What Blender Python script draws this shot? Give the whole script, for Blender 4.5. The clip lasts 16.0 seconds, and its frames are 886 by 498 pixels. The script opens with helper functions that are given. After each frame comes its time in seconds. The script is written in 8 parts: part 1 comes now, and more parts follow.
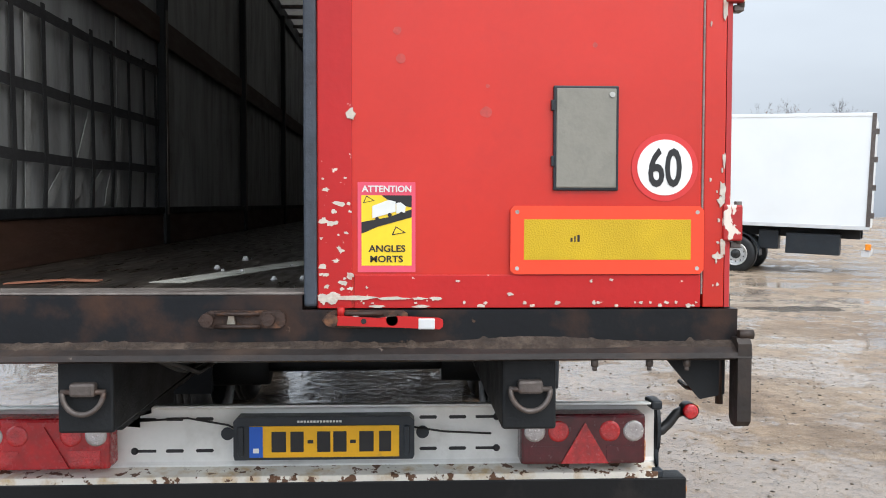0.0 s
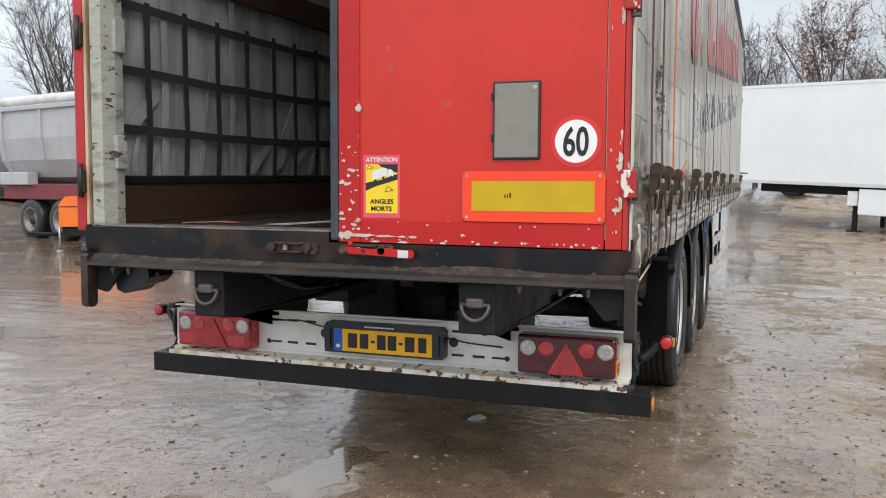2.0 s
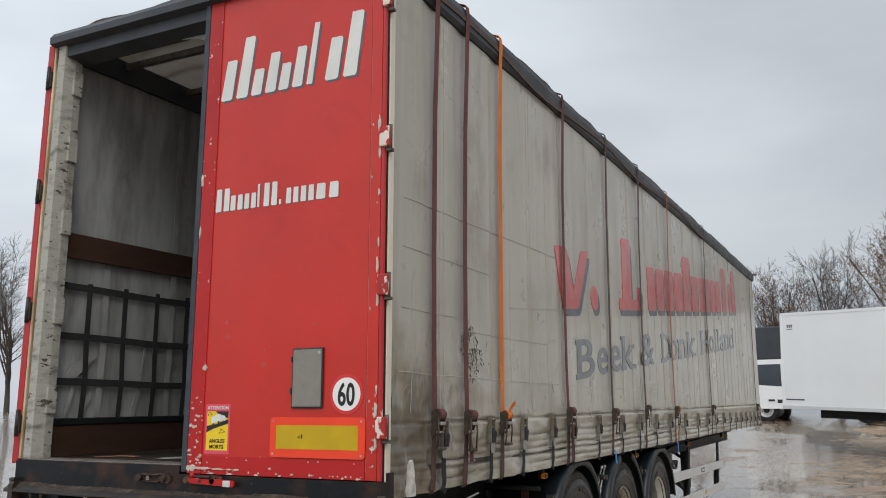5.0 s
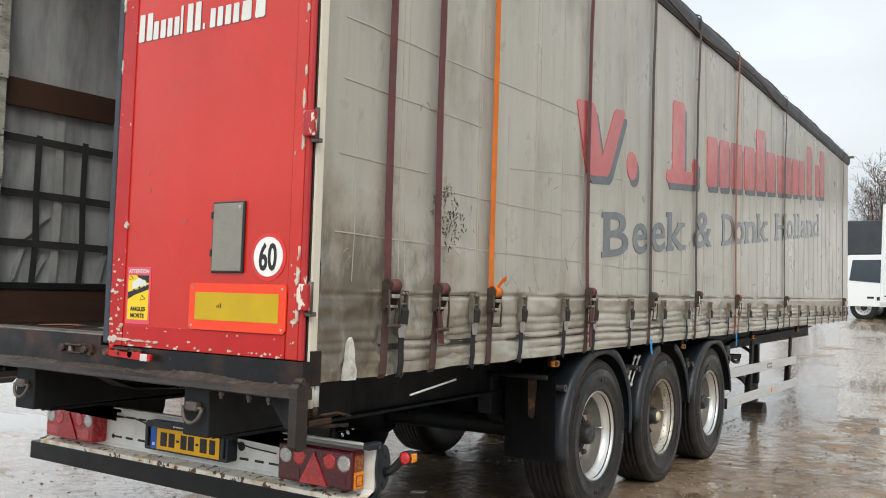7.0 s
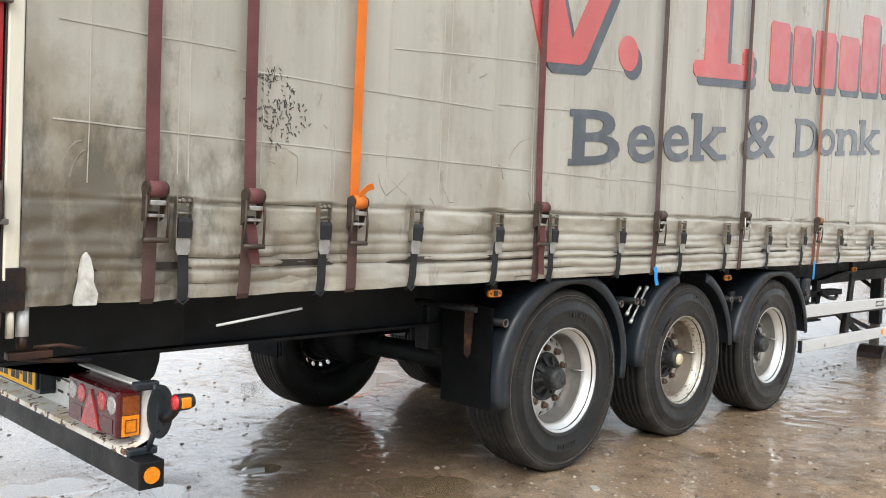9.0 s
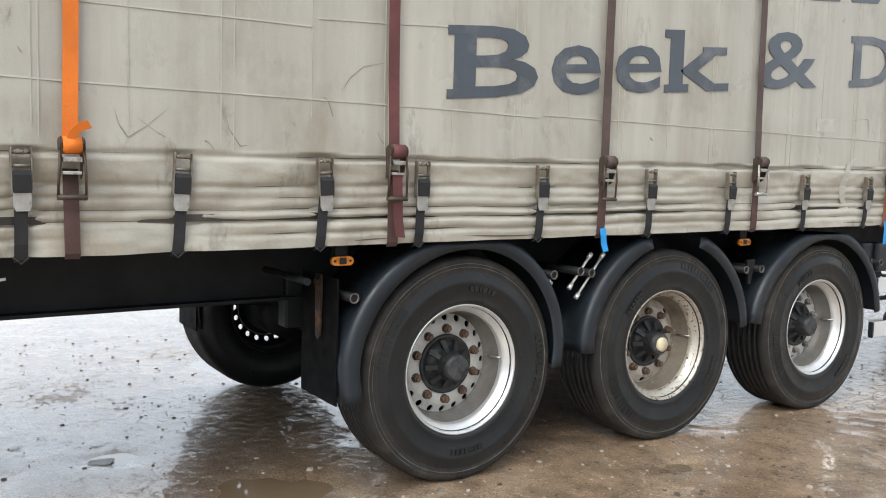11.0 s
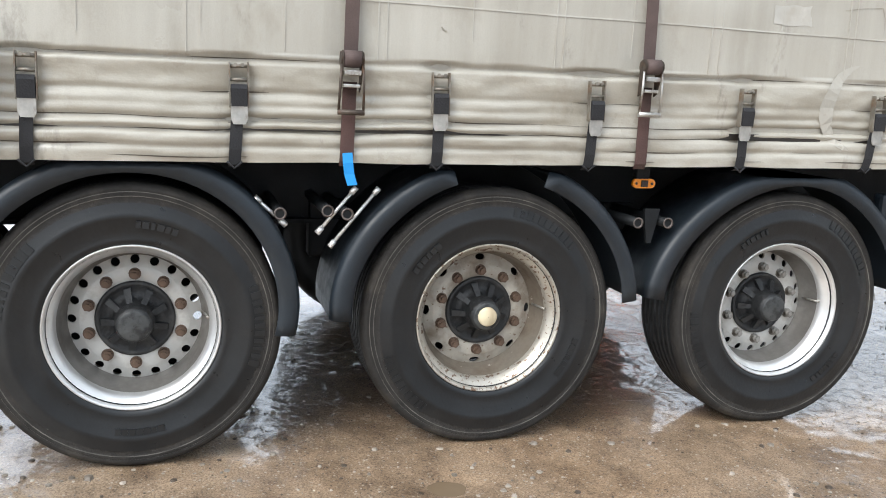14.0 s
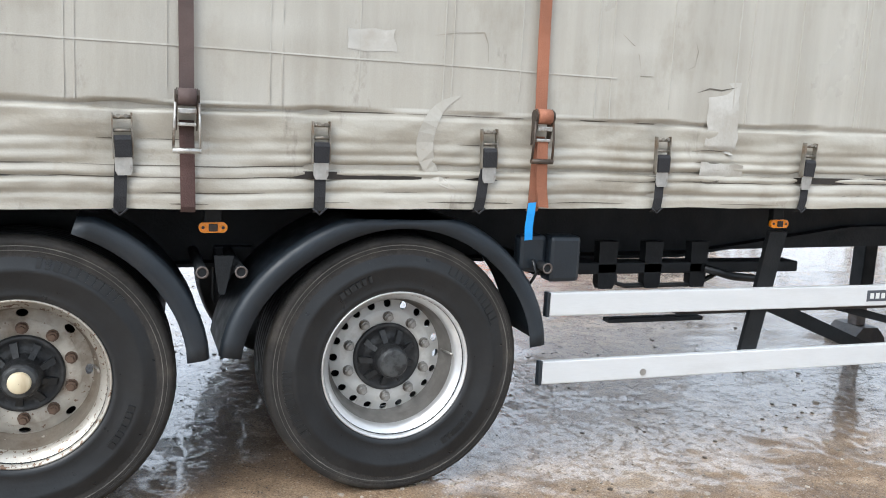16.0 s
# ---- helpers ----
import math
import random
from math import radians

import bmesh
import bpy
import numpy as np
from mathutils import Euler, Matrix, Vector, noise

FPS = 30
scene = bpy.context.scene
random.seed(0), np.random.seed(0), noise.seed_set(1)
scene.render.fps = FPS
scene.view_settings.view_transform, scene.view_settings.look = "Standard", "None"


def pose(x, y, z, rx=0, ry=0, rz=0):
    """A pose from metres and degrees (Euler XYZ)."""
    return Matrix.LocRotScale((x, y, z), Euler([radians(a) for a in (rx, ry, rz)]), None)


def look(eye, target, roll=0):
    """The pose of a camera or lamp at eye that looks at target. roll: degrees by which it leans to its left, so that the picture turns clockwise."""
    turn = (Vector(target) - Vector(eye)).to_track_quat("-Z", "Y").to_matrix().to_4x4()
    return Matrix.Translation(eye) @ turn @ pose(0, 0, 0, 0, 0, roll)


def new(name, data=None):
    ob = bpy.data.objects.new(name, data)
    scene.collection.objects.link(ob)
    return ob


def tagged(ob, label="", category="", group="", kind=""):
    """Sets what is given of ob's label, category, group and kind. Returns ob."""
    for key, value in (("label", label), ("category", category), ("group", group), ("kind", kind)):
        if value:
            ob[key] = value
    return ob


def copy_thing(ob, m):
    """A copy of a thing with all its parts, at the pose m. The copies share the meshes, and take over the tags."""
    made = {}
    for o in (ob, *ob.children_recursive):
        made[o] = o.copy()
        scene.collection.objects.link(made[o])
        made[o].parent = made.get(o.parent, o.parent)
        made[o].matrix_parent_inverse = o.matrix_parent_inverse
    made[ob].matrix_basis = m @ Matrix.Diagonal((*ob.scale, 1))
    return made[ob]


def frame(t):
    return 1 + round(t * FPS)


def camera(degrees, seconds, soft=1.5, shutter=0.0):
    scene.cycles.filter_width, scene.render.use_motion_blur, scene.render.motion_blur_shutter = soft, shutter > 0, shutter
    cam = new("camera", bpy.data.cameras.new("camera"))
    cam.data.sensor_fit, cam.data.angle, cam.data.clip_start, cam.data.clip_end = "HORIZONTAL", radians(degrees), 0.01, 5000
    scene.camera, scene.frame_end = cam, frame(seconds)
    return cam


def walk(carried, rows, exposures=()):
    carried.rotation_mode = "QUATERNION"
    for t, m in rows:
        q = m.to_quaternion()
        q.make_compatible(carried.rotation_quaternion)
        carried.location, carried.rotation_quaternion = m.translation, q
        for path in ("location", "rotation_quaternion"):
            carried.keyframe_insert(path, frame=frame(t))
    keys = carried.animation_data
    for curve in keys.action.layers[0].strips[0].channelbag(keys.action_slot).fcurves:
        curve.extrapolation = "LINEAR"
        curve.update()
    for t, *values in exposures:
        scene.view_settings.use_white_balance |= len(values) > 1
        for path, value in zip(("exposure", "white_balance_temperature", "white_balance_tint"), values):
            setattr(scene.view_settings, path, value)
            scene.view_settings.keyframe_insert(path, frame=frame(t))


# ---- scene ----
cam = camera(54.5, 16.0, 1.0)
PATH = [
    (0, (0.311, -2.482, 1.455), (0.4, -0.485, 1.379), 0.1),
    (0.5, (0.53, -2.778, 1.466), (0.51, -0.797, 1.188), -0.3),
    (1, (0.968, -2.908, 1.465), (0.555, -0.973, 1.173), -1.1),
    (1.5, (1.395, -3.078, 1.438), (0.767, -1.189, 1.245), -0.4),
    (2, (1.747, -3.247, 1.423), (1.047, -1.379, 1.279), 0.3),
    (2.5, (2.301, -3.323, 1.411), (1.587, -1.461, 1.263), 1.1),
    (3, (2.779, -3.51, 1.4), (2.055, -1.649, 1.287), 1.5),
    (3.5, (3.098, -3.651, 1.436), (2.357, -1.795, 1.36), 1.8),
    (4, (3.205, -3.714, 1.508), (2.432, -1.886, 1.756), 1.5),
    (4.2, (3.259, -3.763, 1.508), (2.473, -1.961, 1.877), 1.2),
    (6.3, (3.514, -2.93, 1.519), (2.451, -1.259, 1.803), 1.8),
    (6.5, (3.488, -2.818, 1.496), (2.418, -1.14, 1.692), 1.7),
    (7, (3.569, -2.533, 1.446), (2.475, -0.862, 1.563), 1.7),
    (7.5, (3.728, -2.187, 1.425), (2.548, -0.573, 1.441), 2.2),
    (8, (3.826, -1.775, 1.39), (2.467, -0.308, 1.369), 1.9),
    (8.5, (4.009, -1.347, 1.418), (2.617, 0.088, 1.377), 2.1),
    (9, (4.159, -0.911, 1.439), (2.751, 0.507, 1.369), 2.4),
    (9.5, (4.228, -0.457, 1.438), (2.793, 0.933, 1.352), 2.4),
    (10, (4.371, -0.005, 1.42), (2.909, 1.357, 1.335), 2.4),
    (12.3, (4.44, 1.996, 1.423), (2.581, 2.666, 1.115), 0.9),
    (12.5, (4.376, 2.15, 1.409), (2.513, 2.803, 1.091), 1.2),
    (13, (4.373, 2.555, 1.382), (2.492, 3.151, 1.054), 1.6),
    (13.5, (4.374, 2.921, 1.433), (2.489, 3.487, 1.079), 2.5),
    (14, (4.346, 3.33, 1.423), (2.464, 3.901, 1.064), 2.9),
    (14.5, (4.421, 3.719, 1.458), (2.543, 4.306, 1.098), 3.1),
    (15, (4.436, 4.113, 1.526), (2.563, 4.714, 1.165), 3.1),
    (15.5, (4.315, 4.518, 1.533), (2.454, 5.159, 1.175), 3.1),
    (16, (4.389, 4.872, 1.531), (2.534, 5.557, 1.23), 3.0),
]
EXPOSURES = [(0, 0.54, 6560, 10), (0.5, 0.81, 6510, 10), (1.0, 0.7, 6560, 10), (1.5, 0.48, 6660, 10), (2.0, 0.26, 6810, 10), (3.0, 0.16, 6860, 10), (3.6, -0.04, 6860, 10), (4.2, -0.38, 6810, 10), (6.3, 0.24, 7070, 9), (7, 0.33, 7020, 8), (7.5, 0.49, 7020, 8), (8, 0.47, 7020, 9), (8.5, 0.63, 6970, 10), (9, 0.9, 6870, 9), (10, 0.9, 6770, 8), (12.3, 0.68, 6620, 9), (14.0, 1.12, 6520, 9), (14.5, 1.26, 6470, 9), (16, 1.09, 6320, 9)]
walk(cam, [(t, look(eye, target, roll)) for t, eye, target, roll in PATH], EXPOSURES)

# ---- sky and light ----
world = bpy.data.worlds.new("overcast_sky")
scene.world = world
world.use_nodes = True
wn, wl = world.node_tree.nodes, world.node_tree.links
wn.clear()
w_out = wn.new("ShaderNodeOutputWorld")
w_bg = wn.new("ShaderNodeBackground")
w_sky = wn.new("ShaderNodeTexSky")
w_sky.sky_type = "NISHITA"
w_sky.sun_disc = False
w_sky.sun_elevation, w_sky.sun_rotation = radians(44), radians(142)
w_sky.dust_density = 4.0
w_grey = wn.new("ShaderNodeHueSaturation")
w_grey.inputs["Saturation"].default_value = 0.25
w_grey.inputs["Value"].default_value = 1.0
w_co = wn.new("ShaderNodeTexCoord")
w_map = wn.new("ShaderNodeMapping")
w_map.inputs["Scale"].default_value = (1.0, 1.0, 3.0)
w_cloud = wn.new("ShaderNodeTexNoise")
w_cloud.inputs["Scale"].default_value = 1.6
w_cloud.inputs["Detail"].default_value = 5.0
w_cloud.inputs["Roughness"].default_value = 0.45
w_ramp = wn.new("ShaderNodeValToRGB")
w_ramp.color_ramp.elements[0].position = 0.30
w_ramp.color_ramp.elements[0].color = (4.1, 4.7, 5.65, 1)
w_ramp.color_ramp.elements[1].position = 0.72
w_ramp.color_ramp.elements[1].color = (7.25, 8.15, 9.2, 1)
w_mix = wn.new("ShaderNodeMix")
w_mix.data_type = "RGBA"
w_mix.inputs[0].default_value = 0.85
w_bg.inputs["Strength"].default_value = 0.15
wl.new(w_sky.outputs[0], w_grey.inputs["Color"])
wl.new(w_co.outputs["Generated"], w_map.inputs["Vector"])
wl.new(w_map.outputs[0], w_cloud.inputs["Vector"])
wl.new(w_cloud.outputs[0], w_ramp.inputs[0])
wl.new(w_grey.outputs[0], w_mix.inputs[6])
wl.new(w_ramp.outputs[0], w_mix.inputs[7])
w_sep = wn.new("ShaderNodeSeparateXYZ")
w_lobe = wn.new("ShaderNodeMapRange")
w_lobe.inputs[1].default_value, w_lobe.inputs[2].default_value, w_lobe.inputs[3].default_value, w_lobe.inputs[4].default_value = -1.0, 1.0, 1.46, 0.59
w_mul = wn.new("ShaderNodeVectorMath")
w_mul.operation = "SCALE"
wl.new(w_co.outputs["Generated"], w_sep.inputs[0])
w_side = wn.new("ShaderNodeVectorMath")
w_side.operation = "DOT_PRODUCT"
w_side.inputs[1].default_value = (0.72, 0.69, 0.0)
wl.new(w_co.outputs["Generated"], w_side.inputs[0])
wl.new(w_side.outputs["Value"], w_lobe.inputs[0])
wl.new(w_mix.outputs[2], w_mul.inputs[0])
w_high = wn.new("ShaderNodeMapRange")  # an overcast sky is darker at the horizon than overhead
w_high.inputs[1].default_value, w_high.inputs[2].default_value, w_high.inputs[3].default_value, w_high.inputs[4].default_value = 0.0, 0.8, 0.74, 1.22
w_both = wn.new("ShaderNodeMath")
w_both.operation = "MULTIPLY"
wl.new(w_sep.outputs[2], w_high.inputs[0])
wl.new(w_lobe.outputs[0], w_both.inputs[0])
wl.new(w_high.outputs[0], w_both.inputs[1])
wl.new(w_both.outputs[0], w_mul.inputs["Scale"])
wl.new(w_mul.outputs[0], w_bg.inputs["Color"])
wl.new(w_bg.outputs[0], w_out.inputs[0])

sun_data = bpy.data.lights.new("sun", "SUN")
sun_data.energy, sun_data.angle, sun_data.color = 1.2, radians(40), (1.0, 0.97, 0.93)
sun = new("sun", sun_data)
sun.matrix_world = look((7, -9, 11), (0, 0, 0))


# ---- materials ----
def mat(name, col, rough=0.6, metal=0.0, var=0.18, vscale=4.0, bump=0.15, bscale=60.0, stain=None, sscale=3.0, slo=0.55, shi=0.7,
        stretch=(1, 1, 1), rough2=None, coat=0.0, spec=0.5, chip=None, cscale=14.0, clo=0.66, stain2=None, s2scale=1.2, s2lo=0.5, s2hi=0.62):
    """Paint or cloth with two scales of variation: broad tone, fine grain, an optional stain and an optional sharp-edged chip colour."""
    m = bpy.data.materials.new(name)
    m.use_nodes = True
    n, l = m.node_tree.nodes, m.node_tree.links
    p = n["Principled BSDF"]
    co = n.new("ShaderNodeTexCoord")
    mp = n.new("ShaderNodeMapping")
    mp.inputs["Scale"].default_value = stretch
    l.new(co.outputs["Object"], mp.inputs["Vector"])

    def tex(scale, detail=4.0, r=0.55, warped=True):
        t = n.new("ShaderNodeTexNoise")
        t.inputs["Scale"].default_value, t.inputs["Detail"].default_value, t.inputs["Roughness"].default_value = scale, detail, r
        l.new((mp if warped else co).outputs[0 if warped else "Object"], t.inputs["Vector"])
        return t.outputs[0]

    def ramp(src, a, b, ca=(0, 0, 0, 1), cb=(1, 1, 1, 1)):
        r = n.new("ShaderNodeValToRGB")
        r.color_ramp.elements[0].position, r.color_ramp.elements[1].position = a, b
        r.color_ramp.elements[0].color, r.color_ramp.elements[1].color = ca, cb
        l.new(src, r.inputs[0])
        return r.outputs[0]

    def mix(fac, a, b):
        x = n.new("ShaderNodeMix")
        x.data_type = "RGBA"
        for src, i in ((fac, 0), (a, 6), (b, 7)):
            if isinstance(src, (tuple, list)):
                x.inputs[i].default_value = src
            else:
                l.new(src, x.inputs[i])
        return x.outputs[2]

    lo = tuple(c * (1 - var) for c in col) + (1,)
    hi = tuple(min(1, c * (1 + var)) for c in col) + (1,)
    base = ramp(tex(vscale), 0.3, 0.7, lo, hi)
    fine = ramp(tex(bscale, 3.0), 0.25, 0.75, (1 - var * 0.5,) * 3 + (1,), (1, 1, 1, 1))
    mul = n.new("ShaderNodeMix")
    mul.data_type, mul.blend_type = "RGBA", "MULTIPLY"
    mul.inputs[0].default_value = 1.0
    l.new(base, mul.inputs[6]), l.new(fine, mul.inputs[7])
    out = mul.outputs[2]
    if stain:
        out = mix(ramp(tex(sscale, 6.0, 0.62), slo, shi), out, tuple(stain) + (1,))
    if stain2:
        out = mix(ramp(tex(s2scale, 7.0, 0.65, False), s2lo, s2hi, (0, 0, 0, 1), (0.8, 0.8, 0.8, 1)), out, tuple(stain2) + (1,))
    if chip:
        out = mix(ramp(tex(cscale, 5.0, 0.6), clo, clo + 0.015), out, tuple(chip) + (1,))
    l.new(out, p.inputs["Base Color"])
    r2 = rough2 if rough2 is not None else min(1, rough + 0.2)
    l.new(ramp(tex(vscale * 3.1, 4.0), 0.3, 0.7, (rough,) * 3 + (1,), (r2,) * 3 + (1,)), p.inputs["Roughness"])
    p.inputs["Metallic"].default_value = metal
    p.inputs["Coat Weight"].default_value = coat
    p.inputs["Coat Roughness"].default_value = 0.15
    p.inputs["Specular IOR Level"].default_value = spec
    if bump:
        b = n.new("ShaderNodeBump")
        b.inputs["Strength"].default_value, b.inputs["Distance"].default_value = bump, 0.01
        l.new(tex(bscale, 5.0), b.inputs["Height"])
        l.new(b.outputs[0], p.inputs["Normal"])
    return m


M_RED = mat("red_paint", (0.54, 0.019, 0.008), 0.30, spec=0.32, var=0.10, vscale=1.3, bump=0.02, bscale=40, stain=(0.40, 0.012, 0.009), sscale=2.2, slo=0.55, shi=0.85, coat=0.40)
M_REDCHIP = mat("chipped_red_paint", (0.44, 0.013, 0.013), 0.34, spec=0.3, var=0.12, vscale=2, bump=0.1, bscale=45, chip=(0.66, 0.58, 0.50), cscale=30, clo=0.665, coat=0.12)
M_HINGE = mat("flaking_red_hinge", (0.42, 0.016, 0.016), 0.38, var=0.15, vscale=5, bump=0.15, bscale=45, chip=(0.70, 0.63, 0.55), cscale=17, clo=0.535, stretch=(1, 1, 0.6))
M_FLAKE = mat("bared_primer", (0.56, 0.51, 0.44), 0.65, var=0.15, vscale=30, bump=0.3, stain=(0.45, 0.30, 0.24), sscale=22, slo=0.55, shi=0.7)
M_REDWORN = mat("worn_red_paint", (0.42, 0.02, 0.022), 0.35, var=0.15, vscale=3, bump=0.1, chip=(0.70, 0.60, 0.52), cscale=6, clo=0.63, stretch=(1, 1, 0.35))
M_BLACK = mat("black_chassis_paint", (0.0095, 0.011, 0.0125), 0.50, spec=0.28, var=0.3, vscale=3, bump=0.2, bscale=70, stain=(0.014, 0.0115, 0.009), sscale=4, slo=0.55, shi=0.9)
M_BLACKRUST = mat("rusty_black_steel", (0.006, 0.007, 0.009), 0.30, spec=0.26, var=0.3, vscale=3, bump=0.09, bscale=55, stain=(0.055, 0.026, 0.015), sscale=3.0, slo=0.49, shi=0.68, chip=(0.075, 0.045, 0.03), cscale=16, clo=0.68)
M_RUST = mat("rust_brown_steel", (0.019, 0.013, 0.0105), 0.38, var=0.4, vscale=9, bump=0.18, bscale=60, stain=(0.050, 0.030, 0.020), sscale=7, slo=0.5, shi=0.72, chip=(0.13, 0.10, 0.08), cscale=30, clo=0.70)
M_CRUST = mat("brown_road_dirt", (0.040, 0.026, 0.018), 0.75, var=0.4, vscale=30, bump=0.6, bscale=90, stain=(0.085, 0.060, 0.043), sscale=18, slo=0.5, shi=0.7)
M_LATCH = mat("orange_rust", (0.045, 0.025, 0.018), 0.5, 0.2, var=0.35, vscale=14, bump=0.4, bscale=70, stain=(0.17, 0.075, 0.035), sscale=16, slo=0.54, shi=0.68)
M_BAR = mat("black_bumper_paint", (0.0075, 0.008, 0.009), 0.36, spec=0.26, var=0.25, vscale=2.5, bump=0.12, stain=(0.03, 0.026, 0.023), sscale=5, slo=0.6, shi=0.85)
M_PLASTIC = mat("black_plastic", (0.014, 0.0195, 0.0255), 0.32, spec=0.42, var=0.2, vscale=5, bump=0.1, bscale=120, stain=(0.026, 0.028, 0.030), sscale=3, slo=0.5, shi=0.85)
M_RUBBER = mat("black_rubber", (0.0105, 0.0116, 0.0126), 0.27, spec=0.42, chip=(0.055, 0.054, 0.052), cscale=15, clo=0.70, var=0.35, vscale=5, bump=0.10, bscale=60, stain=(0.021, 0.0215, 0.022), sscale=4.5, slo=0.48, shi=0.8, stain2=(0.034, 0.033, 0.031), s2scale=6.0, s2lo=0.62, s2hi=0.88)
M_TREAD = mat("tyre_tread", (0.007, 0.007, 0.007), 0.5, var=0.3, vscale=6, bump=0.4, bscale=80, stain=(0.020, 0.0175, 0.015), sscale=5, slo=0.5, shi=0.85)
M_SCUFF = mat("scuffed_rubber_rib", (0.11, 0.102, 0.09), 0.7, var=0.4, vscale=12, bump=0.2, stain=(0.03, 0.028, 0.026), sscale=9, slo=0.45, shi=0.7)
M_SHOULDER = mat("dusty_tyre_shoulder", (0.024, 0.022, 0.020), 0.6, var=0.25, vscale=6, bump=0.35, bscale=80, spec=0.3, stain=(0.065, 0.056, 0.046), sscale=5, slo=0.5, shi=0.8)
M_FLAP = mat("dull_flap_rubber", (0.0040, 0.0044, 0.0050), 0.6, spec=0.10, var=0.3, vscale=5, bump=0.08, stain=(0.0065, 0.006, 0.0055), sscale=4)
M_SEAL = mat("blue_black_seal", (0.035, 0.045, 0.06), 0.5, var=0.3, vscale=7, bump=0.3, chip=(0.25, 0.25, 0.27), cscale=30, clo=0.70)
M_POST = mat("weathered_post", (0.44, 0.44, 0.39), 0.7, var=0.22, vscale=6, bump=0.5, bscale=50, stain=(0.17, 0.165, 0.14), sscale=6, slo=0.46, shi=0.68, chip=(0.07, 0.06, 0.05), cscale=11, clo=0.62, stretch=(1, 1, 2.4))
M_TUBE = mat("cream_white_profile", (0.66, 0.62, 0.52), 0.4, var=0.1, vscale=3, bump=0.1, stain=(0.40, 0.30, 0.18), sscale=3, slo=0.54, shi=0.72, stretch=(1, 1, 0.4))
M_CREAM = mat("cream_paint", (0.62, 0.54, 0.37), 0.45, var=0.15, vscale=3, bump=0.15, stain=(0.26, 0.13, 0.05), sscale=4, slo=0.46, shi=0.66, stretch=(1, 1, 0.3))
M_WHITE = mat("white_carrier_paint", (0.70, 0.70, 0.67), 0.42, var=0.08, vscale=4, bump=0.12, stain=(0.50, 0.49, 0.45), sscale=5, slo=0.52, shi=0.78, chip=(0.16, 0.085, 0.04), cscale=12, clo=0.74)
M_WHITERUST = mat("rusting_white_paint", (0.70, 0.67, 0.60), 0.5, var=0.1, vscale=6, bump=0.3, stain=(0.50, 0.36, 0.19), sscale=9, slo=0.52, shi=0.68, chip=(0.11, 0.05, 0.022), cscale=20, clo=0.565)


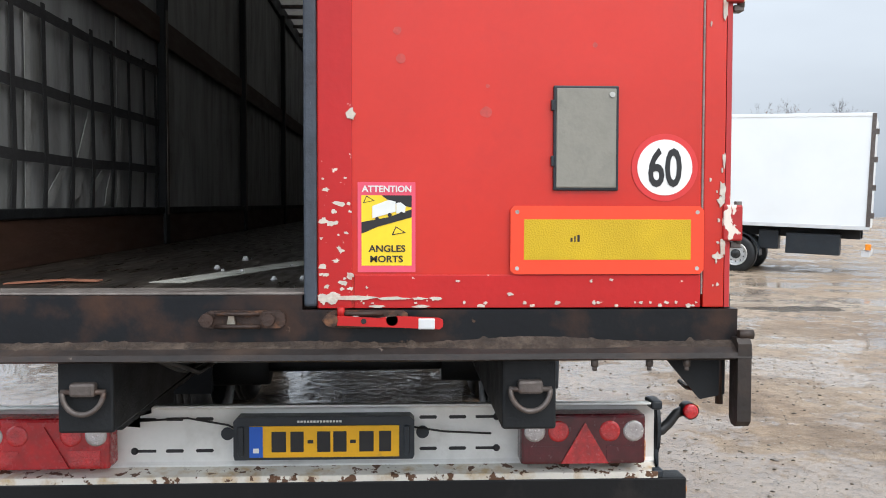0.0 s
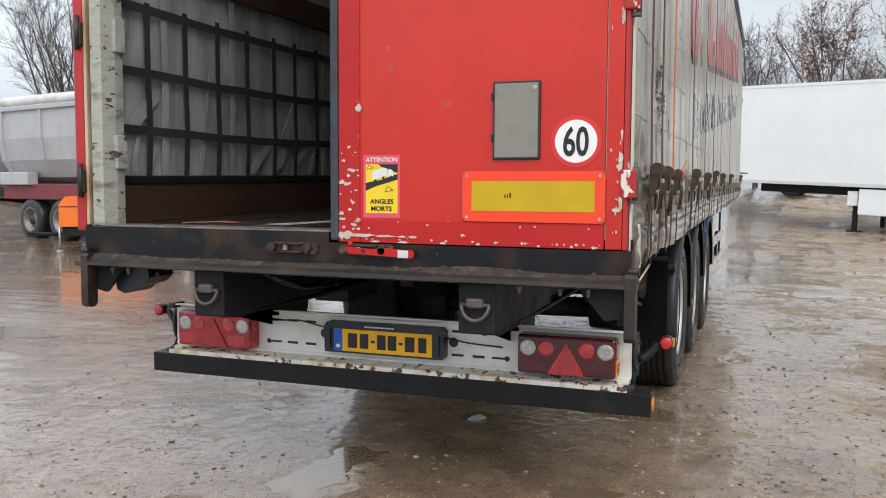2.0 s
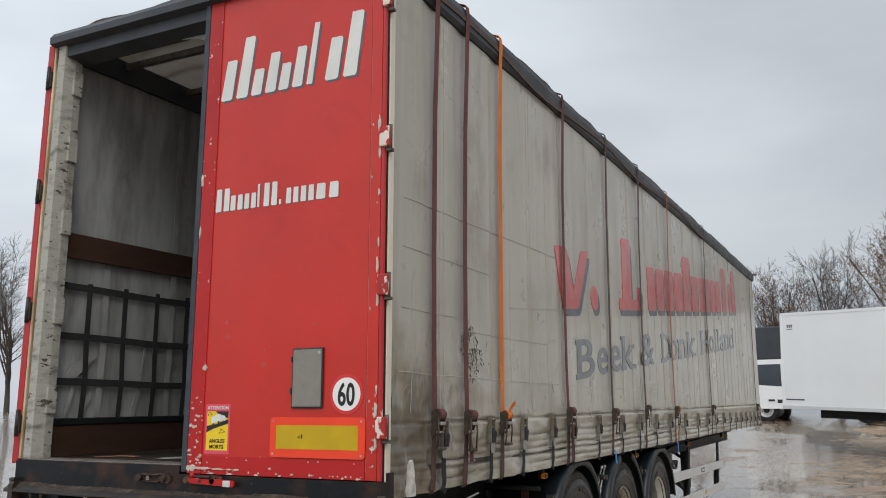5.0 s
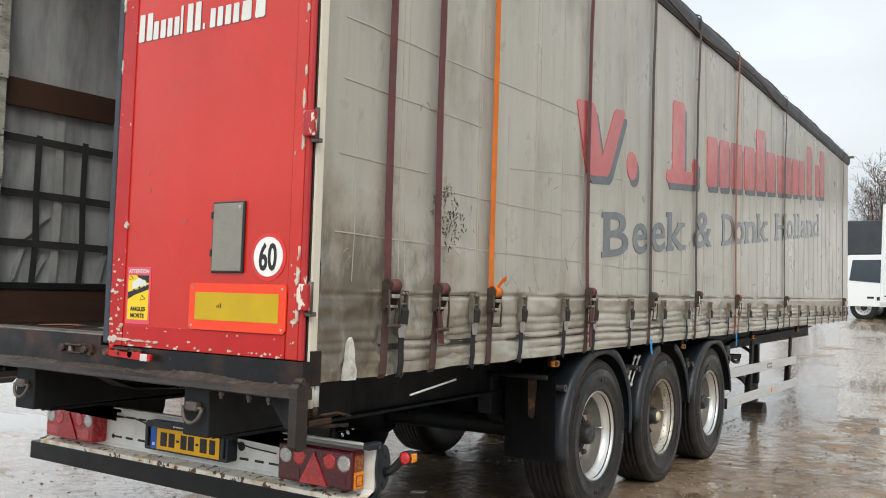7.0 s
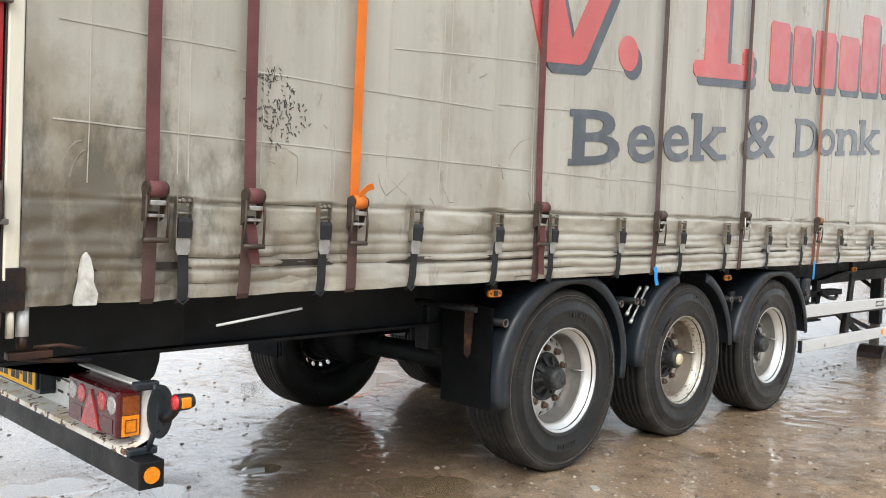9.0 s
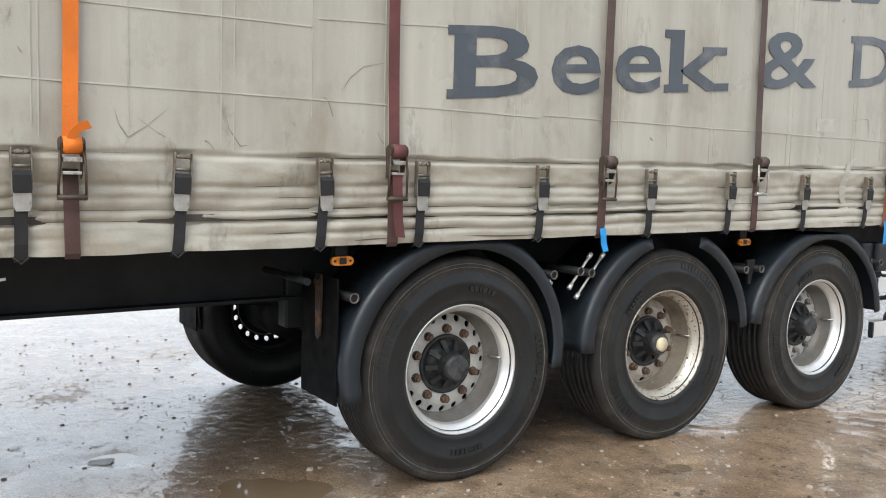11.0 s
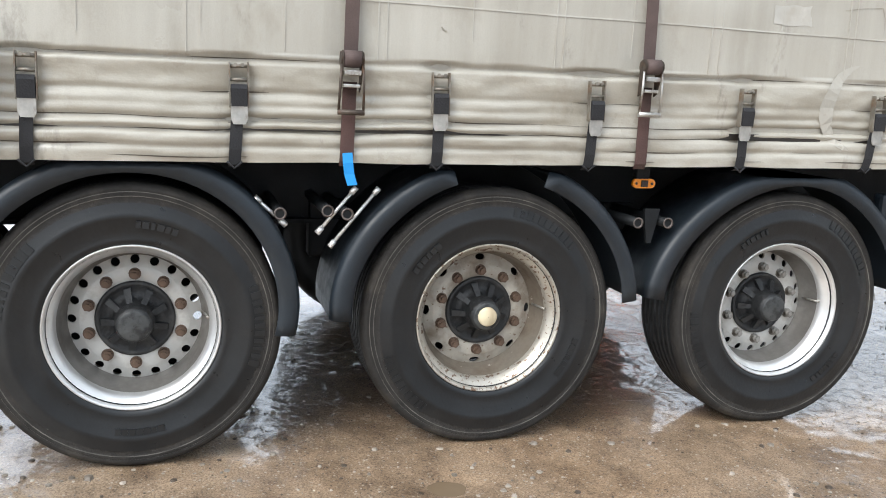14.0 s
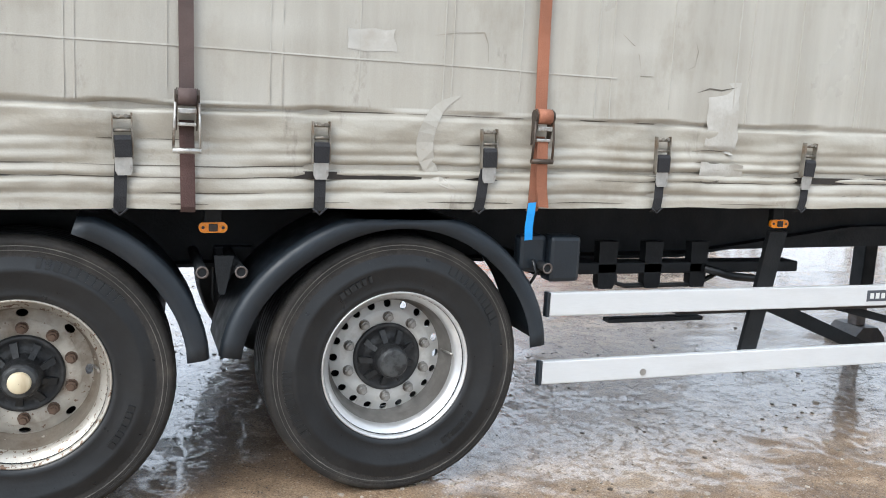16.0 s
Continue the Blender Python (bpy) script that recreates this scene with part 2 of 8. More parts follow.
def tarp_material(name, clean, dirt, soot, spread, wrinkle, streak):
    """Coated cloth: pale body, rain streaks, road-spray dirt that is thickest at the rear end, soot specks and fine wrinkles."""
    m = bpy.data.materials.new(name)
    m.use_nodes = True
    n, l = m.node_tree.nodes, m.node_tree.links
    p = n["Principled BSDF"]
    co = n.new("ShaderNodeTexCoord").outputs["Object"]

    def tex(scale, stretch=(1, 1, 1), detail=6.0, r=0.6):
        mp = n.new("ShaderNodeMapping")
        mp.inputs["Scale"].default_value = stretch
        l.new(co, mp.inputs["Vector"])
        t = n.new("ShaderNodeTexNoise")
        t.inputs["Scale"].default_value, t.inputs["Detail"].default_value, t.inputs["Roughness"].default_value = scale, detail, r
        l.new(mp.outputs[0], t.inputs["Vector"])
        return t.outputs[0]

    def ramp(src, a, b, ca, cb):
        x = n.new("ShaderNodeValToRGB")
        x.color_ramp.elements[0].position, x.color_ramp.elements[1].position = a, b
        x.color_ramp.elements[0].color, x.color_ramp.elements[1].color = (*ca, 1), (*cb, 1)
        l.new(src, x.inputs[0])
        return x.outputs[0]

    def blend(fac, a, b, kind="MIX"):
        x = n.new("ShaderNodeMix")
        x.data_type, x.blend_type = "RGBA", kind
        for src, i in ((fac, 0), (a, 6), (b, 7)):
            if isinstance(src, tuple):
                x.inputs[i].default_value = (*src, 1)
            elif isinstance(src, float):
                x.inputs[i].default_value = src
            else:
                l.new(src, x.inputs[i])
        return x.outputs[2]
    body = ramp(tex(1.1), 0.3, 0.7, tuple(c * 0.93 for c in clean), tuple(c * 1.05 for c in clean))
    body = blend(1.0, body, ramp(tex(1.0, streak, 4.0, 0.6), 0.32, 0.68, (0.84, 0.83, 0.81), (1.05, 1.05, 1.05)), "MULTIPLY")
    body = blend(1.0, body, ramp(tex(260, (1, 1, 1), 2.0), 0.3, 0.7, (0.93,) * 3, (1.03,) * 3), "MULTIPLY")
    sep = n.new("ShaderNodeSeparateXYZ")
    l.new(co, sep.inputs[0])
    rear = n.new("ShaderNodeMapRange")
    l.new(sep.outputs[1], rear.inputs[0])
    rear.inputs[1].default_value, rear.inputs[2].default_value, rear.inputs[3].default_value, rear.inputs[4].default_value = 0.0, 4.5, spread, 0.0
    corner = n.new("ShaderNodeVectorMath")
    corner.operation = "DISTANCE"
    corner.inputs[1].default_value = (1.26, 0.25, 1.38)
    l.new(co, corner.inputs[0])
    near = n.new("ShaderNodeMapRange")
    l.new(corner.outputs["Value"], near.inputs[0])
    near.inputs[1].default_value, near.inputs[2].default_value, near.inputs[3].default_value, near.inputs[4].default_value = 0.1, 0.95, 0.19, 0.0
    spray = n.new("ShaderNodeMapRange")  # wheel spray reaches no higher than the lettering
    l.new(sep.outputs[2], spray.inputs[0])
    spray.inputs[1].default_value, spray.inputs[2].default_value, spray.inputs[3].default_value, spray.inputs[4].default_value = 1.38, 1.85, 1.0, 0.0
    thrown = n.new("ShaderNodeMath")
    thrown.operation = "MULTIPLY"
    l.new(rear.outputs[0], thrown.inputs[0]), l.new(spray.outputs[0], thrown.inputs[1])
    both = n.new("ShaderNodeMath")
    l.new(thrown.outputs[0], both.inputs[0]), l.new(near.outputs[0], both.inputs[1])
    for src, lo, hi, colour in ((tex(1.5, (1, 1.5, 0.9), 8.0, 0.66), 0.535, 0.77, dirt), (tex(3.4, (1, 2.2, 1.0), 9.0, 0.7), 0.62, 0.79, soot)):
        add = n.new("ShaderNodeMath")
        l.new(src, add.inputs[0]), l.new(both.outputs[0], add.inputs[1])
        body = blend(ramp(add.outputs[0], lo, hi, (0, 0, 0), (0.85 if colour == dirt else 0.7,) * 3), body, colour)
    l.new(body, p.inputs["Base Color"])
    l.new(ramp(tex(2.6), 0.3, 0.7, (0.24,) * 3, (0.44,) * 3), p.inputs["Roughness"])
    p.inputs["Specular IOR Level"].default_value = 0.42
    p.inputs["Coat Weight"].default_value, p.inputs["Coat Roughness"].default_value = 0.38, 0.20
    b1 = n.new("ShaderNodeBump")
    b1.inputs["Strength"].default_value, b1.inputs["Distance"].default_value = 0.5, 0.014
    l.new(tex(*wrinkle, 5.0, 0.55), b1.inputs["Height"])
    b2 = n.new("ShaderNodeBump")
    b2.inputs["Strength"].default_value, b2.inputs["Distance"].default_value = 0.12, 0.002
    l.new(tex(90), b2.inputs["Height"])
    l.new(b1.outputs[0], b2.inputs["Normal"]), l.new(b2.outputs[0], p.inputs["Normal"])
    return m


M_CURTAIN = tarp_material("grey_curtain_tarp", (0.410, 0.388, 0.338), (0.215, 0.184, 0.132), (0.080, 0.066, 0.048), 0.10, (2.2, (1, 3.2, 0.9)), (1, 6.5, 0.35))
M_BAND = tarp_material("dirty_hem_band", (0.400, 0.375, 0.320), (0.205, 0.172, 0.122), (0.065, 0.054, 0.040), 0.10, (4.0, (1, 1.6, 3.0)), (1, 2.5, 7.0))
M_SEAM = mat("welded_seam", (0.455, 0.437, 0.392), 0.5, var=0.1, vscale=3, bump=0.1, stain=(0.36, 0.33, 0.28), sscale=5, slo=0.45, shi=0.65)
M_PATCHED = mat("pale_repair", (0.46, 0.445, 0.405), 0.45, var=0.1, vscale=6, bump=0.2, stain=(0.37, 0.345, 0.30), sscale=7, slo=0.42, shi=0.62)
M_CREASESHADE = mat("painted_crease_shade", (0.24, 0.215, 0.175), 0.6, var=0.3, vscale=9, bump=0.2, stain=(0.33, 0.31, 0.27), sscale=8, slo=0.45, shi=0.65)
M_WELD = mat("faint_weld", (0.425, 0.408, 0.362), 0.5, var=0.12, vscale=3, bump=0.1, stain=(0.34, 0.31, 0.26), sscale=3, slo=0.45, shi=0.7)
M_FOLDDARK = mat("grime_and_fold_shade", (0.13, 0.112, 0.09), 0.6, var=0.35, vscale=4, bump=0.3, bscale=30, stain=(0.045, 0.038, 0.030), sscale=5, slo=0.45, shi=0.75, stretch=(1, 1, 2.5))
M_TAPE = mat("white_patch_tape", (0.62, 0.61, 0.57), 0.45, var=0.2, vscale=12, bump=0.5, bscale=40, stain=(0.33, 0.31, 0.26), sscale=14, slo=0.48, shi=0.66)
M_INKBLUE = mat("faded_slate_ink", (0.052, 0.062, 0.076), 0.3, var=0.2, vscale=3, bump=0.05, stain=(0.20, 0.20, 0.20), sscale=4, slo=0.55, shi=0.85, coat=0.7)
M_PRINT = mat("rubbed_black_print", (0.050, 0.048, 0.044), 0.5, var=0.3, vscale=9, bump=0.05, stain=(0.20, 0.19, 0.165), sscale=22, slo=0.5, shi=0.7)
M_INKRED = mat("faded_red_ink", (0.50, 0.075, 0.07), 0.3, var=0.15, vscale=2, bump=0.05, stain=(0.50, 0.16, 0.14), sscale=3, slo=0.5, shi=0.8, coat=0.7)
M_INKWHITE = mat("off_white_ink", (0.68, 0.69, 0.66), 0.5, var=0.08, vscale=4, bump=0.05)
M_INKBLACK = mat("black_ink", (0.012, 0.012, 0.013), 0.45, var=0.1, bump=0.03)
M_LOADFLOOR = mat("wet_dark_plywood", (0.022, 0.017, 0.013), 0.2, var=0.35, vscale=2.5, bump=0.25, bscale=35, stain=(0.10, 0.085, 0.07), sscale=2.5, slo=0.55, shi=0.8, stretch=(3, 0.5, 1), rough2=0.6)
M_BROWNBOARD = mat("brown_board", (0.048, 0.021, 0.012), 0.5, var=0.25, vscale=3, bump=0.2, bscale=45, stain=(0.030, 0.017, 0.012), sscale=3, stretch=(1, 0.4, 2))
M_WEB = mat("black_webbing", (0.018, 0.018, 0.02), 0.8, var=0.25, bump=0.3, bscale=150)
M_MAROON = mat("maroon_webbing", (0.12, 0.040, 0.040), 0.72, var=0.22, vscale=5, bump=0.3, bscale=170, stain=(0.10, 0.06, 0.05), sscale=3)
M_DIRTYWEB = mat("dirty_dark_webbing", (0.082, 0.043, 0.037), 0.75, var=0.3, vscale=6, bump=0.3, bscale=170, stain=(0.035, 0.028, 0.024), sscale=5, slo=0.45, shi=0.7)
M_RATCHET = mat("rusty_dark_ratchet", (0.078, 0.060, 0.047), 0.42, 0.45, var=0.35, vscale=20, bump=0.3, stain=(0.12, 0.06, 0.03), sscale=16, slo=0.52, shi=0.72)
M_BROWNWEB = mat("brown_webbing", (0.085, 0.058, 0.052), 0.75, var=0.22, vscale=5, bump=0.3, bscale=170)
M_ORANGEWEB = mat("orange_webbing", (0.66, 0.16, 0.014), 0.65, var=0.15, vscale=5, bump=0.3, bscale=170)
M_RUSTWEB = mat("faded_orange_webbing", (0.30, 0.118, 0.066), 0.7, var=0.2, vscale=5, bump=0.3, bscale=170)
M_BLUETAG = mat("blue_plastic_tag", (0.01, 0.25, 0.62), 0.4, var=0.15, vscale=9, bump=0.1)
M_STEEL = mat("zinc_steel", (0.52, 0.51, 0.48), 0.3, 0.85, var=0.2, vscale=20, bump=0.15, stain=(0.14, 0.10, 0.07), sscale=14, slo=0.52, shi=0.7)
M_CHROME = mat("bright_zinc_rod", (0.78, 0.78, 0.76), 0.25, 0.6, var=0.1, vscale=20, bump=0.05)
M_DARKSTEEL = mat("dirty_steel", (0.13, 0.11, 0.10), 0.45, 0.5, var=0.3, vscale=20, bump=0.25, stain=(0.09, 0.05, 0.035), sscale=15)
M_DISC = mat("dusty_wheel_disc", (0.52, 0.515, 0.49), 0.42, 0.25, var=0.10, vscale=9, bump=0.10, stain=(0.26, 0.235, 0.20), sscale=9, slo=0.56, shi=0.8)
M_DISCRUST = mat("rust_flecked_disc", (0.44, 0.41, 0.355), 0.5, 0.1, var=0.18, vscale=9, bump=0.2, stain=(0.20, 0.16, 0.12), sscale=8, slo=0.46, shi=0.7, chip=(0.16, 0.105, 0.07), cscale=48, clo=0.64)
M_BUCKLE = mat("rust_tinged_zinc", (0.25, 0.23, 0.195), 0.38, 0.6, var=0.3, vscale=25, bump=0.2, stain=(0.16, 0.095, 0.05), sscale=18, slo=0.5, shi=0.7)
M_RIM = mat("silver_wheel_paint", (0.66, 0.66, 0.65), 0.28, 0.75, var=0.10, vscale=7, bump=0.06, stain=(0.36, 0.34, 0.31), sscale=6, slo=0.55, shi=0.85)
M_RIMRUST = mat("rust_speckled_wheel_paint", (0.50, 0.47, 0.41), 0.32, 0.6, var=0.15, vscale=8, bump=0.2, stain=(0.36, 0.31, 0.25), sscale=7, slo=0.48, shi=0.75, chip=(0.17, 0.11, 0.075), cscale=48, clo=0.58)
M_BARREL = mat("dusty_shaded_rim", (0.24, 0.228, 0.212), 0.38, 0.55, var=0.2, vscale=6, bump=0.12, stain=(0.12, 0.105, 0.09), sscale=5, slo=0.45, shi=0.75)
M_BARRELRUST = mat("rusty_shaded_barrel", (0.27, 0.235, 0.19), 0.45, 0.4, var=0.25, vscale=6, bump=0.25, stain=(0.11, 0.075, 0.05), sscale=6, slo=0.42, shi=0.7, chip=(0.45, 0.42, 0.37), cscale=24, clo=0.66)
M_HUB = mat("greasy_hub", (0.017, 0.018, 0.019), 0.42, 0.1, var=0.35, vscale=14, bump=0.5, bscale=50, stain=(0.060, 0.058, 0.054), sscale=14, slo=0.54, shi=0.76)
M_CAPWORN = mat("worn_bearing_cap", (0.055, 0.058, 0.058), 0.4, 0.2, var=0.3, vscale=14, bump=0.4, bscale=40, stain=(0.017, 0.018, 0.019), sscale=22, slo=0.48, shi=0.60)
M_NUT = mat("rusty_nut", (0.13, 0.085, 0.06), 0.5, 0.4, var=0.3, vscale=25, bump=0.3)
M_DULLNUT = mat("dull_zinc_nut", (0.30, 0.29, 0.27), 0.45, 0.5, var=0.3, vscale=25, bump=0.3, stain=(0.12, 0.10, 0.08), sscale=20, slo=0.5, shi=0.7)
M_ALU = mat("aluminium_rail", (0.66, 0.67, 0.67), 0.35, 0.25, var=0.07, vscale=3, bump=0.06, stain=(0.50, 0.50, 0.49), sscale=3, slo=0.5, shi=0.85, stretch=(1, 0.4, 2))
M_REFRED = mat("fluorescent_red_border", (0.85, 0.055, 0.016), 0.4, var=0.05, bump=0.03)
M_REFYEL = mat("retro_yellow", (0.54, 0.355, 0.0), 0.35, var=0.08, vscale=8, bump=0.25, bscale=220)
M_YELLOW = mat("plate_yellow", (0.80, 0.42, 0.005), 0.4, var=0.06, vscale=9, bump=0.05, stain=(0.55, 0.30, 0.03), sscale=14, slo=0.58, shi=0.75)
M_STICKYEL = mat("sticker_yellow", (0.82, 0.58, 0.02), 0.4, var=0.06, vscale=9, bump=0.03)
M_STICKPINK = mat("sticker_magenta", (0.70, 0.075, 0.13), 0.4, var=0.06, vscale=9, bump=0.03)
M_BLUE = mat("plate_blue", (0.012, 0.10, 0.48), 0.4, var=0.06, bump=0.03)
M_SIGNWHITE = mat("sign_white", (0.80, 0.80, 0.78), 0.4, var=0.05, vscale=8, bump=0.03)
M_PLAQUE = mat("grimy_clear_plate", (0.235, 0.225, 0.19), 0.45, var=0.12, vscale=7, bump=0.15, bscale=60, stain=(0.13, 0.125, 0.11), sscale=7, slo=0.5, shi=0.8)
M_LENSRED = mat("red_lamp_lens", (0.40, 0.004, 0.008), 0.14, var=0.3, vscale=16, bump=0.10, bscale=120, coat=0.25)
M_LENSDARK = mat("dark_red_lamp_lens", (0.075, 0.004, 0.008), 0.10, var=0.3, vscale=16, bump=0.10, bscale=120, coat=0.2)
M_LENSCLEAR = mat("clear_lamp_lens", (0.44, 0.41, 0.40), 0.10, 0.5, var=0.2, vscale=30, bump=0.4, bscale=110, coat=0.6)
M_LENSGLOW = mat("bright_red_lamp_lens", (0.50, 0.010, 0.014), 0.12, var=0.35, vscale=25, bump=0.4, bscale=120, coat=0.6)
M_AMBER = mat("amber_lens", (0.90, 0.27, 0.004), 0.18, var=0.15, vscale=20, bump=0.3, bscale=120, coat=0.5)
M_AMBERDARK = mat("smoked_amber_lens", (0.24, 0.055, 0.006), 0.16, var=0.2, vscale=20, bump=0.2, bscale=120, coat=0.5)
M_WHITEBOX = mat("white_fridge_panel", (0.80, 0.82, 0.82), 0.3, var=0.03, vscale=0.7, bump=0.02, coat=0.2)
M_TIPPER = mat("grey_tipper_steel", (0.43, 0.435, 0.45), 0.35, 0.0, var=0.1, vscale=1.2, bump=0.1, stain=(0.36, 0.335, 0.32), sscale=1.5, slo=0.5, shi=0.85)
M_TARPROLL = mat("rolled_white_tarp", (0.66, 0.65, 0.62), 0.6, var=0.15, vscale=3, bump=0.4, bscale=20)
M_REDCHASSIS = mat("dull_red_chassis", (0.20, 0.028, 0.035), 0.45, var=0.2, vscale=2, bump=0.1, stain=(0.10, 0.05, 0.04), sscale=3)
M_ORANGE = mat("orange_machine_paint", (0.85, 0.17, 0.012), 0.35, var=0.08, vscale=2, bump=0.04, coat=0.2)
M_DARKBOX = mat("dark_slate_panel", (0.035, 0.04, 0.048), 0.45, var=0.2, vscale=1.5, bump=0.1)
M_GLASS = mat("dark_cab_glass", (0.03, 0.04, 0.05), 0.06, var=0.1, bump=0.0, coat=0.5)
M_BARK = mat("grey_brown_bark", (0.08, 0.066, 0.056), 0.85, var=0.3, vscale=3, bump=0.6, bscale=25)
M_LEAF = mat("russet_leaf", (0.20, 0.085, 0.030), 0.7, var=0.4, vscale=0.8, bump=0.0)
M_ROOF = mat("tan_roof_sheet", (0.42, 0.34, 0.23), 0.6, var=0.2, vscale=2, bump=0.25, bscale=12, stain=(0.2, 0.15, 0.1), sscale=2)
M_LINER = mat("grey_side_tarp", (0.35, 0.36, 0.365), 0.5, var=0.15, vscale=1.8, bump=0.45, bscale=7, stain=(0.12, 0.12, 0.115), sscale=2.5, slo=0.42, shi=0.75, stretch=(1, 2.2, 0.5), stain2=(0.09, 0.075, 0.055), s2scale=3.0, s2lo=0.60, s2hi=0.75)
M_FILM = mat("dusty_film", (0.28, 0.285, 0.28), 0.5, var=0.2, vscale=6, bump=0.3)
M_PAPER = mat("torn_white_film", (0.45, 0.45, 0.44), 0.5, var=0.15, vscale=8, bump=0.3)
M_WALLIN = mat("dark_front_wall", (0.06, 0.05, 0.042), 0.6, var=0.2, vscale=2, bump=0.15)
M_CHIPPING = mat("dark_wet_chipping", (0.25, 0.20, 0.15), 0.08, var=0.5, vscale=25, bump=0.0, rough2=0.25, spec=0.6, coat=0.4)
M_PEBBLE = mat("pale_pebble", (0.40, 0.35, 0.29), 0.45, var=0.3, vscale=9, bump=0.2)
# sheet-metal doors are never quite flat: shallow dents under the paint
rn, rl = M_RED.node_tree.nodes, M_RED.node_tree.links
r_fine = rn["Principled BSDF"].inputs["Normal"].links[0].from_node
r_co, r_dent, r_wave = rn.new("ShaderNodeTexCoord"), rn.new("ShaderNodeTexNoise"), rn.new("ShaderNodeBump")
r_dent.inputs["Scale"].default_value, r_dent.inputs["Detail"].default_value = 4.5, 2.5
r_wave.inputs["Strength"].default_value, r_wave.inputs["Distance"].default_value = 0.5, 0.012
rl.new(r_co.outputs["Object"], r_dent.inputs["Vector"]), rl.new(r_dent.outputs[0], r_wave.inputs["Height"])
rl.new(r_wave.outputs[0], r_fine.inputs["Normal"])

# every stone has its own tone
pn, pl = M_PEBBLE.node_tree.nodes, M_PEBBLE.node_tree.links
p_geo, p_tone, p_mul = pn.new("ShaderNodeNewGeometry"), pn.new("ShaderNodeValToRGB"), pn.new("ShaderNodeMix")
p_tone.color_ramp.elements[0].color, p_tone.color_ramp.elements[1].color = (0.16, 0.13, 0.105, 1), (1.0, 1.0, 1.0, 1)
p_tone.color_ramp.elements[0].position, p_tone.color_ramp.elements[1].position = 0.15, 0.95
p_mul.data_type, p_mul.blend_type = "RGBA", "MULTIPLY"
p_mul.inputs[0].default_value = 1.0
p_src = pn["Principled BSDF"].inputs["Base Color"].links[0].from_socket
pl.new(p_geo.outputs["Random Per Island"], p_tone.inputs[0])
pl.new(p_src, p_mul.inputs[6]), pl.new(p_tone.outputs[0], p_mul.inputs[7])
pl.new(p_mul.outputs[2], pn["Principled BSDF"].inputs["Base Color"])

# tarp that lets daylight through
for m_, amount in ((M_LINER, 0.0), (M_ROOF, 0.08)):
    m_.node_tree.nodes["Principled BSDF"].inputs["Transmission Weight"].default_value = 0.0
    nt = m_.node_tree
    tr = nt.nodes.new("ShaderNodeBsdfTranslucent")
    tr.inputs["Color"].default_value = (0.6, 0.56, 0.5, 1)
    mx = nt.nodes.new("ShaderNodeMixShader")
    mx.inputs[0].default_value = amount
    nt.links.new(nt.nodes["Principled BSDF"].outputs[0], mx.inputs[1])
    nt.links.new(tr.outputs[0], mx.inputs[2])
    nt.links.new(mx.outputs[0], nt.nodes["Material Output"].inputs[0])


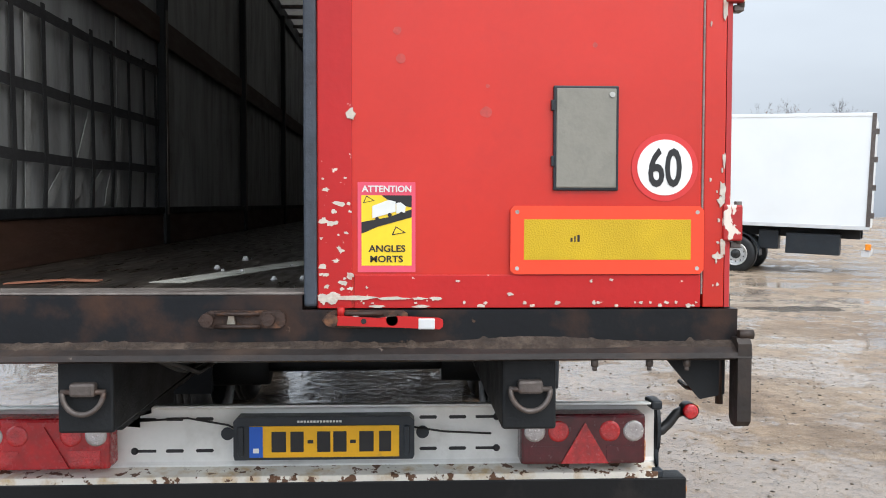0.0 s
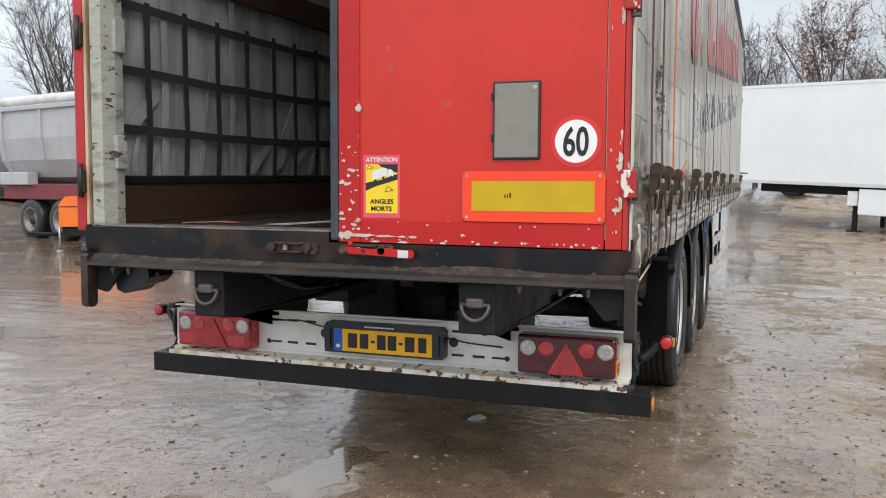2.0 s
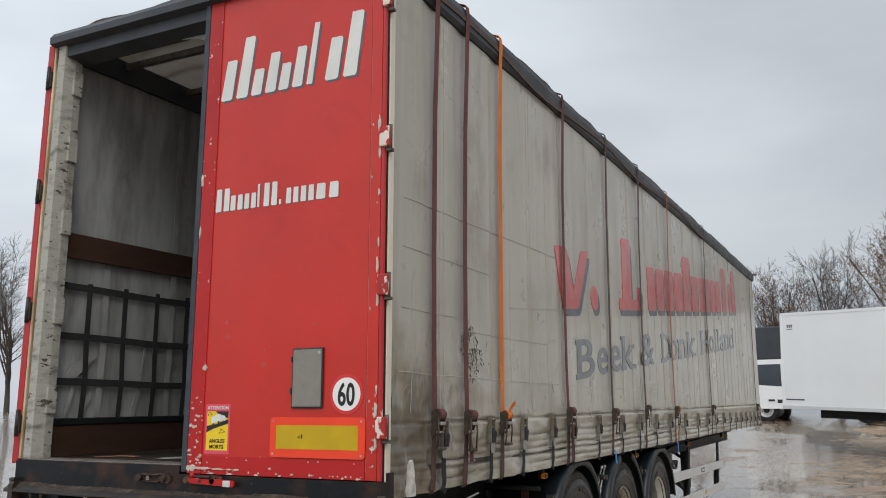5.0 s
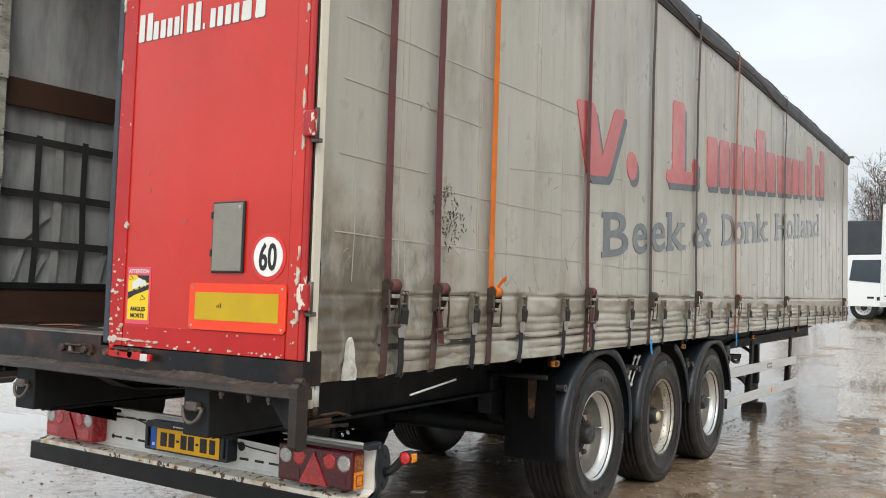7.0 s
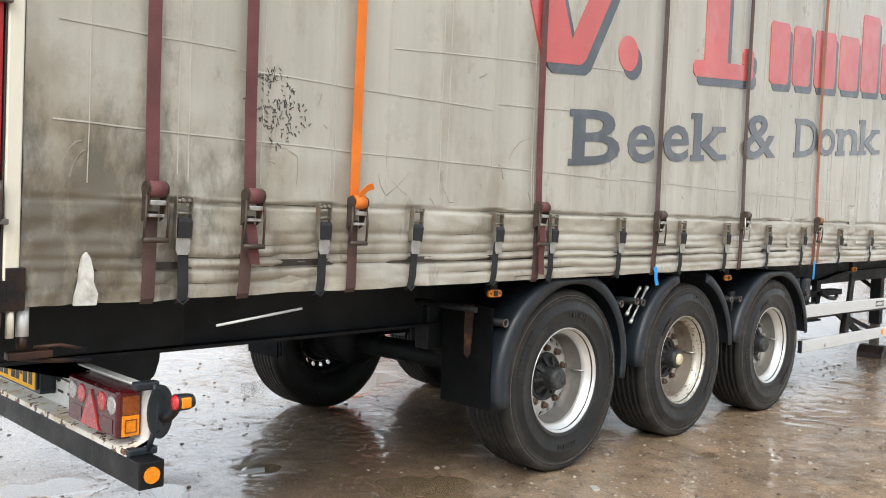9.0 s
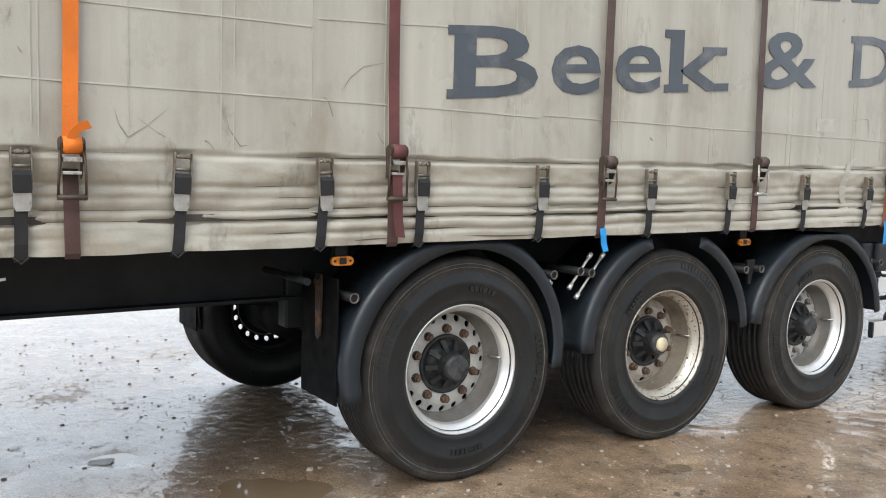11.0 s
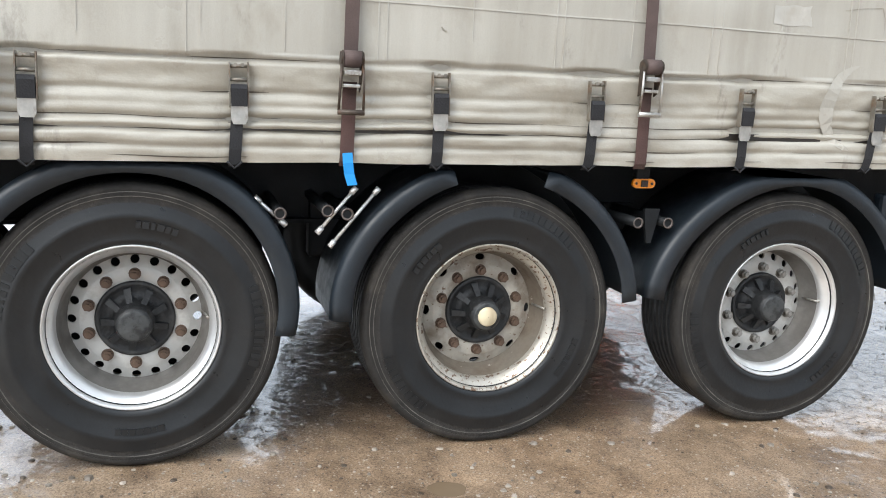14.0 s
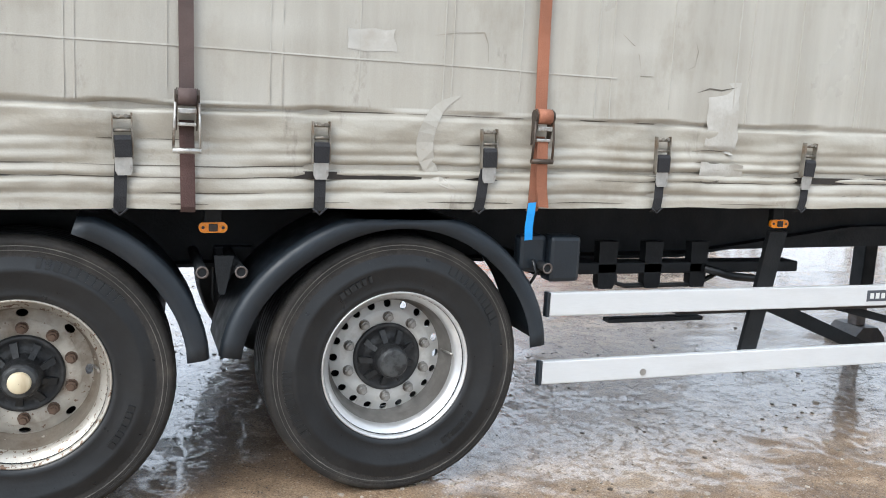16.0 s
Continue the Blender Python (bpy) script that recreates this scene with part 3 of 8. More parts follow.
def ground_material():
    m = bpy.data.materials.new("wet_gravel_ground")
    m.use_nodes = True
    n, l = m.node_tree.nodes, m.node_tree.links
    p = n["Principled BSDF"]
    co = n.new("ShaderNodeTexCoord").outputs["Object"]

    def tex(scale, detail=6.0, r=0.6):
        t = n.new("ShaderNodeTexNoise")
        t.inputs["Scale"].default_value, t.inputs["Detail"].default_value, t.inputs["Roughness"].default_value = scale, detail, r
        l.new(co, t.inputs["Vector"])
        return t.outputs[0]

    def ramp(src, stops):
        r = n.new("ShaderNodeValToRGB")
        while len(r.color_ramp.elements) < len(stops):
            r.color_ramp.elements.new(0.5)
        for e, (pos, c) in zip(r.color_ramp.elements, stops):
            e.position, e.color = pos, (*c, 1)
        l.new(src, r.inputs[0])
        return r.outputs[0]

    def blend(fac, a, b, kind="MIX"):
        x = n.new("ShaderNodeMix")
        x.data_type, x.blend_type = "RGBA", kind
        for src, i in ((fac, 0), (a, 6), (b, 7)):
            if isinstance(src, tuple):
                x.inputs[i].default_value = src
            elif isinstance(src, float) and i == 0:
                x.inputs[i].default_value = src
            else:
                l.new(src, x.inputs[i])
        return x.outputs[2]

    sep = n.new("ShaderNodeSeparateXYZ")
    l.new(co, sep.inputs[0])

    def calc(op, a, b):
        x = n.new("ShaderNodeMath")
        x.operation = op
        for src, i in ((a, 0), (b, 1)):
            if isinstance(src, float):
                x.inputs[i].default_value = src
            else:
                l.new(src, x.inputs[i])
        return x.outputs[0]

    # mud colour, trodden gravel patches, pale and dark grains
    broad = ramp(tex(0.4), [(0.3, (0.44, 0.300, 0.185)), (0.5, (0.50, 0.380, 0.268)), (0.7, (0.57, 0.475, 0.370))])
    mid = ramp(tex(4.2, 8.0, 0.68), [(0.34, (0.58, 0.55, 0.52)), (0.60, (1, 1, 1))])
    grit = ramp(tex(120.0, 4.0, 0.7), [(0.36, (0.46, 0.43, 0.40)), (0.56, (1.06, 1.06, 1.06))])
    base = blend(1.0, blend(1.0, broad, grit, "MULTIPLY"), mid, "MULTIPLY")
    gravel = ramp(calc("ADD", blend(0.45, tex(0.55, 4.0, 0.6), tex(5.0, 8.0, 0.7)), calc("MULTIPLY", calc("MINIMUM", calc("MAXIMUM", calc("SUBTRACT", 1.5, sep.outputs[0]), 0.0), 1.0), 0.07)), [(0.485, (0, 0, 0)), (0.545, (1, 1, 1))])
    for scale, lim, near, colour in ((52.0, 0.80, 0.30, (0.56, 0.51, 0.44, 1)), (95.0, 0.74, 0.32, (0.50, 0.44, 0.36, 1)), (70.0, 0.70, 0.34, (0.075, 0.06, 0.05, 1))):
        vor = n.new("ShaderNodeTexVoronoi")
        vor.inputs["Scale"].default_value = scale
        l.new(co, vor.inputs["Vector"])
        chosen = n.new("ShaderNodeSeparateColor")
        l.new(vor.outputs["Color"], chosen.inputs[0])
        mask = blend(1.0, ramp(vor.outputs["Distance"], [(near - 0.08, (1, 1, 1)), (near, (0, 0, 0))]), ramp(chosen.outputs[0], [(lim, (0, 0, 0)), (lim + 0.02, (1, 1, 1))]), "MULTIPLY")
        if colour[0] < 0.2:
            mask = blend(1.0, mask, gravel, "MULTIPLY")
        base = blend(mask, base, colour)
    base = blend(gravel, base, blend(1.0, base, (0.74, 0.72, 0.70, 1), "MULTIPLY"))
    # a sheet of rain water lies over the mud, deepest under and beside the trailer; lumps and stones stand out of it
    bed = blend(0.45, tex(26.0, 6.0, 0.72), tex(85.0, 4.0, 0.7))
    lumps = ramp(blend(0.42, tex(17.0, 6.0, 0.7), tex(58.0, 4.0, 0.7)), [(0.515, (0, 0, 0)), (0.64, (1, 1, 1))])
    low = calc("MULTIPLY", calc("MINIMUM", calc("MAXIMUM", calc("SUBTRACT", 2.9, sep.outputs[0]), 0.0), 1.5), 0.055)
    level = calc("ADD", calc("ADD", calc("MULTIPLY", tex(0.8, 4.0, 0.6), 0.45), calc("MULTIPLY", tex(4.5, 6.0, 0.65), 0.25)), low)
    film = ramp(calc("SUBTRACT", level, calc("MULTIPLY", lumps, 0.105)), [(0.338, (0, 0, 0)), (0.372, (1, 1, 1))])
    base = blend(film, base, blend(1.0, base, (0.78, 0.74, 0.70, 1), "MULTIPLY"))
    base = blend(lumps, base, blend(1.0, base, (0.58, 0.56, 0.54, 1), "MULTIPLY"))
    l.new(base, p.inputs["Base Color"])
    l.new(ramp(film, [(0.0, (0.14,) * 3), (1.0, (1.0,) * 3)]), p.inputs["Coat Weight"])
    l.new(ramp(film, [(0.0, (0.30,) * 3), (1.0, (0.045,) * 3)]), p.inputs["Coat Roughness"])
    p.inputs["Coat IOR"].default_value = 1.65
    p.inputs["Roughness"].default_value = 0.55
    p.inputs["Specular IOR Level"].default_value = 0.28
    b = n.new("ShaderNodeBump")
    b.inputs["Distance"].default_value = 0.022
    l.new(ramp(film, [(0.0, (0.85,) * 3), (1.0, (0.25,) * 3)]), b.inputs["Strength"])
    l.new(bed, b.inputs["Height"])
    l.new(b.outputs[0], p.inputs["Normal"])
    c = n.new("ShaderNodeBump")
    c.inputs["Distance"].default_value = 0.014
    l.new(ramp(film, [(0.0, (0.8,) * 3), (1.0, (0.13,) * 3)]), c.inputs["Strength"])
    l.new(blend(0.12, lumps, bed), c.inputs["Height"])
    l.new(c.outputs[0], p.inputs["Coat Normal"])
    return m


M_GROUND = ground_material()
M_WATER = mat("puddle_water", (0.20, 0.142, 0.088), 0.02, var=0.15, vscale=1.2, bump=0.015, bscale=6, rough2=0.05, spec=0.6, coat=0.6)


# ---- mesh helpers ----
TILT = 0.0145  # the body stands a little nose-up


def box(bm, x0, x1, y0, y1, z0, z1, bevel=0.0, mi=0):
    v = [bm.verts.new((x, y, z)) for x in (x0, x1) for y in (y0, y1) for z in (z0, z1)]
    fs = []
    for q in ((0, 1, 3, 2), (4, 6, 7, 5), (0, 4, 5, 1), (2, 3, 7, 6), (0, 2, 6, 4), (1, 5, 7, 3)):
        f = bm.faces.new([v[i] for i in q])
        f.material_index = mi
        fs.append(f)
    if bevel:
        es = list({e for f in fs for e in f.edges})
        r = bmesh.ops.bevel(bm, geom=es, offset=bevel, segments=2, profile=0.5, affect="EDGES")
        for f in r["faces"]:
            f.material_index = mi
    return fs


def prism(bm, pts, axis, a, b, mi=0):
    """A flat outline (pairs in the other two axes, in order) pushed from a to b along an axis."""
    def put(u, w, s):
        return {"x": (s, u, w), "y": (u, s, w), "z": (u, w, s)}[axis]
    lo = [bm.verts.new(put(u, w, a)) for u, w in pts]
    hi = [bm.verts.new(put(u, w, b)) for u, w in pts]
    fs = [bm.faces.new(lo), bm.faces.new(hi[::-1])]
    for i in range(len(pts)):
        j = (i + 1) % len(pts)
        fs.append(bm.faces.new((lo[j], lo[i], hi[i], hi[j])))
    for f in fs:
        f.material_index = mi
    return fs


def tube(bm, path, radius, sides=8, mi=0, caps=True):
    """A round bar along a path; radius may be one number or one per point."""
    path = [Vector(p) for p in path]
    radii = radius if isinstance(radius, (list, tuple)) else [radius] * len(path)
    rings = []
    for i, p in enumerate(path):
        d = (path[min(i + 1, len(path) - 1)] - path[max(i - 1, 0)]).normalized()
        a = d.orthogonal().normalized() if i == 0 else (rings_a - d * rings_a.dot(d)).normalized()
        rings_a = a
        b = d.cross(a)
        rings.append([bm.verts.new(p + radii[i] * (math.cos(t) * a + math.sin(t) * b)) for t in (2 * math.pi * k / sides for k in range(sides))])
    for r, s in zip(rings, rings[1:]):
        for k in range(sides):
            f = bm.faces.new((r[k], r[(k + 1) % sides], s[(k + 1) % sides], s[k]))
            f.material_index, f.smooth = mi, sides > 5
    if caps:
        for r in (rings[0][::-1], rings[-1]):
            bm.faces.new(r).material_index = mi


def revolve(bm, profile, steps=48, axis="x", centre=(0, 0, 0), mi=0, closed=False, smooth=True):
    """Turns a profile of (along, radius) pairs round an axis."""
    c = Vector(centre)
    rings = []
    for along, r in profile:
        ring = []
        for k in range(steps):
            t = 2 * math.pi * k / steps
            u, w = r * math.cos(t), r * math.sin(t)
            ring.append(bm.verts.new(c + Vector({"x": (along, u, w), "y": (u, along, w), "z": (u, w, along)}[axis])))
        rings.append(ring)
    pairs = list(zip(rings, rings[1:])) + ([(rings[-1], rings[0])] if closed else [])
    for a, b in pairs:
        for k in range(steps):
            f = bm.faces.new((a[k], a[(k + 1) % steps], b[(k + 1) % steps], b[k]))
            f.material_index, f.smooth = mi, smooth
    return rings


def disc(bm, x, y, z, r, axis="y", thick=0.004, steps=24, mi=0):
    pts = [(r * math.cos(2 * math.pi * k / steps), r * math.sin(2 * math.pi * k / steps)) for k in range(steps)]
    if axis == "y":
        prism(bm, [(x + u, z + w) for u, w in pts], "y", y, y - thick, mi)
    elif axis == "x":
        prism(bm, [(y + u, z + w) for u, w in pts], "x", x, x + thick, mi)
    else:
        prism(bm, [(x + u, y + w) for u, w in pts], "z", z, z + thick, mi)


def ribbon(bm, path, across, width, thick=0.003, mi=0):
    """A flat strap along a path, as wide as width in the direction across."""
    path, across = [Vector(p) for p in path], Vector(across).normalized()
    rings = []
    for i, p in enumerate(path):
        d = (path[min(i + 1, len(path) - 1)] - path[max(i - 1, 0)]).normalized()
        nrm = d.cross(across).normalized() * thick * 0.5
        w = across * width * 0.5
        rings.append([bm.verts.new(p + s * w + t * nrm) for s, t in ((-1, -1), (1, -1), (1, 1), (-1, 1))])
    for r, s in zip(rings, rings[1:]):
        for k in range(4):
            bm.faces.new((r[k], r[(k + 1) % 4], s[(k + 1) % 4], s[k])).material_index = mi
    for r in (rings[0][::-1], rings[-1]):
        bm.faces.new(r).material_index = mi


def lettering(bm, text, width, height, m, thick=0.002, mi=0, bold=0.0):
    """Words in the built-in font, stretched to width and height; m carries their lower left corner, x along and y up."""
    cu = bpy.data.curves.new("words", "FONT")
    cu.body, cu.extrude, cu.resolution_u, cu.offset = text, 0.01, 3, bold
    ob = bpy.data.objects.new("words", cu)
    scene.collection.objects.link(ob)
    me = bpy.data.meshes.new_from_object(ob.evaluated_get(bpy.context.evaluated_depsgraph_get()))
    bpy.data.objects.remove(ob)
    co = np.array([v.co[:] for v in me.vertices])
    lo, hi = co.min(0), co.max(0)
    size = m @ Matrix.Diagonal((width / (hi[0] - lo[0]), height / (hi[1] - lo[1]), thick / (hi[2] - lo[2]), 1)) @ Matrix.Translation((-lo[0], -lo[1], -lo[2]))
    me.transform(size)
    old = len(bm.faces)
    bm.from_mesh(me)
    bm.faces.ensure_lookup_table()
    for f in bm.faces[old:]:
        f.material_index = mi
    bpy.data.meshes.remove(me)
    bpy.data.curves.remove(cu)


def part(name, bm, material, parent, label="", tilt=False, m=None):
    """One mesh object under a thing or a part."""
    if tilt:
        for v in bm.verts:
            v.co.z += TILT * v.co.y
    bmesh.ops.recalc_face_normals(bm, faces=bm.faces)
    me = bpy.data.meshes.new(name)
    bm.to_mesh(me)
    bm.free()
    for x in material if isinstance(material, (list, tuple)) else [material]:
        me.materials.append(x)
    ob = new(name, me)
    if parent:
        ob.parent = parent
    if m is not None:
        ob.matrix_basis = m
    if label:
        ob["label"] = label
    return ob


def twin(ob, m, parent):
    """A further part on the same mesh."""
    o = new(ob.name.split(".")[0], ob.data)
    o.parent, o.matrix_basis = parent, m
    return o


def thing(name, label, category, at=(0, 0, 0), group="", kind=""):
    e = new(name)
    e.matrix_basis = Matrix.Translation(at)
    return tagged(e, label, category, group, kind)


def B():
    return bmesh.new()


# ---- ground ----
DIPS = [(-0.30, 0.64, 0.27, 0.62), (0.10, 0.22, 0.10, 0.09), (-0.60, -0.17, 0.24, 0.11), (1.06, 0.62, 0.27, 0.26), (0.94, 2.26, 0.36, 0.33), (0.08, 1.78, 0.14, 0.17), (0.16, 1.22, 0.2, 0.15),
        (1.54, 4.25, 0.10, 0.12), (-1.7, 3.6, 0.5, 0.9), (2.4, 9.5, 0.7, 0.5), (4.4, 13.5, 1.4, 0.5), (2.6, 16.5, 1.5, 0.6),
        (6.5, 11.0, 1.0, 0.5), (-3.6, 6.2, 0.8, 0.9), (-0.6, 6.6, 0.5, 0.6), (-5.5, 3.0, 1.0, 0.6)]


def ground_height(x, y):
    far = min(max((y - 0.35 * x - 16) / 26, 0), 1)
    z = 1.45 * far * far * (3 - 2 * far)
    z += 0.010 * noise.noise((x * 0.45, y * 0.45, 3.1)) + 0.005 * noise.noise((x * 2.1, y * 2.1, 7.7)) + 0.003 * noise.noise((x * 6, y * 6, 1.7)) + 0.0025 * noise.noise((x * 14, y * 14, 5.1))
    for a, b, rx, ry in DIPS:
        q = ((x - a) / rx) ** 2 + ((y - b) / ry) ** 2 + 0.55 * noise.noise((x * 3.3, y * 3.3, a)) + 0.35 * noise.noise((x * 9, y * 9, b))
        if q < 2.5:
            z -= 0.022 * math.exp(-1.0 * max(q, 0) ** 1.3)
    return z


def ground():
    def axis(lo, hi, step, far):
        mid = list(np.arange(lo, hi + 1e-6, step))
        out, s, a = [], step, hi
        while a < far:
            s *= 1.16
            a += s
            out.append(a)
        low, s, a = [], step, lo
        while a > -far:
            s *= 1.16
            a -= s
            low.append(a)
        return low[::-1] + mid + out
    xs, ys = axis(-3.5, 5.0, 0.034, 1600), axis(-2.4, 8.6, 0.034, 1600)
    vs = [(x, y, ground_height(x, y)) for y in ys for x in xs]
    w = len(xs)
    fs = [(j * w + i, j * w + i + 1, (j + 1) * w + i + 1, (j + 1) * w + i) for j in range(len(ys) - 1) for i in range(w - 1)]
    me = bpy.data.meshes.new("ground")
    me.from_pydata(vs, [], fs)
    me.polygons.foreach_set("use_smooth", [True] * len(fs))
    me.materials.append(M_GROUND)
    tagged(new("ground", me), "wet brown gravel yard with muddy puddles", "ground", kind="structure")
    bm = B()
    box(bm, -14, 16, -8, 19, -0.2, -0.0135)
    tagged(part("water", bm, M_WATER, None), "shallow muddy rain puddles on the yard", "water", kind="structure")


ground()

# ---- the curtain-side trailer ----
trailer = thing("semi_trailer", "red and grey curtain-side semi-trailer with one rear door open", "trailer")


def tp(name, bm, material, label="", parent=None):
    return part(name, bm, material, parent or trailer, label, tilt=True)


def rear_frame():
    bm = B()
    prism(bm, [(-1.285, 1.085), (1.285, 1.085), (1.285, 1.186), (0.018, 1.186), (0.018, 1.228), (-1.285, 1.228)], "y", -0.012, 0.040)
    box(bm, -1.283, 1.283, 0.0405, 0.10, 1.087, 1.226, 0.004)
    sill = tp("rear_sill", bm, M_BLACKRUST, "black steel rear sill with rust stains")
    bm = B()
    prism(bm, [(0.02, 1.086), (-0.035, 1.082), (-0.062, 1.066), (-0.065, 1.050), (-0.045, 1.042), (0.02, 1.042)], "x", -1.31, 1.31)
    tp("sill_lip", bm, M_RUST, "rust-brown rolled lower lip", sill)
    bm = B()
    box(bm, -1.255, 0.03, 0.0, 0.14, 1.2285, 1.236, 0.002)
    tp("threshold_strip", bm, mat("worn_threshold", (0.22, 0.19, 0.17), 0.4, 0.3, var=0.3, vscale=9, bump=0.3, stain=(0.07, 0.05, 0.04), sscale=8), "scraped steel threshold strip", sill)
    # road dirt that has gathered on top of the lip
    bm = B()
    rows = []
    for x in np.arange(-1.30, 1.301, 0.006):
        h = 0.010 * max(0.0, noise.noise((x * 2.2, 0.0, 4.0)) + 0.35) + 0.013 * max(0.0, noise.noise((x * 38, 1.0, 2.0))) * max(0.0, noise.noise((x * 5, 2.0, 7.0)) + 0.45) + 0.002
        rows.append([bm.verts.new(p) for p in ((x, -0.013, 1.087 + 1.7 * h), (x, -0.021 - 0.003 * noise.noise((x * 50, 3.0, 0.0)), 1.085 + 1.1 * h), (x, -0.034, 1.0815 + 0.5 * h), (x, -0.046, 1.074))])
    for r, q in zip(rows, rows[1:]):
        for k in range(3):
            bm.faces.new((r[k], r[k + 1], q[k + 1], q[k]))
    tp("road_dirt", bm, M_CRUST, "crust of brown road dirt", sill)
    for x in (-1.11, -1.02, 1.02, 1.13, 0.86):
        bm = B()
        tube(bm, [(x, -0.03, 1.045), (x, -0.03, 1.022)], 0.011, 8)
        tube(bm, [(x, -0.03, 1.024), (x, -0.03, 1.010)], 0.007, 8)
        tp("bolt", bm, M_DARKSTEEL, "", sill)
    for s in (-1, 1):
        bm = B()
        outer = 1.308 if s > 0 else 1.270
        prism(bm, [(-0.064, 1.09), (-0.05, 1.105), (0.0, 1.105), (0.0, 0.865), (-0.018, 0.848), (-0.046, 0.848), (-0.064, 0.866)], "x", s * (outer - 0.040), s * outer)
        tube(bm, [(s * (outer - 0.03), -0.04, 1.115), (s * (outer + 0.012), -0.04, 1.115)], 0.014, 10)
        tp("corner_post_foot", bm, M_RUST, "rusty downward steel corner plate")
        bm = B()
        prism(bm, [(1.20 * s, 1.045), (1.258 * s, 1.045), (1.258 * s, 0.93), (1.185 * s, 0.915), (1.075 * s, 1.045)], "y", 0.01, 0.03)
        tp("corner_gusset", bm, M_BLACK)
    # closing gear on the sill
    for x0, red in ((-0.275, False), (0.075, True)):
        bm = B()
        rim_ = [(x0 + 0.0, 1.158), (x0 + 0.012, 1.143), (x0 + 0.035, 1.136), (x0 + 0.23, 1.136), (x0 + 0.245, 1.146), (x0 + 0.245, 1.176), (x0 + 0.23, 1.186), (x0 + 0.035, 1.186), (x0 + 0.012, 1.176)]
        prism(bm, rim_, "y", -0.010, -0.026, 0)
        latch = tp("door_latch", bm, M_LATCH, "red painted latch with a rusty base" if red else "rusty latch keeper", sill)
        bm = B()
        tube(bm, [(x0 + 0.028, -0.02, 1.161), (x0 + 0.028, -0.050, 1.161)], 0.019, 14)
        tp("latch_pin", bm, M_LATCH, "", latch)
        bm = B()
        tube(bm, [(x0 + 0.20, -0.02, 1.161), (x0 + 0.20, -0.046, 1.161)], [0.020, 0.017], 14)
        tp("latch_pin", bm, M_LATCH, "", latch)
        for z in (1.142, 1.178):
            bm = B()
            tube(bm, [(x0 + 0.05, -0.032, z), (x0 + 0.11, -0.040, z), (x0 + 0.175, -0.032, z)], 0.006, 8)
            tp("latch_bar", bm, M_LATCH, "", latch)
        bm = B()
        prism(bm, [(x0 + 0.085, 1.150), (x0 + 0.108, 1.150), (x0 + 0.104, 1.173), (x0 + 0.089, 1.173)], "y", -0.028, -0.042)
        tp("latch_tongue", bm, M_STEEL if red else M_BUCKLE, "", latch)
        if red:
            bm = B()
            prism(bm, [(x0 + 0.045, 1.146), (x0 + 0.20, 1.140), (x0 + 0.335, 1.134), (x0 + 0.345, 1.142), (x0 + 0.345, 1.160), (x0 + 0.335, 1.166), (x0 + 0.21, 1.172), (x0 + 0.16, 1.166), (x0 + 0.045, 1.174)], "y", -0.036, -0.046)
            tp("latch_handle", bm, M_REDCHIP, "chipped red latch handle", latch)
            bm = B()
            box(bm, x0 + 0.275, x0 + 0.322, -0.049, -0.035, 1.134, 1.1655, 0.003)
            tp("reflective_band", bm, M_ALU, "silver band", latch)
            bm = B()
            tube(bm, [(x0 + 0.055, -0.034, 1.172), (x0 + 0.055, -0.034, 1.196)], 0.011, 8)
            tp("latch_stud", bm, M_REDCHIP, "", latch)
            bm = B()
            disc(bm, x0 + 0.12, -0.0465, 1.158, 0.008, "y", 0.002, 12)
            tp("latch_hole", bm, M_INKBLACK, "", latch)
    # rear posts and header
    for s in (-1, 1):
        bm = B()
        prism(bm, [(s * 1.244, 0.0), (s * 1.244, 0.135), (s * 1.172, 0.135), (s * 1.165, 0.075), (s * 1.180, 0.0)], "z", 1.228, 3.90)
        if s < 0:
            for z in (1.5, 2.05, 2.62, 3.1, 3.55):
                box(bm, -1.170, -1.148, 0.06, 0.13, z, z + 0.16, 0.004)
        tp("rear_post", bm, M_POST, "scabby grey-white rear corner post")
        bm = B()
        box(bm, s * 1.246, s * 1.256, 0.027, 0.062, 1.240, 3.83, 0.003)
        box(bm, s * 1.246, s * 1.2675, 0.0265, 0.0325, 1.10, 3.83, 0.002)
        edge = tp("post_edge", bm, M_RUST, "rust-brown corner post edge")
        bm = B()
        box(bm, s * 1.2565, s * 1.272, 0.034, 0.084, 1.085, 3.83, 0.006)
        tube(bm, [(s * 1.264, 0.060, 1.0), (s * 1.264, 0.060, 1.09)], 0.013, 12)
        tp("curtain_tube", bm, M_TUBE, "cream curtain tube stained with rust", edge)
    bm = B()
    prism(bm, [(0.012, 3.80), (0.15, 3.78), (0.15, 3.975), (-0.02, 3.965), (-0.045, 3.93), (-0.045, 3.885), (0.012, 3.87)], "x", -1.285, 1.285)
    tp("rear_header", bm, M_DARKBOX, "dark grey rear roof header")


rear_frame()


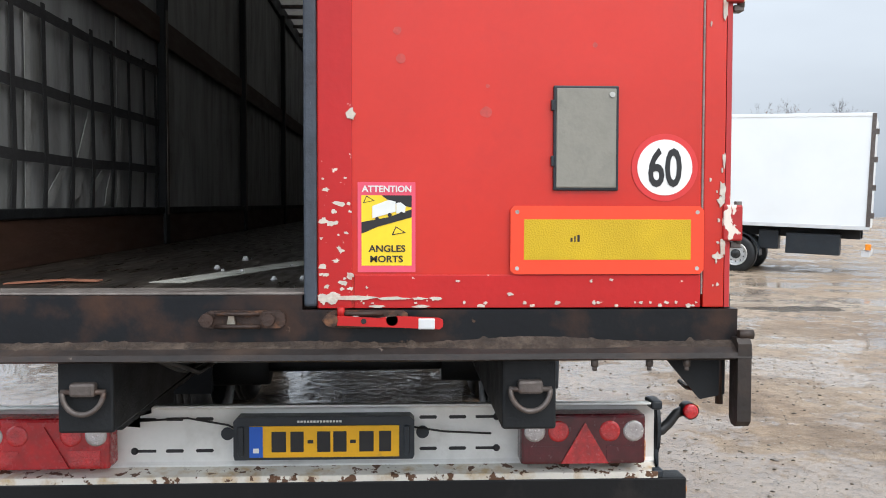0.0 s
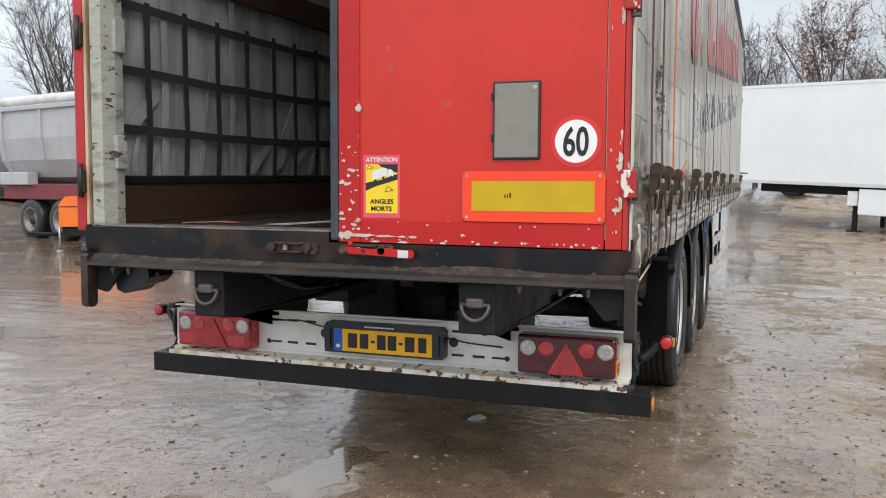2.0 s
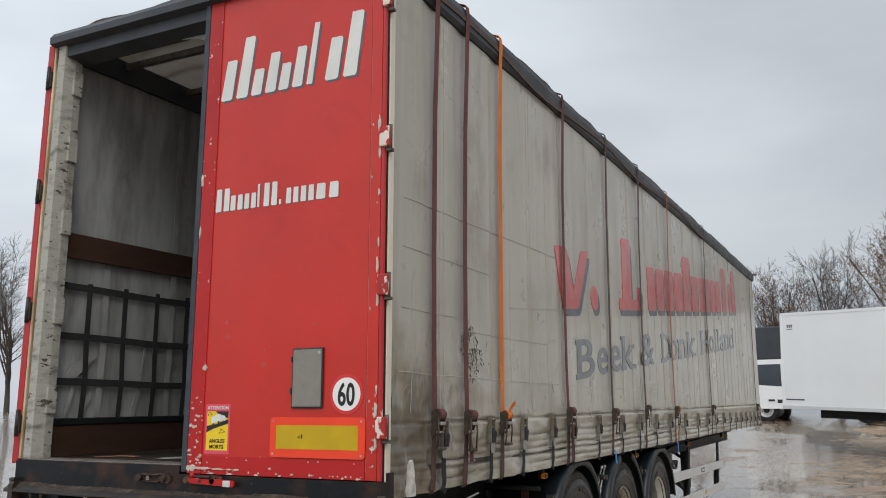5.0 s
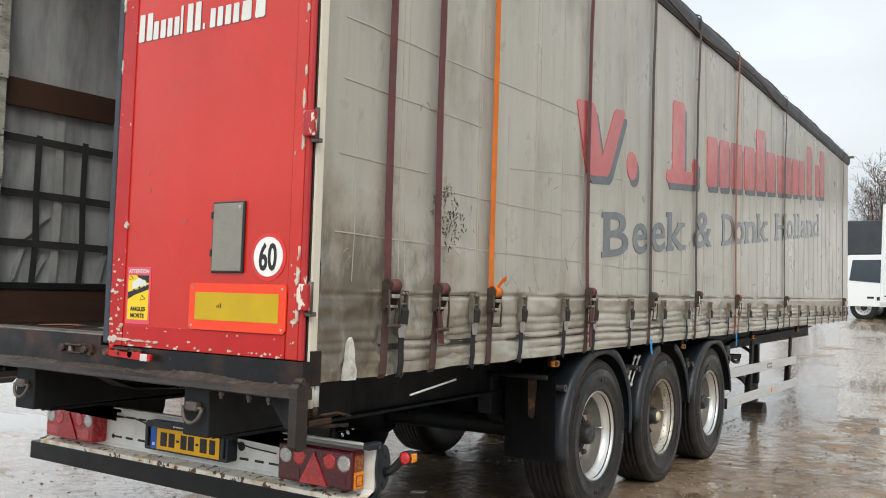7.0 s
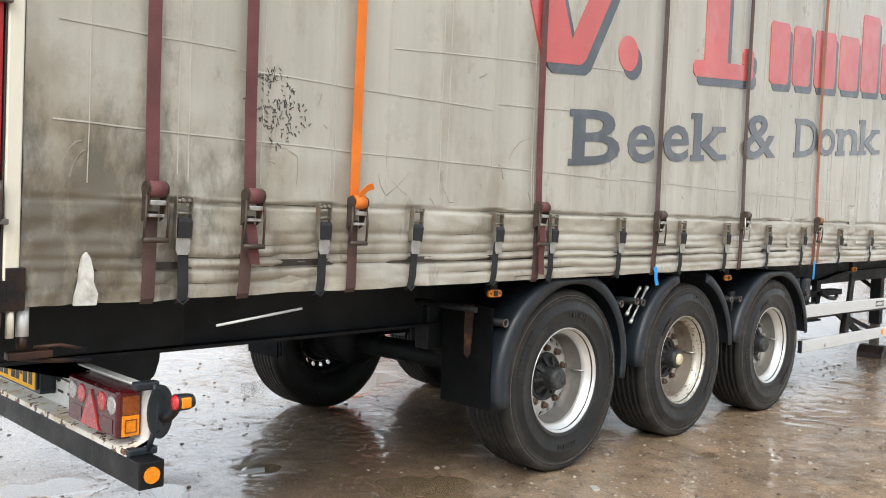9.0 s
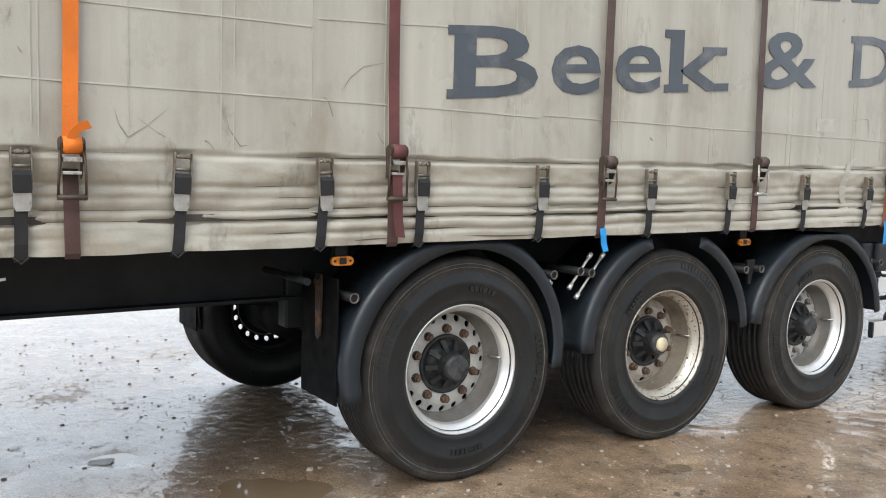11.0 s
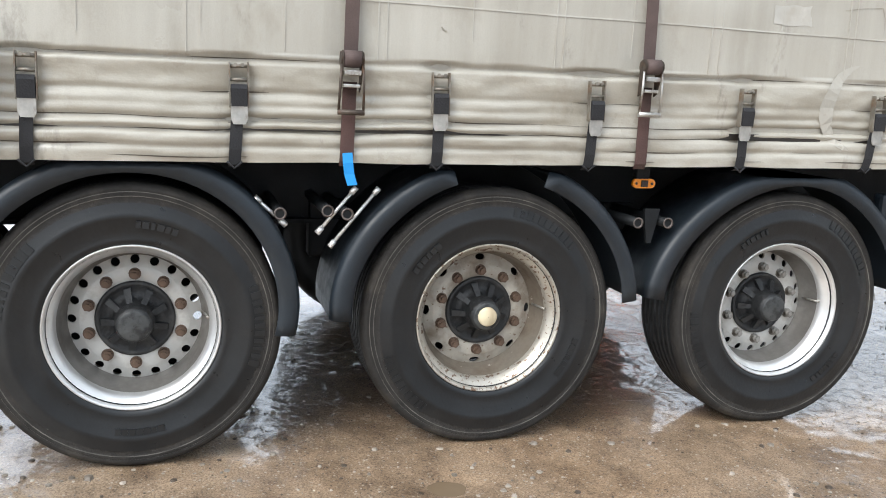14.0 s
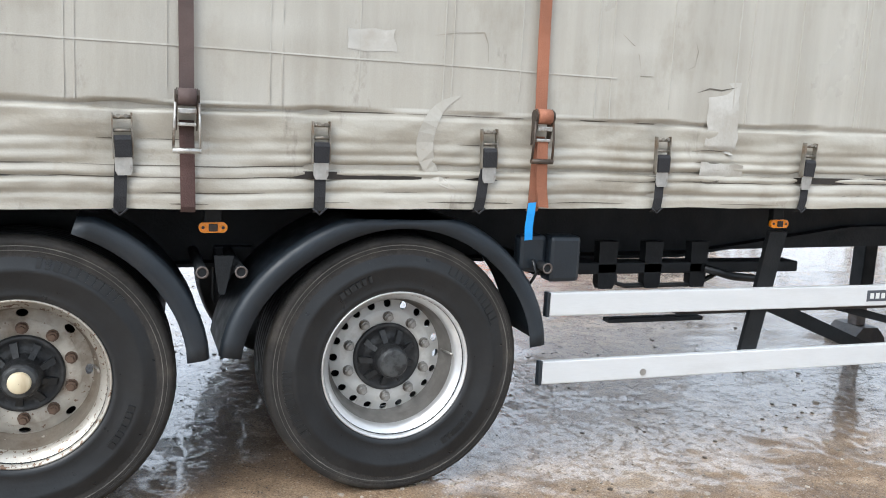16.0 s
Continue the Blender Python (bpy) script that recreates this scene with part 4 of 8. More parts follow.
def rear_door():
    door_bm = B()
    box(door_bm, 0.06, 1.178, 0.0, 0.035, 1.189, 3.90, 0.004)
    door = tp("rear_door", door_bm, M_RED, "closed red rear door with chipped paint")
    bm = B()
    box(bm, 0.022, 0.060, -0.008, 0.045, 1.195, 3.905, 0.008)
    tp("rubber_seal", bm, M_SEAL, "black rubber door-edge seal", door)
    bm = B()
    box(bm, 0.064, 0.160, -0.006, 0.002, 1.190, 3.90, 0.002)
    tp("edge_panel", bm, M_REDCHIP, "red door edge with white paint chips", door)
    bm = B()
    box(bm, 0.166, 1.176, -0.0055, 0.002, 1.190, 1.286, 0.002)
    tp("bottom_rail", bm, M_REDCHIP, "chipped red bottom rail", door)
    bm = B()
    box(bm, 1.1835, 1.245, -0.006, 0.035, 1.190, 3.90, 0.003)
    tp("hinge_stile", bm, M_RED, "", door)
    bm = B()
    prism(bm, [(1.2475, -0.003), (1.262, -0.001), (1.267, 0.008), (1.262, 0.022), (1.2475, 0.026)], "z", 1.190, 3.90)
    tp("hinge_stile_edge", bm, M_REDWORN, "worn red corner edge with bare streaks", door)
    for z in (1.385, 2.075, 2.835, 3.60):
        bm = B()
        box(bm, 1.238, 1.296, -0.017, 0.012, z, z + 0.105, 0.006, 0)
        tube(bm, [(1.290, 0.010, z - 0.010), (1.290, 0.010, z + 0.115)], 0.011, 10, 1)
        box(bm, 1.268, 1.298, 0.002, 0.04, z - 0.022, z - 0.004, 0.003, 1)
        tp("hinge", bm, [M_HINGE, M_DARKSTEEL], "chipped red steel hinge with dark pin", door)
    # document plate
    bm = B()
    box(bm, 0.739, 0.929, -0.012, -0.0005, 1.53, 1.832, 0.004, 1)
    box(bm, 0.747, 0.921, -0.0155, -0.011, 1.538, 1.824, 0.003, 0)
    disc(bm, 0.908, -0.0155, 1.806, 0.008, "y", 0.004, 12, 2)
    for z in (1.60, 1.76):
        box(bm, 0.732, 0.742, -0.016, -0.002, z, z + 0.03, 0.002, 1)
    tp("document_plate", bm, [M_PLAQUE, M_PLASTIC, M_STEEL], "grimy clear document holder in a black frame", door)
    # speed sign
    bm = B()
    disc(bm, 1.067, -0.001, 1.598, 0.098, "y", 0.002, 40, 2)
    disc(bm, 1.067, -0.003, 1.598, 0.081, "y", 0.002, 40, 0)
    lettering(bm, "60", 0.098, 0.115, Matrix(((1, 0, 0, 1.018), (0, 0, -1, -0.0052), (0, 1, 0, 1.5405), (0, 0, 0, 1))), 0.002, 1, 0.02)
    tp("speed_sign", bm, [M_SIGNWHITE, M_INKBLACK, mat("sign_ring_red", (0.62, 0.03, 0.03), 0.35, var=0.05, bump=0.02)], "round white speed sticker reading 60", door)
    # marking plate
    bm = B()
    prism(bm, [(0.628, 1.288), (1.170, 1.288), (1.182, 1.300), (1.182, 1.474), (1.170, 1.486), (0.628, 1.486), (0.616, 1.474), (0.616, 1.300)], "y", -0.006, -0.0125, 0)
    box(bm, 0.655, 1.143, -0.0140, -0.0122, 1.330, 1.447, 0.0, 1)
    for x in (0.635, 1.162):
        for z in (1.305, 1.468):
            disc(bm, x, -0.0125, z, 0.006, "y", 0.002, 10, 2)
    for dx, w in ((0.0, 0.006), (0.011, 0.004), (0.02, 0.007)):
        box(bm, 0.79 + dx, 0.79 + dx + w, -0.0146, -0.0138, 1.382, 1.394 + dx * 0.4, 0.0, 3)
    tp("marking_plate", bm, [M_REFRED, M_REFYEL, M_STEEL, M_RUST], "yellow reflective marking plate with a red border", door)
    # blind-spot sticker
    bm = B()
    box(bm, 0.176, 0.342, -0.0022, -0.0005, 1.294, 1.553, 0.0, 0)
    box(bm, 0.187, 0.331, -0.0032, -0.002, 1.313, 1.515, 0.0, 1)
    front = -0.0042
    prism(bm, [(0.187, 1.438), (0.187, 1.405), (0.235, 1.425), (0.331, 1.452), (0.331, 1.475), (0.262, 1.452)], "y", -0.0030, front, 2)
    prism(bm, [(0.245, 1.515), (0.331, 1.515), (0.331, 1.480), (0.275, 1.492)], "y", -0.0030, front, 2)
    prism(bm, [(0.218, 1.449), (0.285, 1.468), (0.285, 1.497), (0.265, 1.502), (0.218, 1.484)], "y", -0.0042, -0.0054, 3)
    prism(bm, [(0.287, 1.463), (0.312, 1.466), (0.314, 1.484), (0.300, 1.495), (0.287, 1.493)], "y", -0.0042, -0.0054, 3)
    for x, z in ((0.232, 1.447), (0.268, 1.459), (0.302, 1.462)):
        disc(bm, x, -0.0054, z, 0.006, "y", 0.001, 10, 2)
    for a, z, s in ((0.205, 1.492, 1), (0.290, 1.40, 1.2)):
        tri = [(a - 0.014 * s, z), (a + 0.02 * s, z + 0.008), (a - 0.004 * s, z + 0.022 * s)]
        prism(bm, tri, "y", -0.0031, -0.0044, 2)
        cx, cz = sum(p[0] for p in tri) / 3, sum(p[1] for p in tri) / 3
        prism(bm, [(cx + (x - cx) * 0.72, cz + (w - cz) * 0.72) for x, w in tri], "y", -0.0044, -0.0050, 1)

    def line(text, x, z, w, h, mi):
        lettering(bm, text, w, h, Matrix(((1, 0, 0, x), (0, 0, -1, -0.0034), (0, 1, 0, z), (0, 0, 0, 1))), 0.0012, mi, 0.025)
    line("ATTENTION", 0.188, 1.524, 0.142, 0.019, 3)
    line("ANGLES", 0.207, 1.352, 0.106, 0.020, 2)
    line("MORTS", 0.212, 1.322, 0.094, 0.020, 2)
    tp("warning_sticker", bm, [M_STICKPINK, M_STICKYEL, M_INKBLACK, M_INKWHITE], "yellow and pink blind-spot sticker, ATTENTION ANGLES MORTS", door)
    # worn company marks, as plain upright bars
    def door_bars(z0, runs, thick, lean):
        for x, w, h in runs:
            stem = 0.42 * w
            for off, m_ in ((thick, M_INKBLUE), (0.0, M_INKWHITE)):
                bm = B()
                for x0 in ((x,) if w < 0.10 and h > 0.2 or w < 0.05 else (x, x + w - stem)):
                    hh = h if x0 > x or h < 0.2 or w < 0.10 else h * 0.66
                    r = 0.12 * stem
                    out = [(x0 + off + r, z0 - off), (x0 + off + stem - r, z0 - off), (x0 + off + stem, z0 - off + r), (x0 + off + stem + lean * hh, z0 - off + hh - r), (x0 + off + stem + lean * hh - r, z0 - off + hh), (x0 + off + lean * hh + r, z0 - off + hh), (x0 + off, z0 - off + r)]
                    prism(bm, out, "y", -0.0008 if off else -0.0020, -0.0022 if off else -0.0034)
                tp("company_mark", bm, m_, "slate drop shade" if off else "faded white bars", door)
    door_bars(3.255, ((0.17, 0.19, 0.36), (0.385, 0.17, 0.23), (0.575, 0.16, 0.23), (0.765, 0.09, 0.35), (0.885, 0.20, 0.36)), 0.012, 0.12)
    door_bars(2.605, ((0.172, 0.095, 0.13), (0.275, 0.085, 0.085), (0.372, 0.08, 0.085), (0.462, 0.035, 0.13), (0.505, 0.09, 0.13), (0.61, 0.03, 0.028), (0.655, 0.08, 0.085), (0.75, 0.085, 0.085), (0.85, 0.14, 0.085)), 0.003, 0.0)
    # flaked paint, thickest on the lower free corner
    rnd = random.Random(31)
    spots = [(rnd.uniform(0.068, 0.155), 1.21 + 0.36 * rnd.random() ** 1.4, rnd.uniform(0.003, 0.0085), rnd.uniform(0.8, 2.2)) for k in range(32)]
    spots += [(rnd.uniform(0.16, 1.17), rnd.choice((1.196, 1.205, rnd.uniform(1.2, 1.275))), rnd.uniform(0.0025, 0.0065), rnd.uniform(0.7, 1.8)) for k in range(28)]
    spots += [(0.080, 1.217, 0.016, 1.0), (0.103, 1.220, 0.019, 1.1), (0.175, 1.221, 0.007, 9.0), (0.275, 1.219, 0.005, 11.0), (0.355, 1.218, 0.005, 4.0), (0.400, 1.217, 0.006, 3.0), (0.155, 1.283, 0.011, 1.0), (0.23, 1.196, 0.005, 5.0), (0.36, 1.196, 0.006, 4.5)]
    spots += [(rnd.uniform(1.186, 1.243), rnd.choice((rnd.uniform(1.20, 1.60), rnd.uniform(2.0, 3.0))), rnd.uniform(0.003, 0.009), rnd.uniform(0.3, 0.7)) for k in range(13)]
    spots += [(1.238, 1.535, 0.030, 0.30), (1.232, 1.50, 0.016, 0.7), (1.239, 1.365, 0.034, 0.28), (1.225, 1.340, 0.012, 1.2), (1.240, 1.62, 0.022, 0.2), (1.239, 2.055, 0.034, 0.25), (1.236, 2.225, 0.040, 0.22), (1.240, 2.34, 0.028, 0.15), (1.239, 2.60, 0.020, 0.25), (1.238, 2.96, 0.040, 0.22), (1.240, 2.80, 0.03, 0.2), (0.158, 1.745, 0.018, 0.8), (0.072, 2.50, 0.030, 0.3), (0.070, 2.80, 0.036, 0.25)]
    for deep, (x, z, r, stretch) in enumerate(spots):
        n0 = 11
        pts = []
        for k in range(n0):
            a = 2 * math.pi * (k + rnd.uniform(-0.3, 0.3)) / n0
            q = r * rnd.uniform(0.55, 1.25)
            pts.append((x + q * stretch * math.cos(a), z + q * math.sin(a)))
        bm = B()
        prism(bm, pts, "y", -0.0045, -0.0068 - 0.00005 * deep)
        tp("paint_chip", bm, M_FLAKE, "", door)
    # dents and paint loss
    for x, z, r in ((0.29, 1.985, 0.016), (0.30, 1.905, 0.019), (0.545, 1.755, 0.022), (0.55, 1.83, 0.008), (0.158, 1.745, 0.016), (0.86, 1.95, 0.010)):
        bm = B()
        n0, r = 11, r * 0.75
        pts = [(x + r * (1 + 0.35 * noise.noise((k * 1.7, x * 9, z * 7))) * math.cos(2 * math.pi * k / n0), z + r * (1 + 0.4 * noise.noise((k * 1.3, z * 9, x * 5))) * math.sin(2 * math.pi * k / n0)) for k in range(n0)]
        deep = 0.0068 if x < 0.16 else 0.0014
        prism(bm, pts, "y", -0.0002, -deep)
        tp("paint_scuff", bm, M_POST if x < 0.16 else mat("rubbed_red", (0.48, 0.055, 0.045), 0.5, var=0.2, vscale=40, bump=0.2), "", door)


rear_door()


def open_door():
    bm = B()
    box(bm, -1.342, -1.286, -0.004, 1.20, 1.205, 3.90, 0.008)
    door = tp("open_rear_door", bm, M_REDWORN, "red rear door folded back along the side")
    bm = B()
    box(bm, -1.2845, -1.268, -0.002, 0.05, 1.235, 3.88, 0.004)
    tp("door_edge_seal", bm, M_CREAM, "cream and rust-stained door edge", door)
    for z in (1.385, 2.075, 2.835, 3.60):
        bm = B()
        box(bm, -1.325, -1.280, -0.020, 0.01, z, z + 0.11, 0.006, 0)
        tube(bm, [(-1.300, -0.02, z - 0.02), (-1.300, -0.02, z + 0.14)], 0.012, 10, 1)
        tp("hinge", bm, [M_RUST, M_RUST], "rusty hinge", door)


open_door()


# ---- light carrier and rear bumper ----
def bumper():
    bm = B()
    box(bm, -1.312, 1.308, 0.488, 0.585, 0.432, 0.533, 0.006)
    bar = part("rear_bumper", bm, M_BAR, trailer, "square black underrun bar")
    for s in (-1, 1):
        bm = B()
        disc(bm, s * 1.308, 0.535, 0.483, 0.030, "x", 0.006 * s, 24)
        part("side_reflector", bm, M_AMBER, bar, "round amber reflector")
    # white channel
    bm = B()
    prism(bm, [(0.490, 0.536), (0.492, 0.552), (0.565, 0.566), (0.575, 0.580), (0.575, 0.775), (0.560, 0.792), (0.515, 0.795), (0.513, 0.789), (0.556, 0.785),
               (0.567, 0.772), (0.567, 0.586), (0.560, 0.576), (0.560, 0.536)], "x", -1.215, 1.212)
    carrier = part("light_carrier", bm, [M_WHITE], trailer, "white steel light carrier with rusty lower edge")
    bm = B()
    prism(bm, [(0.486, 0.5335), (0.4865, 0.5545), (0.491, 0.5565), (0.566, 0.5705), (0.566, 0.5665), (0.4925, 0.5525), (0.490, 0.5335)], "x", -1.21, 1.205)
    part("carrier_ledge", bm, M_WHITERUST, carrier, "flaking white ledge with rust spots")
    for s in (-1, 1):
        bm = B()
        box(bm, s * 1.185, s * 1.226, 0.506, 0.60, 0.770, 0.802, 0.008)
        box(bm, s * 1.185, s * 1.226, 0.488, 0.60, 0.532, 0.562, 0.008)
        tube(bm, [(s * 1.218, 0.580, 0.79), (s * 1.226, 0.592, 0.70), (s * 1.224, 0.585, 0.62), (s * 1.218, 0.560, 0.545)], 0.011, 8)
        part("end_cap", bm, M_PLASTIC, carrier, "black plastic end caps")
        bm = B()
        prism(bm, [(0.602 + 0.050 * math.cos(2 * math.pi * k / 24), 0.688 + 0.100 * math.sin(2 * math.pi * k / 24)) for k in range(24)], "x", s * 1.222, s * 1.234)
        for y0, z0 in ((0.600, 0.765), (0.620, 0.735), (0.600, 0.612), (0.622, 0.640)):
            disc(bm, s * 1.234, y0, z0, 0.010, "x", 0.006 * s, 10)
        part("mounting_disc", bm, M_PLASTIC, carrier)
    # slots and holes
    for side in (-1, 1):
        for x in (0.50, 0.395):
            for z in (0.738, 0.625):
                bm = B()
                prism(bm, [(side * (x - 0.028), z - 0.006), (side * (x + 0.028), z - 0.006), (side * (x + 0.032), z), (side * (x + 0.028), z + 0.006), (side * (x - 0.028), z + 0.006), (side * (x - 0.032), z)], "y", 0.5675, 0.5655)
                part("slot", bm, M_INKBLACK, carrier)
        for z in (0.738, 0.625):
            bm = B()
            disc(bm, side * 0.64, 0.5675, z, 0.013, "y", 0.002, 14)
            box(bm, side * 0.60 - 0.035, side * 0.60 + 0.035, 0.5655, 0.5675, z - 0.005, z + 0.005)
            part("slot", bm, M_INKBLACK, carrier)
        bm = B()
        disc(bm, 0.03 + side * 0.345, 0.5675, 0.685, 0.023, "y", 0.004, 20)
        part("grommet", bm, M_PLASTIC, carrier)
    bm = B()
    tube(bm, [(-0.62, 0.555, 0.735), (-0.45, 0.55, 0.745), (-0.31, 0.548, 0.72), (-0.27, 0.545, 0.70)], 0.004, 6)
    part("thin_cable", bm, M_INKBLACK, carrier)
    bm = B()
    tube(bm, [(0.33, 0.545, 0.71), (0.45, 0.55, 0.69), (0.62, 0.555, 0.68)], 0.004, 6)
    part("thin_cable", bm, M_INKBLACK, carrier)


bumper()


def tail_lamp(x0, x1, triangle_dark, mirror):
    bm = B()
    box(bm, x0, x1, 0.470, 0.566, 0.588, 0.764, 0.012)
    lamp = part("tail_lamp", bm, M_LENSDARK if triangle_dark else M_LENSRED, trailer, "rectangular red tail lamp with a triangle reflector")
    cx = (x0 + x1) / 2
    w = x1 - x0
    bm = B()
    prism(bm, [(cx - 0.30 * w if mirror else cx - 0.18 * w, 0.594), (cx + 0.20 * w, 0.594), (cx + 0.01 * w, 0.738)], "y", 0.471, 0.463)
    part("triangle_reflector", bm, M_LENSGLOW if triangle_dark else M_LENSRED, lamp, "red triangle reflector")
    for f, z, m_ in ((-0.39, 0.706, M_LENSCLEAR), (-0.20, 0.706, M_LENSGLOW), (0.21, 0.706, M_LENSGLOW), (0.40, 0.706, M_LENSCLEAR)):
        bm = B()
        revolve(bm, [(0.4705, 0.037), (0.468, 0.0365), (0.4675, 0.027), (0.468, 0.014), (0.4685, 0.001)], 24, "y", (cx + f * w, 0, z))
        part("round_lens", bm, m_, lamp, "clear round lens" if m_ is M_LENSCLEAR else "")
    for f in (-0.30, 0.32):
        bm = B()
        box(bm, cx + f * w - 0.06, cx + f * w + 0.05, 0.4675, 0.472, 0.604, 0.655, 0.001)
        part("lower_lens", bm, M_LENSDARK if triangle_dark else M_LENSGLOW, lamp)
    s = 1 if cx > 0 else -1
    xo = x1 if cx > 0 else x0
    bm = B()
    box(bm, xo - 0.003 * s, xo + 0.004 * s, 0.492, 0.556, 0.672, 0.742, 0.002, 1)
    box(bm, xo - 0.003 * s, xo + 0.005 * s, 0.49, 0.556, 0.594, 0.670, 0.002, 0)
    for y0, y1, z0, z1 in ((0.500, 0.546, 0.652, 0.656), (0.500, 0.546, 0.606, 0.610), (0.500, 0.504, 0.610, 0.652), (0.542, 0.546, 0.610, 0.652)):
        box(bm, xo, xo + 0.008 * s, y0, y1, z0, z1, 0.0, 1)
    part("amber_side_lens", bm, [M_AMBER, M_AMBERDARK], lamp, "amber side marker lens")


tail_lamp(-1.135, -0.695, False, True)
tail_lamp(0.715, 1.155, True, False)


def number_plate():
    bm = B()
    prism(bm, [(-0.278, 0.607), (0.338, 0.607), (0.345, 0.62), (0.345, 0.742), (0.330, 0.757), (-0.268, 0.757), (-0.282, 0.742), (-0.282, 0.62)], "y", 0.566, 0.500)
    holder = part("number_plate_holder", bm, M_PLASTIC, trailer, "black plastic number plate holder")
    bm = B()
    box(bm, -0.226, 0.292, 0.4945, 0.4995, 0.617, 0.727, 0.002)
    part("number_plate", bm, M_YELLOW, holder, "yellow number plate with dark bars")
    bm = B()
    box(bm, -0.226, -0.180, 0.4930, 0.4948, 0.618, 0.726)
    part("blue_band", bm, M_BLUE, holder, "blue band with a pale bar")
    bm = B()
    box(bm, -0.213, -0.193, 0.4922, 0.4932, 0.634, 0.650)
    part("pale_bar", bm, M_INKWHITE, holder)
    for x, w, h in ((-0.150, 0.050, 0.072), (-0.085, 0.046, 0.072), (-0.026, 0.020, 0.012), (0.007, 0.046, 0.072), (0.063, 0.046, 0.072), (0.121, 0.020, 0.012), (0.153, 0.050, 0.072), (0.222, 0.042, 0.072)):
        bm = B()
        box(bm, x, x + w, 0.4930, 0.4948, 0.672 - h / 2, 0.672 + h / 2, 0.0008)
        part("dark_bar", bm, M_INKBLACK, holder)
    bm = B()
    for k in range(14):
        box(bm, -0.062 + k * 0.0112, -0.054 + k * 0.0112, 0.4985, 0.5003, 0.738, 0.745)
    part("maker_mark", bm, M_INKWHITE, holder, "tiny white bars")
    for x in (-0.262, 0.312):
        bm = B()
        box(bm, x - 0.004, x + 0.016, 0.488, 0.502, 0.625, 0.725, 0.004)
        part("plate_light", bm, M_PLASTIC, holder)


number_plate()


def marker_arm(s):
    bm = B()
    tube(bm, [(s * 1.23, 0.615, 0.665), (s * 1.255, 0.620, 0.670), (s * 1.285, 0.625, 0.695), (s * 1.312, 0.628, 0.728), (s * 1.345, 0.630, 0.742)], [0.020, 0.020, 0.019, 0.018, 0.020], 10)
    arm = part("marker_arm", bm, M_RUBBER, trailer, "curved black rubber marker light arm")
    bm = B()
    revolve(bm, [(0.660, 0.024), (0.640, 0.030), (0.592, 0.031)], 20, "y", (s * 1.355, 0, 0.744))
    part("marker_housing", bm, M_PLASTIC, arm)
    bm = B()
    revolve(bm, [(0.606, 0.027), (0.588, 0.027), (0.585, 0.020), (0.584, 0.001)], 20, "y", (s * 1.355, 0, 0.744))
    part("red_lens", bm, M_LENSGLOW, arm, "round red marker lens")
    bm = B()
    box(bm, s * 1.374, s * 1.388, 0.602, 0.640, 0.726, 0.764, 0.004)
    part("amber_lens", bm, M_AMBER, arm, "amber side lens")


marker_arm(-1)
marker_arm(1)


# ---- chassis ----
LEFT_AXLE = -0.10  # the axles stand a little askew


